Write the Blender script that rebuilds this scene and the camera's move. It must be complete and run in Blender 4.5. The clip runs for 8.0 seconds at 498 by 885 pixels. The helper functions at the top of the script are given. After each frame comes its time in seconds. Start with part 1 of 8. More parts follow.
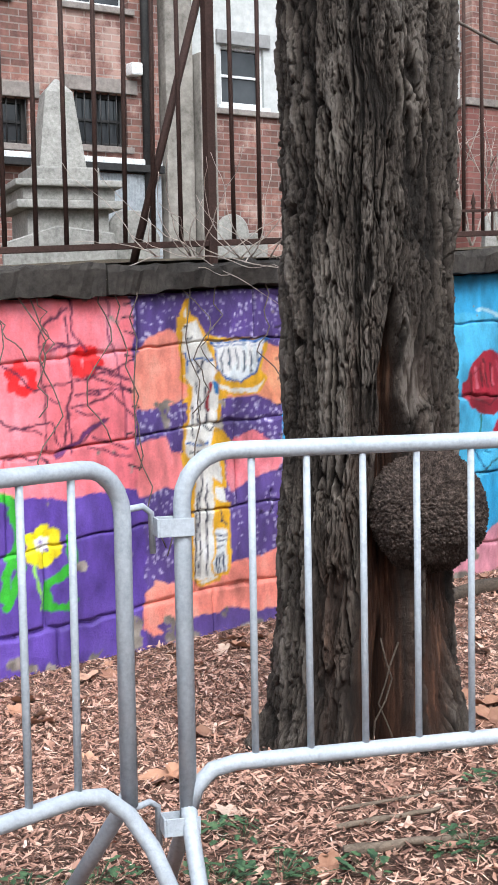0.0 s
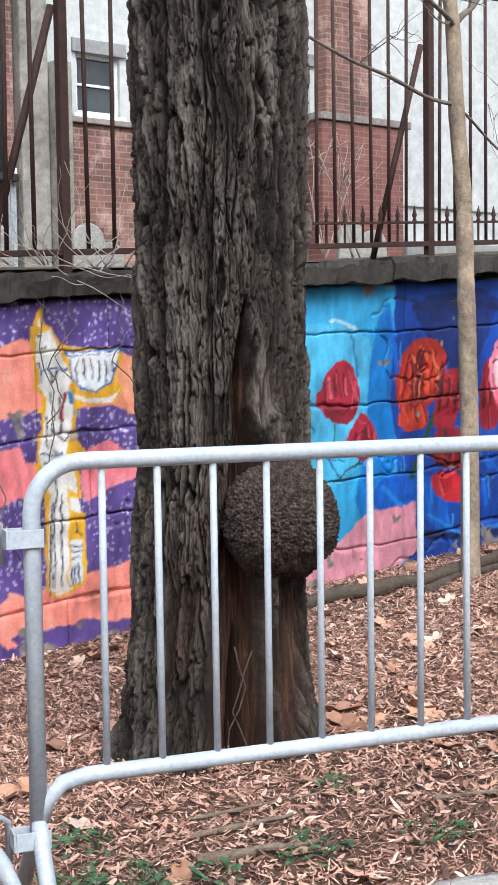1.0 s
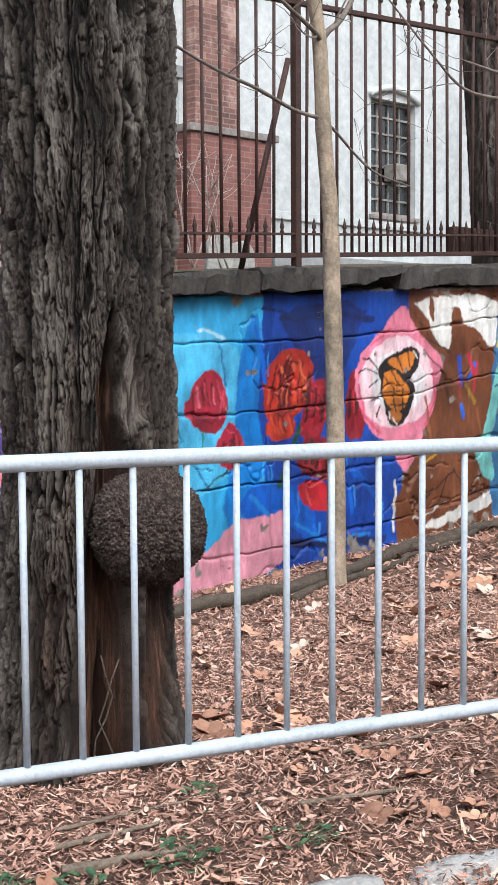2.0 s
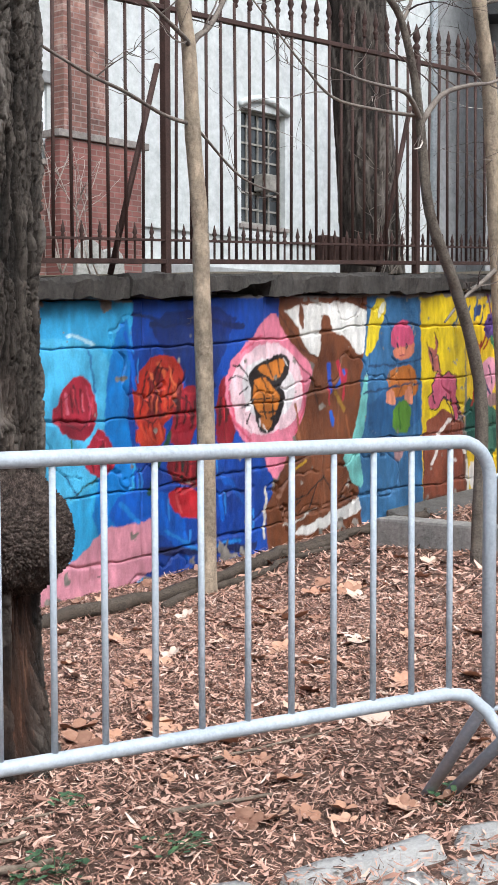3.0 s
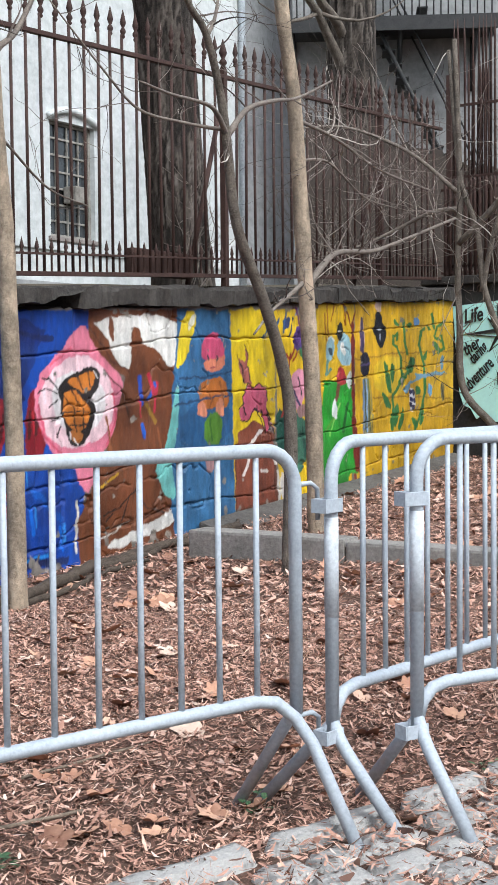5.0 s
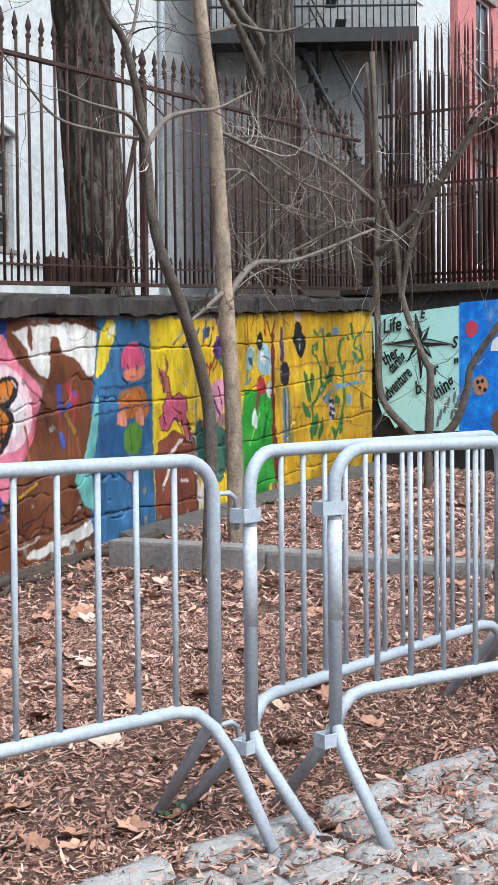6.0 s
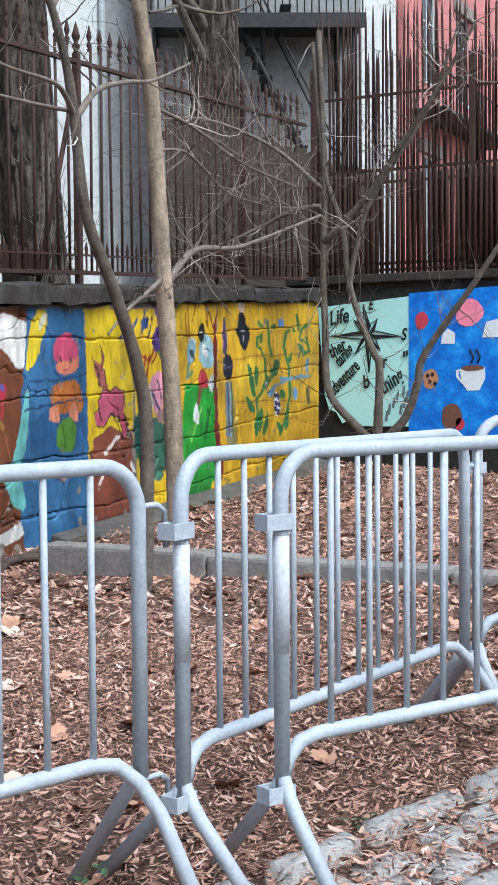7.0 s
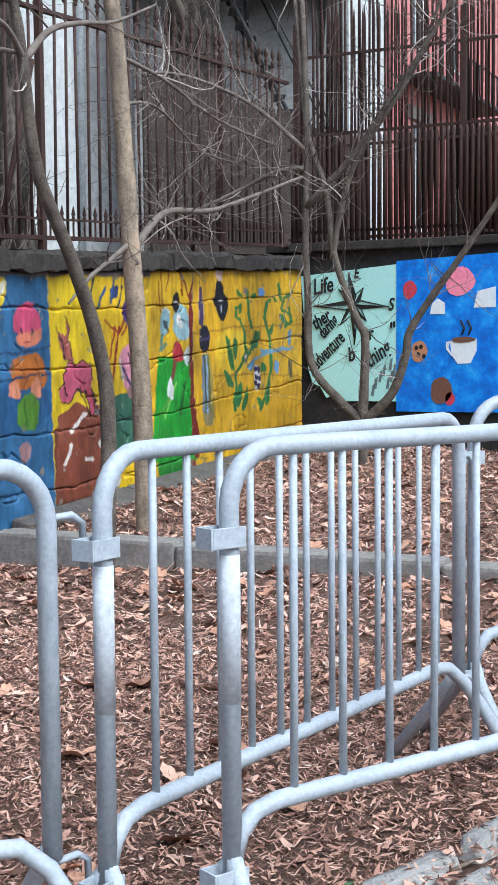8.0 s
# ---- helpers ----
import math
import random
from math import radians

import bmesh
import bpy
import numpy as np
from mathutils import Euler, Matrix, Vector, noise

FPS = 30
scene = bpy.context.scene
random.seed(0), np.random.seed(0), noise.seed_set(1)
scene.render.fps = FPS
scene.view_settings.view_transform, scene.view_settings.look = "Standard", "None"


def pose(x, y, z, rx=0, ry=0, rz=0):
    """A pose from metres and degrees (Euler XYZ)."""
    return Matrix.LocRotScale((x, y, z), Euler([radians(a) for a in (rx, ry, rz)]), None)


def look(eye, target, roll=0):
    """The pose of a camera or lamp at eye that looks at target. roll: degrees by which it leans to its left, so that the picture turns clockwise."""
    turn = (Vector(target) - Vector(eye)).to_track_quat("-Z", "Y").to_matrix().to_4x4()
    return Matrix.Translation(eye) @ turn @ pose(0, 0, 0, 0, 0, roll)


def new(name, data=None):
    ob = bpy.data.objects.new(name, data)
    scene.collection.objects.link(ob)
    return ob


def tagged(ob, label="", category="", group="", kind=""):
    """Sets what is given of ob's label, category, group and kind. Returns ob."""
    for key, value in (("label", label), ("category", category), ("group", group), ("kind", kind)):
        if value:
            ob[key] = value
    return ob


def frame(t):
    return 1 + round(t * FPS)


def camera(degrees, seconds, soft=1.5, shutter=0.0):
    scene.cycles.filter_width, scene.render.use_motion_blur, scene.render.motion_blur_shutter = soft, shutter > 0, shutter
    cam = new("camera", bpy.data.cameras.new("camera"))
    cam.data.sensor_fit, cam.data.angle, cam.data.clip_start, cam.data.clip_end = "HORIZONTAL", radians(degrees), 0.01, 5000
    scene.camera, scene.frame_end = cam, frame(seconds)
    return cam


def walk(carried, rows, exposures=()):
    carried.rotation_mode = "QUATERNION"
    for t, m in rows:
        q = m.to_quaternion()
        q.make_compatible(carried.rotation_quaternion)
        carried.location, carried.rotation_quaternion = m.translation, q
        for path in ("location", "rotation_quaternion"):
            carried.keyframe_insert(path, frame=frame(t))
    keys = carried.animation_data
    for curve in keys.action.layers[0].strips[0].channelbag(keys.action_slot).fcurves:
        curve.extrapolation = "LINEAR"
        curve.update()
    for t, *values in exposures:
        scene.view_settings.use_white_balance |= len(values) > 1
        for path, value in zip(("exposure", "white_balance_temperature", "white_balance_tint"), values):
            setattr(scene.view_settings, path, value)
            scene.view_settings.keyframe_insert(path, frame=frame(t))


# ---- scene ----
cam = camera(21.1, 8.0, 1.5)
PATH = [
    (0, (0.113, 0.003, 1.318), (1.1877, 1.6823, 1.1664), -1.01),
    (0.5, (0.120, -0.007, 1.320), (1.2869, 1.6109, 1.1740), -0.86),
    (1, (0.123, -0.016, 1.320), (1.3695, 1.5415, 1.1796), -0.78),
    (1.5, (0.118, -0.027, 1.318), (1.4385, 1.4697, 1.1844), -0.57),
    (3, (0.160, 0.004, 1.284), (1.6858, 1.2921, 1.1731), -0.16),
    (3.5, (0.176, 0.006, 1.280), (1.7504, 1.2345, 1.1734), -0.29),
    (4, (0.186, 0.008, 1.274), (1.8002, 1.1842, 1.1729), -0.39),
    (4.5, (0.186, 0.000, 1.274), (1.8394, 1.1210, 1.1772), -0.48),
    (6, (0.188, -0.017, 1.277), (1.9377, 0.9477, 1.1975), -0.50),
    (6.5, (0.233, 0.000, 1.274), (2.0060, 0.9221, 1.1985), -0.52),
    (7, (0.709, 0.231, 1.274), (2.4965, 1.1230, 1.1850), -0.48),
    (7.5, (1.115, 0.405, 1.266), (2.9157, 1.2692, 1.1590), -0.52),
    (8, (1.370, 0.457, 1.284), (3.1629, 1.3329, 1.1526), -0.51),
]
walk(cam, [(t, look(eye, target, roll)) for t, eye, target, roll in PATH], [(0.0, 1.0, 6050, 7), (4.5, 0.90, 6000, 6), (8.0, 0.86, 5600, 4)])

# ---- world and light: a bright overcast winter day ----
world = bpy.data.worlds.new("overcast_sky")
scene.world = world
world.use_nodes = True
wn, wl = world.node_tree.nodes, world.node_tree.links
sky = wn.new("ShaderNodeTexSky")
sky.sky_type, sky.sun_disc = "NISHITA", False
sky.sun_elevation, sky.sun_rotation = radians(48), radians(200)
sky.air_density, sky.dust_density, sky.ozone_density = 1.0, 4.0, 1.0
grey = wn.new("ShaderNodeHueSaturation")
grey.inputs["Saturation"].default_value = 0.42
wl.new(sky.outputs[0], grey.inputs["Color"])
wl.new(grey.outputs[0], wn["Background"].inputs["Color"])
wn["Background"].inputs["Strength"].default_value = 0.15
sun = new("sun", bpy.data.lights.new("sun", "SUN"))
sun.data.energy, sun.data.angle, sun.data.color = 1.5, radians(30), (1.0, 0.98, 0.96)
sun.matrix_world = look((0, 0, 30), (9, 22, 0))


# ---- numbers of the place ----
def wall_top(x):
    return 1.665 + 0.0545 * (np.clip(x, -4, 60) - 2.5)


def ground_z(x, y):
    """The ground: level at the barriers, falling or rising to the foot of the wall, with a low terrace past x = 8.2."""
    x, y = np.asarray(x, float), np.asarray(y, float)
    s = np.clip((y - 2.3) / 3.7, 0, 1)
    s = s * s * (3 - 2 * s)
    foot = -0.30 + 0.0605 * (np.clip(x, -2, 16) - 2.5)
    front = 0.03 * np.clip(x - 3.5, 0, 8)
    return front * (1 - s) + foot * s


# ---- noise on arrays ----
def hash01(i, j, seed=0):
    n = (np.asarray(i, np.int64) * 374761393 + np.asarray(j, np.int64) * 668265263 + seed * 974634541) & 0xFFFFFFFF
    n = ((n ^ (n >> 13)) * 1274126177) & 0xFFFFFFFF
    return ((n ^ (n >> 16)) & 0xFFFF) / 65535.0


def vnoise(u, v, seed=0):
    i, j = np.floor(u).astype(np.int64), np.floor(v).astype(np.int64)
    a, b = u - i, v - j
    a, b = a * a * (3 - 2 * a), b * b * (3 - 2 * b)
    top = hash01(i, j, seed) * (1 - a) + hash01(i + 1, j, seed) * a
    low = hash01(i, j + 1, seed) * (1 - a) + hash01(i + 1, j + 1, seed) * a
    return (top * (1 - b) + low * b) * 2 - 1


def fbm(u, v, seed=0, octaves=4):
    out, amp, tot = 0, 1.0, 0
    for k in range(octaves):
        out = out + amp * vnoise(u * 2**k, v * 2**k, seed + k)
        tot += amp
        amp *= 0.5
    return out / tot


def worley(u, v, seed=0):
    """Distances to the nearest and second nearest cell point, and the nearest cell's random value."""
    i0, j0 = np.floor(u).astype(np.int64), np.floor(v).astype(np.int64)
    f1, f2, who = np.full(u.shape, 9.0), np.full(u.shape, 9.0), np.zeros(u.shape)
    for di in (-1, 0, 1):
        for dj in (-1, 0, 1):
            i, j = i0 + di, j0 + dj
            d = np.hypot(i + hash01(i, j, seed) - u, j + hash01(i, j, seed + 7) - v)
            near = d < f1
            f2 = np.where(near, f1, np.minimum(f2, d))
            who = np.where(near, hash01(i, j, seed + 13), who)
            f1 = np.where(near, d, f1)
    return f1, f2, who


# ---- materials ----
def srgb(h):
    c = [int(h[k : k + 2], 16) / 255 for k in (0, 2, 4)]
    return tuple(v / 12.92 if v <= 0.04045 else ((v + 0.055) / 1.055) ** 2.4 for v in c)


class Mat:
    """A small node graph round one Principled BSDF."""

    def __init__(self, name, rough=0.8, metal=0.0, spec=0.5):
        self.m = bpy.data.materials.new(name)
        self.m.use_nodes = True
        self.n, self.l = self.m.node_tree.nodes, self.m.node_tree.links
        self.b = self.n["Principled BSDF"]
        self.b.inputs["Roughness"].default_value = rough
        self.b.inputs["Metallic"].default_value = metal
        self.b.inputs["Specular IOR Level"].default_value = spec
        self.co = self.n.new("ShaderNodeTexCoord").outputs["Object"]

    def scaled(self, sx, sy, sz):
        node = self.n.new("ShaderNodeMapping")
        node.inputs["Scale"].default_value = (sx, sy, sz)
        self.l.new(self.co, node.inputs["Vector"])
        return node.outputs[0]

    def noise(self, scale, detail=4, rough=0.6, vec=None):
        node = self.n.new("ShaderNodeTexNoise")
        node.inputs["Scale"].default_value, node.inputs["Detail"].default_value, node.inputs["Roughness"].default_value = scale, detail, rough
        self.l.new(vec or self.co, node.inputs["Vector"])
        return node.outputs["Fac"]

    def ramp(self, fac, stops):
        node = self.n.new("ShaderNodeValToRGB")
        while len(node.color_ramp.elements) < len(stops):
            node.color_ramp.elements.new(0.5)
        for e, (p, c) in zip(node.color_ramp.elements, stops):
            e.position, e.color = p, (*c, 1)
        self.l.new(fac, node.inputs[0])
        return node.outputs[0]

    def mix(self, fac, a, b, kind="MIX"):
        node = self.n.new("ShaderNodeMix")
        node.data_type, node.blend_type = "RGBA", kind
        for slot, value in ((0, fac), (6, a), (7, b)):
            if isinstance(value, (int, float)):
                node.inputs[slot].default_value = value
            elif isinstance(value, tuple):
                node.inputs[slot].default_value = (*value, 1)
            else:
                self.l.new(value, node.inputs[slot])
        return node.outputs[2]

    def attribute(self, name):
        node = self.n.new("ShaderNodeAttribute")
        node.attribute_name = name
        return node.outputs["Color"]

    def island(self):
        return self.n.new("ShaderNodeNewGeometry").outputs["Random Per Island"]

    def each(self):
        return self.n.new("ShaderNodeObjectInfo").outputs["Random"]

    def color(self, c):
        if isinstance(c, tuple):
            self.b.inputs["Base Color"].default_value = (*c, 1)
        else:
            self.l.new(c, self.b.inputs["Base Color"])
        return self

    def rough(self, fac, lo, hi):
        node = self.n.new("ShaderNodeMapRange")
        node.inputs["To Min"].default_value, node.inputs["To Max"].default_value = lo, hi
        self.l.new(fac, node.inputs["Value"])
        self.l.new(node.outputs[0], self.b.inputs["Roughness"])
        return self

    def bump(self, fac, depth, strength=1.0):
        node = self.n.new("ShaderNodeBump")
        node.inputs["Distance"].default_value, node.inputs["Strength"].default_value = depth, strength
        self.l.new(fac, node.inputs["Height"])
        self.l.new(node.outputs[0], self.b.inputs["Normal"])
        return self


def speckled(name, lo, hi, scale=20, rough=0.85, depth=0.004, fine=6.0, spec=0.3, metal=0.0):
    """A matt surface between two colours, with stains at one scale and grain at another."""
    m = Mat(name, rough, metal, spec)
    big, small = m.noise(scale), m.noise(scale * fine, 5, 0.7)
    base = m.ramp(big, [(0.3, lo), (0.7, hi)])
    m.color(m.mix(0.45, base, m.ramp(small, [(0.3, tuple(v * 0.6 for v in lo)), (0.7, tuple(min(1, v * 1.25) for v in hi))])))
    m.bump(small, depth)
    return m.m


M_soil = speckled("leaf_mould_soil", (0.062, 0.037, 0.027), (0.19, 0.113, 0.083), 30, 0.95, 0.01)
M_zinc = Mat("galvanised_steel", 0.6, 0.1, 0.35)
_n = M_zinc.noise(9, 5, 0.65)
_f = M_zinc.noise(90, 4, 0.6)
M_zinc.color(M_zinc.mix(0.35, M_zinc.ramp(_n, [(0.3, (0.30, 0.335, 0.375)), (0.55, (0.40, 0.44, 0.485)), (0.70, (0.47, 0.51, 0.555)), (0.76, (0.66, 0.69, 0.72))]), M_zinc.ramp(_f, [(0.3, (0.24, 0.27, 0.31)), (0.7, (0.52, 0.57, 0.62))])))
M_zinc.rough(_n, 0.5, 0.72).bump(_f, 0.0012)
M_zinc = M_zinc.m
M_iron = speckled("rusty_brown_iron", (0.026, 0.014, 0.011), (0.066, 0.034, 0.027), 12, 0.75, 0.002)
M_coping = speckled("blackened_coping_stone", (0.012, 0.0105, 0.0095), (0.066, 0.058, 0.051), 5, 0.9, 0.010)
M_mortar = speckled("old_mortar", (0.05, 0.045, 0.04), (0.13, 0.12, 0.11), 8, 0.95, 0.006)


# ---- building helpers ----
def mesh_of(name, verts, faces, smooth=False):
    me = bpy.data.meshes.new(name)
    me.from_pydata([tuple(v) for v in verts], [], [tuple(f) for f in faces])
    if smooth:
        me.polygons.foreach_set("use_smooth", [True] * len(me.polygons))
    me.update()
    return me


def put(name, me, material, parent=None, label=""):
    ob = new(name, me)
    if material and not me.materials:
        me.materials.append(material)
    if parent:
        ob.parent = parent
    if label:
        ob["label"] = label
    return ob


def part(name, bm, material, parent=None, label="", smooth=False):
    me = bpy.data.meshes.new(name)
    bm.to_mesh(me)
    bm.free()
    if smooth:
        me.polygons.foreach_set("use_smooth", [True] * len(me.polygons))
    return put(name, me, material, parent, label)


def base_at(name, m, label, category, group="", kind="", near=None):
    """A thing's Empty; near = (point, factor) sets the thing that much further off as seen from the point."""
    ob = new(name)
    ob.empty_display_size = 0.1
    ob.matrix_world = m
    if near:
        ob.location, ob.scale = Vector(near[0]) * (1 - near[1]), (near[1],) * 3
    return tagged(ob, label, category, group, kind)


def box(bm, x0, y0, z0, x1, y1, z1, bevel=0.0, m=None):
    made = bmesh.ops.create_cube(bm, size=1, matrix=Matrix.Translation(((x0 + x1) / 2, (y0 + y1) / 2, (z0 + z1) / 2)) @ Matrix.Diagonal((x1 - x0, y1 - y0, z1 - z0, 1)))["verts"]
    if bevel:
        edges = list({e for v in made for e in v.link_edges})
        made = bmesh.ops.bevel(bm, geom=edges, offset=bevel, segments=2, profile=0.6, affect="EDGES")["verts"]
    if m:
        bmesh.ops.transform(bm, matrix=m, verts=made)
    return bm


def boxed(x0, y0, z0, x1, y1, z1, bevel=0.0):
    return box(bmesh.new(), x0, y0, z0, x1, y1, z1, bevel)


def tube_data(points, radii, sides=8, closed_ends=True):
    """Rings along a line of points: vertices and faces."""
    pts = [Vector(p) for p in points]
    verts, faces = [], []
    ref = None
    for k, p in enumerate(pts):
        way = (pts[min(k + 1, len(pts) - 1)] - pts[max(k - 1, 0)]).normalized()
        if ref is None:
            ref = way.orthogonal().normalized()
        ref = (ref - way * ref.dot(way)).normalized()
        side = way.cross(ref)
        r = radii[k] if isinstance(radii, (list, tuple)) else radii
        for s in range(sides):
            a = 2 * math.pi * s / sides
            verts.append(p + (ref * math.cos(a) + side * math.sin(a)) * r)
    for k in range(len(pts) - 1):
        for s in range(sides):
            a, b = k * sides + s, k * sides + (s + 1) % sides
            faces.append((a, b, b + sides, a + sides))
    if closed_ends:
        faces.append(tuple(range(sides))[::-1])
        faces.append(tuple(range((len(pts) - 1) * sides, len(pts) * sides)))
    return verts, faces


def tube(name, points, radii, material, parent=None, sides=10, label=""):
    return put(name, mesh_of(name, *tube_data(points, radii, sides), smooth=True), material, parent, label)


def arc(cx, cz, r, a0, a1, n=6):
    return [(cx + r * math.cos(radians(a0 + (a1 - a0) * k / n)), 0, cz + r * math.sin(radians(a0 + (a1 - a0) * k / n))) for k in range(n + 1)]


def joined(pieces):
    """One set of vertices and faces out of many."""
    verts, faces = [], []
    for v, f in pieces:
        k = len(verts)
        verts.extend(v)
        faces.extend(tuple(i + k for i in q) for q in f)
    return verts, faces


# ---- ground ----
def ground_sheet():
    xs = np.concatenate([[-500, -150, -50, -20, -8, -3], np.arange(-1, 16, 0.1), [16.5, 18, 22, 30, 60, 150, 500]])
    ys = np.concatenate([[-500, -150, -50, -20, -8, -3], np.arange(-1, 6.5, 0.1), [8, 12, 30, 80, 200, 500]])
    X, Y = np.meshgrid(xs, ys)
    Z = ground_z(X, Y) + 0.012 * fbm(X * 2.3, Y * 2.3, 3)
    Z = np.where(Y > 6.3, Z - 0.5, Z)
    nx = len(xs)
    faces = [(j * nx + i, j * nx + i + 1, (j + 1) * nx + i + 1, (j + 1) * nx + i) for j in range(len(ys) - 1) for i in range(nx - 1)]
    ob = put("ground", mesh_of("ground", np.c_[X.ravel(), Y.ravel(), Z.ravel()], faces, True), M_soil)
    return tagged(ob, "bare brown soil under a layer of shredded leaves", "ground", kind="structure")


ground_sheet()


# ---- crowd barriers ----
M_sleeve = speckled("worn_white_paint_band", (0.40, 0.43, 0.47), (0.56, 0.59, 0.62), 14, 0.6, 0.001)
def barrier(m, length, bars, label, lead=0.155, tail=0.145, sleeve=False, top=1.087):
    low, r, R = 0.385, 0.0195, 0.11
    b = base_at("crowd_barrier", m, label, "barrier", "steel barriers in a line")
    tube("frame", [(0, 0, 0.26), (0, 0, top - R), *arc(R, top - R, R, 180, 90)[1:], *arc(length - R, top - R, R, 90, 0), (length, 0, 0.33)], r, M_zinc, b, 14)
    tube("lower_rail", [(0.004, 0, low - 0.09), (0.02, 0, low - 0.045), (0.055, 0, low - 0.012), (0.11, 0, low), (length - 0.15, 0, low), (length - 0.08, -0.004, low - 0.012), (length - 0.03, -0.03, low - 0.06), (length - 0.005, -0.075, low - 0.13), (length, -0.25, 0.0)], r * 0.95, M_zinc, b, 14)
    tube("leg", [(0, 0, 0.30), (0, -0.025, 0.25), (0, -0.05, 0.215), (0, -0.24, 0.0)], r * 0.95, M_zinc, b, 12)
    tube("leg", [(0, 0, 0.29), (0, 0.03, 0.26), (0, 0.28, 0.0)], r * 0.95, M_zinc, b, 12)
    tube("leg", [(length, 0, 0.36), (length, 0.03, 0.31), (length, 0.27, 0.0)], r * 0.95, M_zinc, b, 12)
    if sleeve:
        tube("sleeve", [(0, 0, 0.60), (0, 0, 0.75), (0, 0, 0.885)], r + 0.0012, M_sleeve, b, 14, "whitish worn paint band")
    step = (length - lead - tail) / (bars - 1)
    me = mesh_of("bar", *tube_data([(0, 0, low), (0, 0, (top + low) / 2), (0, 0, top)], 0.0085, 8), smooth=True)
    for k in range(bars):
        ob = put("bar", me, M_zinc, b)
        ob.location = (lead + k * step, random.uniform(-0.002, 0.002), 0)
        ob.rotation_euler = (0, random.uniform(-0.004, 0.004), 0)
    for z in (0.92, 0.26):
        bm = bmesh.new()
        box(bm, -0.055, -0.026, z - 0.02, 0.022, -0.021, z + 0.02, 0.002)
        box(bm, -0.055, 0.021, z - 0.02, 0.022, 0.026, z + 0.02, 0.002)
        box(bm, -0.060, -0.026, z - 0.02, -0.055, 0.026, z + 0.02, 0.001)
        part("clamp", bm, M_zinc, b, "flat steel hinge bracket")
        tube("hook", [(length + 0.01, 0, z + 0.06), (length + 0.06, 0, z + 0.062), (length + 0.085, 0, z + 0.045), (length + 0.088, 0, z - 0.045)], 0.0075, M_zinc, b, 8, "bent steel rod hook")
    return b


def along(x, y, z, dx, dy):
    return pose(x, y, z, 0, 0, math.degrees(math.atan2(dy, dx)))


GREY = "galvanised steel crowd barrier with upright bars"
barrier(along(1.542, 2.51, 0.0, 0.951, -0.310), 1.995, 14, GREY + " in front of a tree", top=1.081)
barrier(along(1.42 - 0.965 * 1.995, 2.555 - 0.263 * 1.995, -0.02, 0.965, 0.263), 1.995, 14, GREY, top=1.076)
barrier(along(3.52, 1.82, 0.0, 1.40, -0.18), 1.623, 12, GREY + ", turned away", sleeve=True, top=1.097)
barrier(along(3.62, 1.60, 0.02, 0.892, -0.452), 1.995, 14, GREY + ", on the paving", sleeve=True)
barrier(along(5.27, 1.61, 0.05, 0.80, -0.60), 1.995, 14, GREY + ", last of the row")


# ---- mural wall ----
M_paint = Mat("weathered_mural_paint", 0.6, 0.0, 0.4)
_n, _f = M_paint.noise(7, 5, 0.65), M_paint.noise(70, 5, 0.7)
_c = M_paint.mix(0.22, M_paint.attribute("paint"), M_paint.ramp(_n, [(0.35, (0.25, 0.25, 0.25)), (0.65, (1, 1, 1))]), "MULTIPLY")
M_paint.color(M_paint.mix(0.16, _c, M_paint.ramp(_f, [(0.35, (0.2, 0.2, 0.2)), (0.6, (1, 1, 1))]), "MULTIPLY"))
M_paint.rough(_n, 0.45, 0.75).bump(_f, 0.004)
M_paint = M_paint.m

SHAPES = []


def blob(color, soft, *pts):
    p = np.array(pts, float)
    for _ in range(1 if soft else 0):
        q = np.roll(p, -1, 0)
        p = np.stack([0.75 * p + 0.25 * q, 0.25 * p + 0.75 * q], 1).reshape(-1, 2)
    SHAPES.append(("blob", srgb(color), 0, p))


def stroke(color, width, *pts):
    SHAPES.append(("stroke", srgb(color), width / 2, np.array(pts, float)))


def dabs(color, radius, *pts):
    for x, z in pts:
        for k in range(6):
            a = k * 1.05 + x
            blob(color, True, *[(x + radius * 0.62 * math.cos(a) + radius * 0.42 * math.cos(b), z + radius * 0.62 * math.sin(a) + radius * 0.42 * math.sin(b)) for b in np.arange(0, 6.2, 0.8)])


def spray(color, size, lo, hi):
    SHAPES.append(("spray", srgb(color), size, np.array([lo, hi], float)))


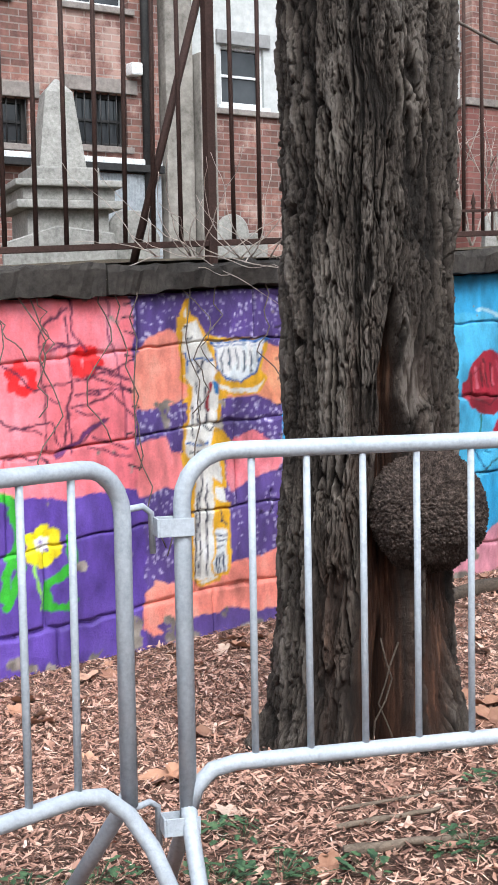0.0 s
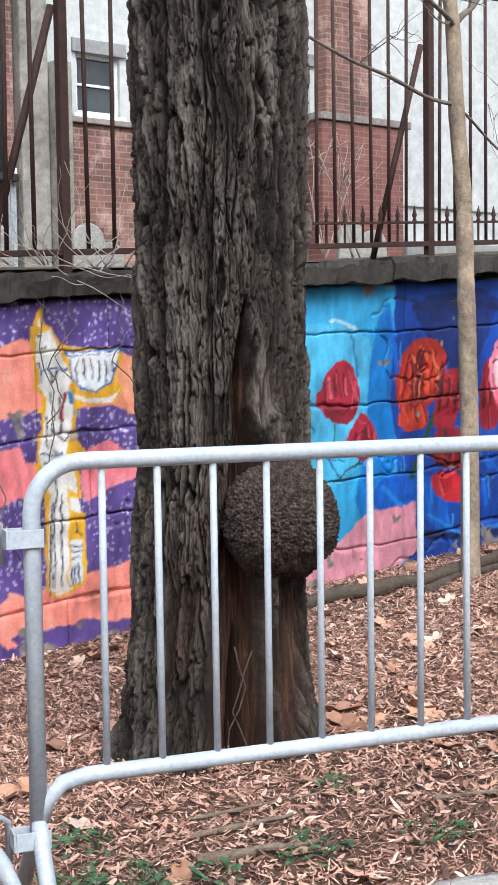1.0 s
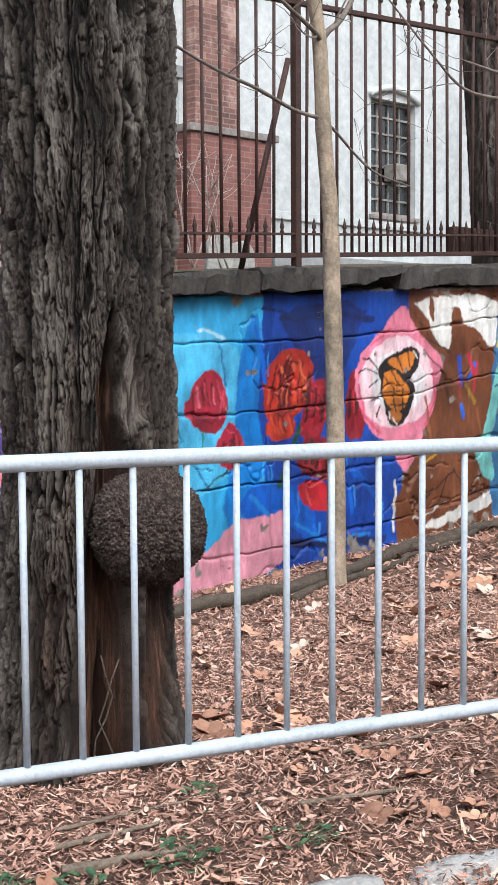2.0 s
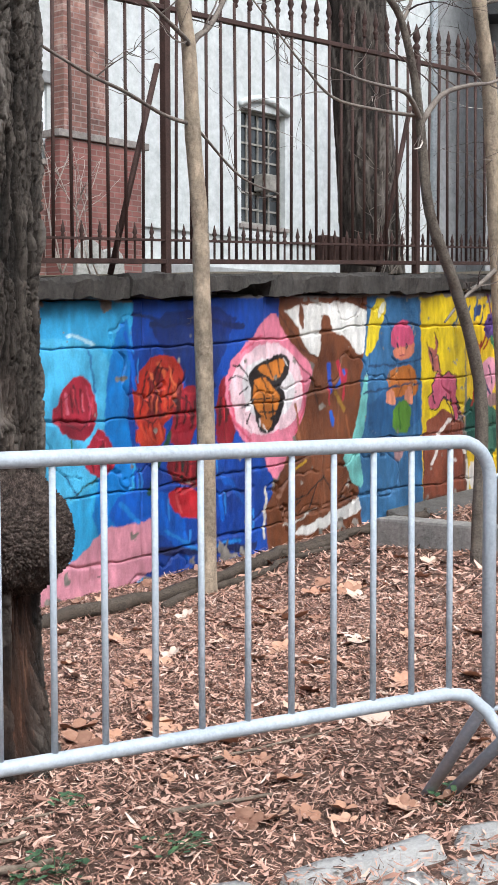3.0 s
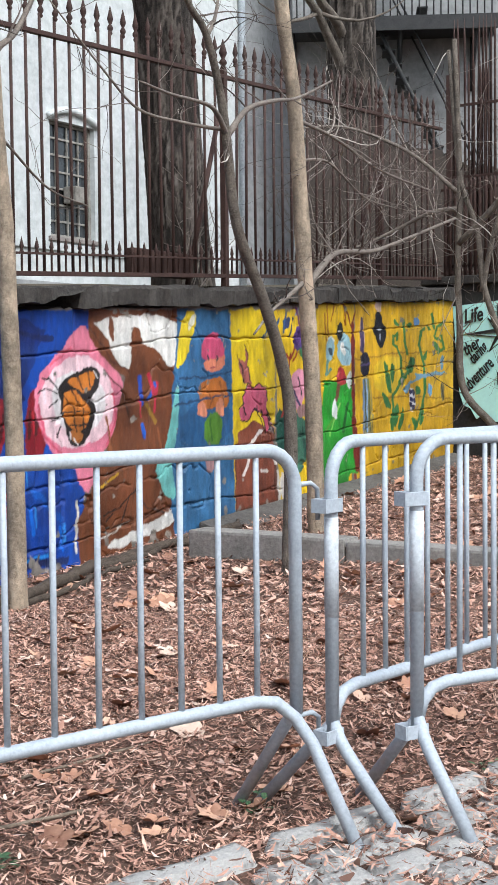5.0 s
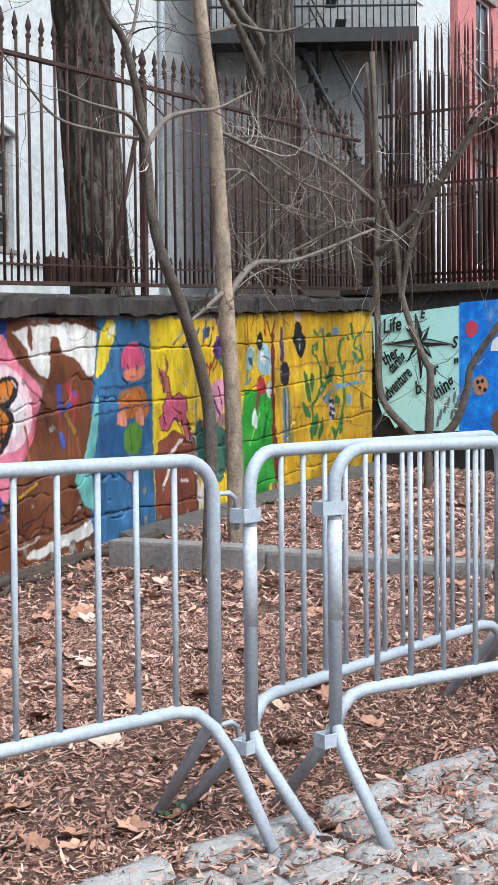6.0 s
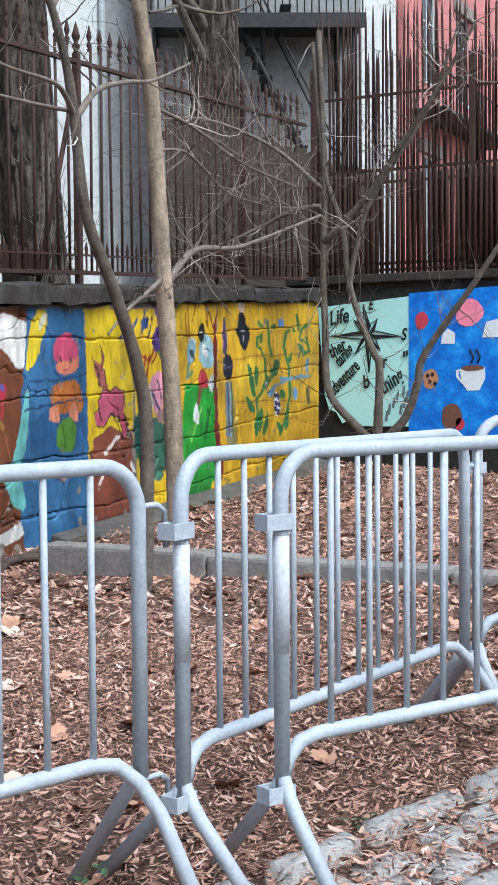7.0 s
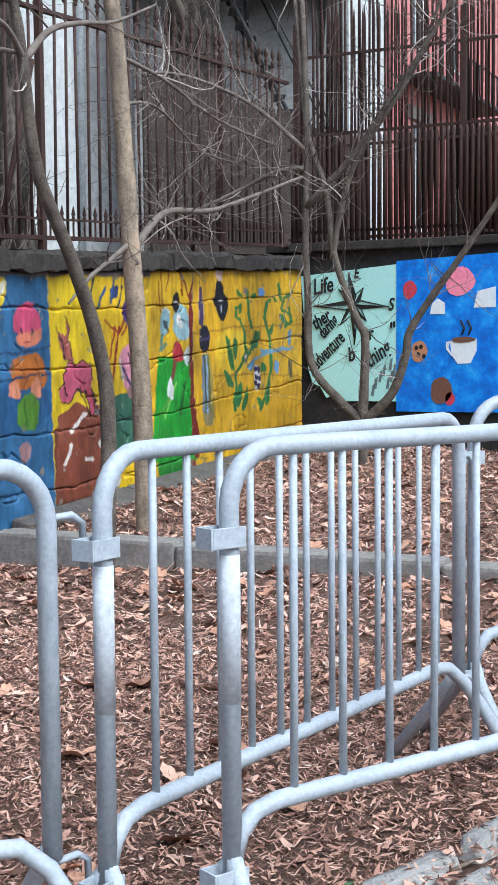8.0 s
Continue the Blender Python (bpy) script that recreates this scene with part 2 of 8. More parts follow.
def design():
    # pink garden panel
    blob("ff8490", False, (1.54, 1.90), (3.27, 1.96), (3.26, 1.45), (3.28, 1.05), (3.27, 0.77), (3.32, 0.48), (3.30, -0.69), (1.45, -0.37))
    blob("6046a0", False, (1.49, 0.65), (2.71, 0.57), (2.89, 0.55), (3.13, 0.58), (3.33, 0.59), (3.30, -0.69), (1.45, -0.37))
    dabs("e3262c", 0.09, (2.66, 1.15), (3.00, 1.23))
    stroke("5a2340", 0.007, (2.56, 1.24), (2.72, 1.10), (2.87, 1.12), (3.09, 1.17), (3.28, 1.23))
    stroke("5a2340", 0.009, (2.76, 1.37), (2.88, 1.50))
    stroke("5a2340", 0.007, (2.76, 1.36), (2.78, 1.07), (2.77, 0.80))
    stroke("5a2340", 0.006, (2.90, 1.45), (2.93, 1.12), (2.87, 0.79))
    stroke("5a2340", 0.006, (2.60, 0.92), (2.81, 0.93), (2.86, 0.79), (2.92, 0.82), (3.10, 0.93))
    stroke("5a2340", 0.007, (2.83, 0.77), (2.99, 0.84), (3.11, 0.95))
    stroke("5a2340", 0.006, (3.00, 1.16), (3.28, 1.08))
    stroke("5a2340", 0.006, (3.04, 1.20), (3.14, 1.19), (3.23, 1.14))
    stroke("5a2340", 0.006, (2.76, 1.31), (2.94, 1.32))
    stroke("5a2340", 0.006, (2.93, 1.01), (3.15, 1.06), (3.26, 0.94))
    stroke("5a2340", 0.006, (2.55, 0.96), (2.75, 0.88))
    stroke("5a2340", 0.006, (2.57, 0.77), (2.74, 0.77), (2.80, 0.71))
    stroke("3fae30", 0.045, (2.37, 0.64), (2.59, 0.56), (2.63, 0.37), (2.58, 0.26), (2.53, 0.10))
    stroke("3fae30", 0.04, (2.57, 0.29), (2.64, 0.23), (2.54, 0.05))
    stroke("3fae30", 0.045, (2.77, 0.03), (2.76, 0.13), (2.84, 0.17), (2.91, 0.23), (2.90, 0.37))
    stroke("3fae30", 0.04, (2.77, 0.03), (2.87, 0.01), (2.90, 0.06))
    stroke("8fce50", 0.012, (2.70, 0.28), (2.73, 0.03))
    dabs("f4dd22", 0.11, (2.75, 0.34))
    dabs("e8f2f6", 0.04, (2.74, 0.35))
    # starry purple panel with a pale figure
    blob("5a4688", False, (3.25, 1.71), (4.18, 1.72), (4.17, 1.02), (4.16, -0.69), (3.29, -0.55), (3.32, 0.48), (3.27, 0.77), (3.27, 1.20))
    spray("b9b0d8", 0.006, (3.25, 1.62), (4.15, 0.10))
    blob("fb9686", True, (3.27, 1.23), (3.35, 1.34), (3.45, 1.39), (3.54, 1.36), (3.55, 1.22), (3.54, 1.04), (3.47, 0.98), (3.35, 0.99), (3.25, 0.97))
    blob("f7a07c", True, (3.83, 1.06), (4.07, 1.29), (4.18, 1.34), (4.18, 0.95), (4.06, 1.01), (3.92, 0.98), (3.76, 0.98))
    blob("fb8f92", True, (3.26, 0.78), (3.34, 0.83), (3.47, 0.85), (3.57, 0.75), (3.56, 0.60), (3.46, 0.56), (3.33, 0.54), (3.27, 0.54))
    blob("f98b96", True, (3.81, 0.74), (3.88, 0.85), (4.02, 0.83), (4.17, 0.74), (4.17, 0.62), (4.02, 0.60), (3.91, 0.56), (3.80, 0.52))
    blob("fb9686", True, (3.30, 0.12), (3.55, 0.06), (3.79, 0.13), (3.97, 0.15), (4.20, 0.22), (4.20, -0.16), (3.93, -0.11), (3.54, -0.14), (3.29, -0.22))
    blob("5a4688", True, (3.36, -0.11), (3.58, -0.13), (3.93, -0.09), (3.93, -0.17), (3.44, -0.21))
    blob("e9b02a", True, (3.52, 1.39), (3.54, 1.53), (3.57, 1.55), (3.61, 1.53), (3.62, 1.44), (3.69, 1.37), (3.72, 1.34), (4.09, 1.35), (4.06, 1.18), (4.08, 1.12), (3.95, 1.05), (3.80, 1.03), (3.81, 0.85), (3.79, 0.59), (3.75, 0.50), (3.82, 0.46), (3.82, 0.04), (3.58, 0.04), (3.58, 0.45), (3.56, 0.63), (3.52, 0.75), (3.56, 1.00), (3.55, 1.15), (3.50, 1.22))
    blob("ece7db", True, (3.54, 1.36), (3.56, 1.49), (3.58, 1.50), (3.61, 1.42), (3.65, 1.40), (3.70, 1.32), (3.76, 1.21), (3.74, 1.10), (3.79, 0.98), (3.75, 0.88), (3.79, 0.77), (3.77, 0.60), (3.70, 0.50), (3.61, 0.51), (3.58, 0.66), (3.55, 0.78), (3.59, 1.01), (3.58, 1.15), (3.53, 1.24))
    blob("ece7db", True, (3.61, 0.54), (3.77, 0.59), (3.80, 0.42), (3.79, 0.06), (3.60, 0.05))
    blob("ece7db", True, (3.71, 1.31), (4.06, 1.32), (4.02, 1.19), (3.93, 1.10), (3.83, 1.08), (3.76, 1.14), (3.72, 1.24))
    stroke("2f62a8", 0.028, (3.71, 1.31), (4.06, 1.31))
    stroke("2f62a8", 0.012, (3.76, 1.08), (3.88, 1.06), (4.01, 1.10))
    stroke("e9b02a", 0.012, (3.71, 0.44), (3.75, 0.47), (3.81, 0.42))
    blob("3f86c8", True, (3.74, 1.12), (3.78, 1.10), (3.77, 1.02), (3.73, 1.02))
    stroke("a02030", 0.018, (3.71, 1.07), (3.68, 0.97))
    stroke("3a3a4a", 0.006, (3.59, 1.22), (3.64, 1.16), (3.72, 1.14))
    stroke("3a3a4a", 0.006, (3.62, 0.91), (3.69, 0.87), (3.73, 0.92))
    stroke("3a3a4a", 0.006, (3.57, 0.79), (3.71, 0.77))
    stroke("3a3a4a", 0.006, (3.62, 0.41), (3.62, 0.06))
    stroke("3a3a4a", 0.005, (3.73, 0.35), (3.71, 0.08))
    stroke("3a3a4a", 0.005, (3.77, 0.33), (3.75, 0.08))
    stroke("3a3a4a", 0.006, (3.61, 1.33), (3.62, 1.04))
    stroke("3a3a4a", 0.005, (3.80, 1.29), (3.80, 1.12))
    stroke("3a3a4a", 0.005, (3.87, 1.28), (3.87, 1.10))
    stroke("3a3a4a", 0.005, (3.94, 1.29), (3.93, 1.11))
    stroke("3a3a4a", 0.005, (4.00, 1.29), (3.99, 1.17))
    stroke("c02a30", 0.02, (3.40, 1.18), (3.42, 1.12))
    stroke("241a30", 0.01, (3.23, 1.52), (3.28, 1.51))
    stroke("241a30", 0.012, (3.21, 1.45), (3.28, 1.44))
    stroke("241a30", 0.01, (3.23, 1.37), (3.28, 1.37))
    stroke("241a30", 0.01, (3.22, 1.26), (3.28, 1.25))
    stroke("241a30", 0.012, (3.23, 1.08), (3.28, 1.08))
    stroke("241a30", 0.01, (3.25, 1.00), (3.31, 0.99))
    stroke("241a30", 0.01, (3.23, 0.87), (3.28, 0.86))
    stroke("241a30", 0.01, (3.23, 0.70), (3.29, 0.69))
    stroke("241a30", 0.01, (4.12, 1.23), (4.18, 1.20))
    stroke("241a30", 0.01, (4.13, 0.98), (4.19, 0.96))
    # blue tulip panel
    blob("43b4ec", False, (4.18, 1.72), (4.17, 0.10), (4.21, -0.70), (5.99, -0.93), (6.20, -0.05), (6.19, 1.70))
    blob("5cc4f2", True, (5.23, 1.47), (5.76, 1.45), (5.94, 1.35), (5.98, 0.93), (5.74, 0.46), (5.21, 0.50))
    blob("1f86dc", True, (5.94, 1.48), (6.14, 1.63), (6.12, 0.21), (5.73, 0.25), (5.88, 0.79))
    blob("0b46a6", False, (6.14, 1.73), (7.60, 1.79), (7.49, -0.13), (6.16, -0.04), (6.22, 0.42), (6.08, 0.96), (6.11, 1.35))
    blob("082c74", True, (6.24, 1.63), (7.17, 1.72), (6.99, 1.35), (6.76, 1.05), (6.44, 1.35))
    blob("0f62cc", True, (6.02, 0.54), (6.59, 0.46), (6.63, 0.01), (6.32, 0.26), (5.88, 0.29))
    blob("f0a3b4", False, (5.90, 0.29), (6.30, 0.32), (6.33, 0.03), (6.11, -0.11), (5.46, -0.16), (5.20, -0.09), (5.46, 0.04))
    blob("f0a3b4", True, (4.17, 0.21), (4.27, 0.21), (4.26, -0.17), (4.17, -0.17))
    blob("b3243c", True, (5.50, 1.09), (5.55, 1.18), (5.66, 1.25), (5.76, 1.21), (5.82, 1.10), (5.84, 0.97), (5.75, 0.87), (5.61, 0.84), (5.50, 0.91), (5.44, 1.01))
    blob("8e1c30", True, (5.52, 0.99), (5.66, 0.96), (5.80, 0.96), (5.75, 0.86), (5.61, 0.84), (5.51, 0.91))
    stroke("e2788a", 0.018, (5.56, 1.13), (5.58, 1.01))
    stroke("e2788a", 0.014, (5.70, 1.14), (5.71, 1.02))
    stroke("6d1424", 0.014, (5.63, 1.18), (5.66, 1.01))
    blob("b3243c", True, (5.71, 0.73), (5.75, 0.85), (5.85, 0.93), (5.95, 0.82), (5.99, 0.72), (5.93, 0.63), (5.82, 0.62), (5.74, 0.65))
    blob("7c182c", True, (5.83, 0.83), (5.91, 0.79), (5.89, 0.65), (5.83, 0.64))
    blob("b3243c", True, (4.21, 1.45), (4.25, 1.54), (4.29, 1.51), (4.29, 1.26), (4.22, 1.29))
    stroke("1f7a4a", 0.012, (5.61, 0.84), (5.60, 0.71))
    stroke("1b4a3a", 0.01, (5.82, 0.62), (5.60, 0.50))
    blob("b7301f", True, (6.12, 1.14), (6.16, 1.25), (6.28, 1.34), (6.39, 1.37), (6.54, 1.34), (6.61, 1.20), (6.56, 1.05), (6.42, 0.91), (6.28, 0.84), (6.18, 0.89), (6.14, 0.99))
    blob("8c1a20", True, (6.23, 1.17), (6.33, 1.27), (6.44, 1.24), (6.46, 1.06), (6.33, 0.95), (6.23, 1.01))
    blob("d8482a", True, (6.18, 1.17), (6.23, 1.26), (6.29, 1.17), (6.27, 0.99), (6.19, 1.01))
    stroke("e06a40", 0.02, (6.36, 1.31), (6.50, 1.16), (6.43, 0.98))
    stroke("5d1018", 0.012, (6.26, 1.20), (6.36, 1.29), (6.46, 1.26), (6.49, 1.13))
    stroke("5d1018", 0.012, (6.27, 1.06), (6.38, 0.98), (6.51, 1.05))
    blob("c43a22", True, (6.16, 0.92), (6.43, 0.93), (6.41, 0.80), (6.27, 0.77), (6.16, 0.81))
    blob("9e1c2c", True, (6.51, 1.05), (6.59, 1.16), (6.71, 1.18), (6.77, 1.05), (6.75, 0.90), (6.64, 0.75), (6.46, 0.76), (6.48, 0.95))
    blob("8c1626", True, (6.43, 0.77), (6.77, 0.79), (6.80, 0.52), (6.64, 0.49), (6.45, 0.58))
    blob("c2202c", True, (6.44, 0.50), (6.76, 0.49), (6.76, 0.29), (6.61, 0.28), (6.47, 0.38))
    stroke("e2585a", 0.016, (6.52, 0.45), (6.57, 0.33))
    blob("8c1626", True, (6.92, 1.12), (7.02, 1.27), (7.10, 1.12), (7.13, 0.77), (6.92, 0.74))
    stroke("24503a", 0.035, (6.47, 0.87), (6.35, 0.66), (6.28, 0.48))
    stroke("1c3c34", 0.02, (6.59, 0.76), (6.57, 0.54))
    for x, z in ((6.07, 1.5), (6.12, 1.32), (6.15, 0.62), (6.75, 1.3), (6.84, 1.05), (6.86, 0.7), (6.95, 0.42), (7.25, 0.28), (6.4, 0.42), (6.6, 0.2)):
        stroke("1d6fe0", 0.03, (x, z), (x + 0.03, z - 0.16))
        stroke("3f95ee", 0.014, (x + 0.05, z + 0.02), (x + 0.06, z - 0.12))
    stroke("061f58", 0.05, (6.36, 0.10), (6.8, 0.06), (7.3, 0.04))
    stroke("061f58", 0.04, (6.3, 1.56), (6.8, 1.6), (7.2, 1.58))
    blob("c9301f", True, (6.14, 1.05), (6.20, 1.22), (6.27, 1.28), (6.25, 1.12), (6.24, 0.99))
    blob("7a0f16", True, (6.26, 1.10), (6.30, 1.24), (6.37, 1.31), (6.36, 1.15), (6.32, 1.02))
    blob("d43a22", True, (6.38, 1.00), (6.40, 1.16), (6.47, 1.30), (6.50, 1.14), (6.46, 1.00))
    blob("7a0f16", True, (6.52, 1.05), (6.54, 1.22), (6.59, 1.20), (6.57, 1.05))
    for x in (6.20, 6.33, 6.44, 6.55):
        stroke("58090f", 0.012, (x, 1.0), (x + 0.02, 1.14), (x + 0.06, 1.27))
        stroke("e8603c", 0.010, (x - 0.03, 1.03), (x - 0.01, 1.15))
    for x in (6.20, 6.28, 6.36):
        stroke("e0563a", 0.016, (x, 0.93), (x + 0.03, 0.83))
        stroke("7a0f16", 0.010, (x + 0.03, 0.93), (x + 0.05, 0.84))
    for x, z in ((6.54, 1.08), (6.62, 1.1), (6.7, 1.06), (6.53, 0.72), (6.64, 0.72), (6.72, 0.68), (6.97, 1.08), (7.04, 1.1)):
        stroke("4d0812", 0.020, (x, z), (x - 0.02, z - 0.18))
        stroke("c43038", 0.014, (x + 0.03, z), (x + 0.02, z - 0.15))
    for x, z in ((5.52, 1.10), (5.60, 1.16), (5.68, 1.16), (5.76, 1.12), (5.78, 0.80), (5.86, 0.84), (5.92, 0.80)):
        stroke("6d1020", 0.014, (x, z), (x + 0.015, z - 0.15))
        stroke("d8505c", 0.010, (x + 0.03, z - 0.01), (x + 0.035, z - 0.11))
    # butterfly panel
    blob("f08aa2", True, (6.99, 1.16), (7.08, 1.35), (7.30, 1.50), (7.47, 1.68), (7.59, 1.67), (7.73, 1.47), (8.01, 1.30), (7.94, 1.10), (7.89, 0.94), (7.75, 0.74), (7.59, 0.50), (7.49, 0.51), (7.41, 0.71), (7.22, 0.76), (7.07, 0.93))
    blob("fbd7de", True, (7.03, 1.16), (7.17, 1.35), (7.41, 1.47), (7.66, 1.46), (7.86, 1.27), (7.88, 1.02), (7.72, 0.86), (7.46, 0.81), (7.25, 0.84), (7.09, 0.96))
    blob("f8f2f2", True, (7.16, 1.27), (7.47, 1.39), (7.76, 1.27), (7.79, 1.02), (7.56, 0.91), (7.25, 0.96))
    blob("221a1a", True, (7.25, 1.24), (7.38, 1.33), (7.60, 1.39), (7.72, 1.36), (7.71, 1.26), (7.59, 1.15), (7.67, 1.11), (7.64, 0.99), (7.57, 0.87), (7.45, 0.81), (7.35, 0.88), (7.33, 0.99), (7.28, 1.11))
    blob("d9822e", True, (7.33, 1.27), (7.47, 1.33), (7.65, 1.35), (7.67, 1.29), (7.57, 1.19), (7.44, 1.24))
    blob("d9822e", True, (7.29, 1.19), (7.42, 1.24), (7.54, 1.15), (7.61, 1.07), (7.58, 0.97), (7.46, 0.93), (7.35, 0.97))
    blob("c97a34", True, (7.37, 0.94), (7.54, 0.94), (7.49, 0.85), (7.42, 0.86))
    stroke("221a1a", 0.012, (7.29, 1.21), (7.42, 1.11), (7.45, 0.93))
    stroke("221a1a", 0.01, (7.38, 1.24), (7.52, 1.09), (7.53, 0.93))
    stroke("221a1a", 0.01, (7.32, 1.07), (7.59, 1.06))
    stroke("221a1a", 0.01, (7.47, 1.33), (7.53, 1.22))
    stroke("221a1a", 0.01, (7.58, 1.36), (7.61, 1.24))
    stroke("221a1a", 0.01, (7.35, 0.97), (7.58, 0.98))
    stroke("221a1a", 0.012, (7.09, 1.30), (7.16, 1.31), (7.25, 1.22))
    stroke("221a1a", 0.01, (7.04, 1.20), (7.13, 1.23), (7.25, 1.19))
    stroke("221a1a", 0.01, (7.16, 1.10), (7.25, 1.15))
    stroke("221a1a", 0.01, (7.17, 1.01), (7.29, 1.04))
    stroke("221a1a", 0.009, (7.25, 0.90), (7.28, 0.98))
    # brown heart tree panel
    blob("7a4526", False, (7.59, 1.79), (8.71, 1.83), (8.60, 1.14), (8.56, 0.40), (8.65, -0.05), (7.46, -0.09), (7.45, 0.31), (7.59, 0.50), (7.75, 0.74), (7.89, 0.94), (7.94, 1.10), (8.02, 1.30), (7.73, 1.47), (7.60, 1.59))
    blob("f3f0ea", True, (7.62, 1.73), (8.71, 1.81), (8.68, 1.44), (8.56, 1.37), (8.42, 1.52), (8.26, 1.53), (8.19, 1.64), (8.09, 1.56), (8.10, 1.44), (8.03, 1.35), (7.90, 1.44), (7.79, 1.61))
    blob("7a4526", True, (7.83, 1.74), (7.89, 1.74), (7.90, 1.58), (7.85, 1.55))
    blob("7a4526", True, (8.09, 1.68), (8.22, 1.67), (8.20, 1.52), (8.09, 1.35))
    stroke("5a2f1c", 0.012, (7.60, 1.67), (7.86, 1.43), (8.06, 1.35))
    stroke("2f55c0", 0.035, (8.19, 1.31), (8.21, 1.10))
    stroke("2f66d0", 0.03, (8.30, 1.14), (8.38, 1.25))
    stroke("c03048", 0.04, (8.31, 1.33), (8.36, 1.18))
    stroke("c03048", 0.02, (8.41, 1.27), (8.36, 1.05))
    stroke("a8802f", 0.03, (8.27, 1.10), (8.38, 0.97))
    stroke("2f66d0", 0.028, (8.23, 0.95), (8.25, 0.85))
    stroke("b02a40", 0.014, (8.19, 1.14), (8.21, 1.01))
    stroke("e0b02a", 0.02, (7.71, 0.52), (7.91, 0.60))
    blob("f3f0ea", True, (7.75, 0.10), (8.05, 0.16), (8.56, 0.26), (8.65, 0.34), (8.68, 0.19), (8.12, 0.09), (7.85, 0.05))
    stroke("1e120e", 0.012, (7.75, 0.31), (7.92, 0.36), (8.14, 0.47))
    stroke("1e120e", 0.009, (7.85, 0.32), (7.78, 0.27))
    stroke("1e120e", 0.01, (8.14, 0.47), (8.27, 0.33), (8.48, 0.27))
    stroke("1e120e", 0.009, (8.05, 0.42), (7.95, 0.25))
    stroke("e8e0d0", 0.02, (7.45, 0.43), (7.42, 0.08))
    # child panel
    blob("3f719e", False, (8.69, 1.83), (9.48, 1.86), (9.49, 0.05), (8.63, 0.04), (8.56, 0.40), (8.60, 1.14))
    blob("f0d52a", True, (8.76, 1.81), (8.96, 1.84), (8.91, 1.66), (8.78, 1.44), (8.65, 1.35), (8.68, 1.53))
    blob("f4f0d8", True, (8.87, 1.79), (8.96, 1.82), (8.88, 1.69), (8.82, 1.66))
    blob("86d3cc", True, (8.62, 1.14), (8.71, 1.31), (8.68, 0.92), (8.60, 0.66), (8.62, 0.48), (8.65, 0.34), (8.48, 0.41), (8.37, 0.58), (8.41, 0.67), (8.50, 0.75))
    blob("2f5e8c", True, (8.71, 1.09), (9.44, 1.12), (9.45, 0.80), (8.71, 0.69))
    blob("e05a80", True, (9.01, 1.51), (9.05, 1.62), (9.17, 1.68), (9.30, 1.63), (9.35, 1.50), (9.29, 1.44), (9.04, 1.44))
    blob("eb8f6e", True, (9.03, 1.45), (9.30, 1.46), (9.35, 1.51), (9.34, 1.39), (9.19, 1.34), (9.06, 1.37))
    blob("c9762f", True, (9.01, 1.29), (9.35, 1.31), (9.42, 1.12), (9.35, 1.05), (9.03, 1.05), (8.96, 1.13))
    blob("eb9a78", True, (8.93, 1.09), (9.04, 1.13), (9.09, 0.98), (8.96, 0.99))
    blob("eb9a78", True, (9.23, 1.13), (9.35, 1.12), (9.34, 0.98), (9.20, 0.99))
    blob("5f8f2f", True, (9.06, 1.02), (9.29, 1.01), (9.30, 0.76), (9.02, 0.76))
    blob("b08a8a", True, (9.04, 0.68), (9.22, 0.67), (9.17, 0.54), (9.06, 0.53))
    # animal panel
    blob("f2cf1f", False, (9.44, 1.86), (10.15, 1.89), (10.13, 0.77), (10.20, 0.08), (9.49, 0.07))
    blob("d9b41a", True, (9.49, 1.35), (9.63, 1.07), (9.59, 0.79), (9.49, 0.66))
    blob("6b3c2a", False, (9.49, 0.75), (10.13, 0.80), (10.20, 0.13), (9.49, 0.07))
    blob("b5707a", True, (9.54, 0.98), (9.88, 1.04), (10.13, 0.92), (10.11, 0.72), (9.57, 0.72))
    blob("8d7d78", True, (9.54, 0.80), (9.79, 0.93), (10.11, 0.90), (10.13, 0.75), (9.79, 0.71))
    blob("d65a78", True, (9.63, 1.07), (9.79, 1.20), (9.98, 1.21), (9.98, 1.02), (9.88, 0.97), (9.68, 1.00))
    stroke("d65a78", 0.045, (9.70, 1.12), (9.66, 1.31))
    stroke("3a1a20", 0.016, (9.66, 1.31), (9.56, 1.49))
    stroke("3a1a20", 0.012, (9.68, 1.32), (9.63, 1.55))
    stroke("c87080", 0.02, (9.67, 1.32), (9.59, 1.46))
    stroke("3a1a20", 0.01, (9.59, 1.00), (9.79, 1.12), (9.98, 1.22))
    stroke("3a1a20", 0.01, (9.88, 1.00), (9.98, 0.88))
    stroke("3a1a20", 0.009, (9.79, 1.02), (9.97, 0.90), (10.04, 0.78))
    stroke("ece4da", 0.016, (9.73, 0.69), (9.63, 0.51))
    stroke("ece4da", 0.014, (9.79, 0.79), (9.97, 0.83))
    stroke("ece4da", 0.016, (9.88, 0.50), (10.06, 0.49))
    stroke("e8e4da", 0.05, (10.20, 0.48), (10.23, 0.18))
    # figures panel behind the young trees
    blob("f0c81c", False, (10.13, 1.89), (11.15, 1.93), (11.16, 0.26), (10.23, 0.13), (10.20, 0.57))
    blob("3d6a55", True, (10.18, 0.96), (10.72, 1.00), (10.68, 0.44), (10.26, 0.47))
    blob("1f5a4a", True, (10.14, 1.06), (10.37, 0.96), (10.26, 0.61), (10.17, 0.67))
    stroke("9e2a22", 0.022, (10.40, 1.50), (10.33, 1.16), (10.25, 0.96))
    stroke("9e2a22", 0.018, (10.21, 1.55), (10.40, 1.45), (10.58, 1.71))
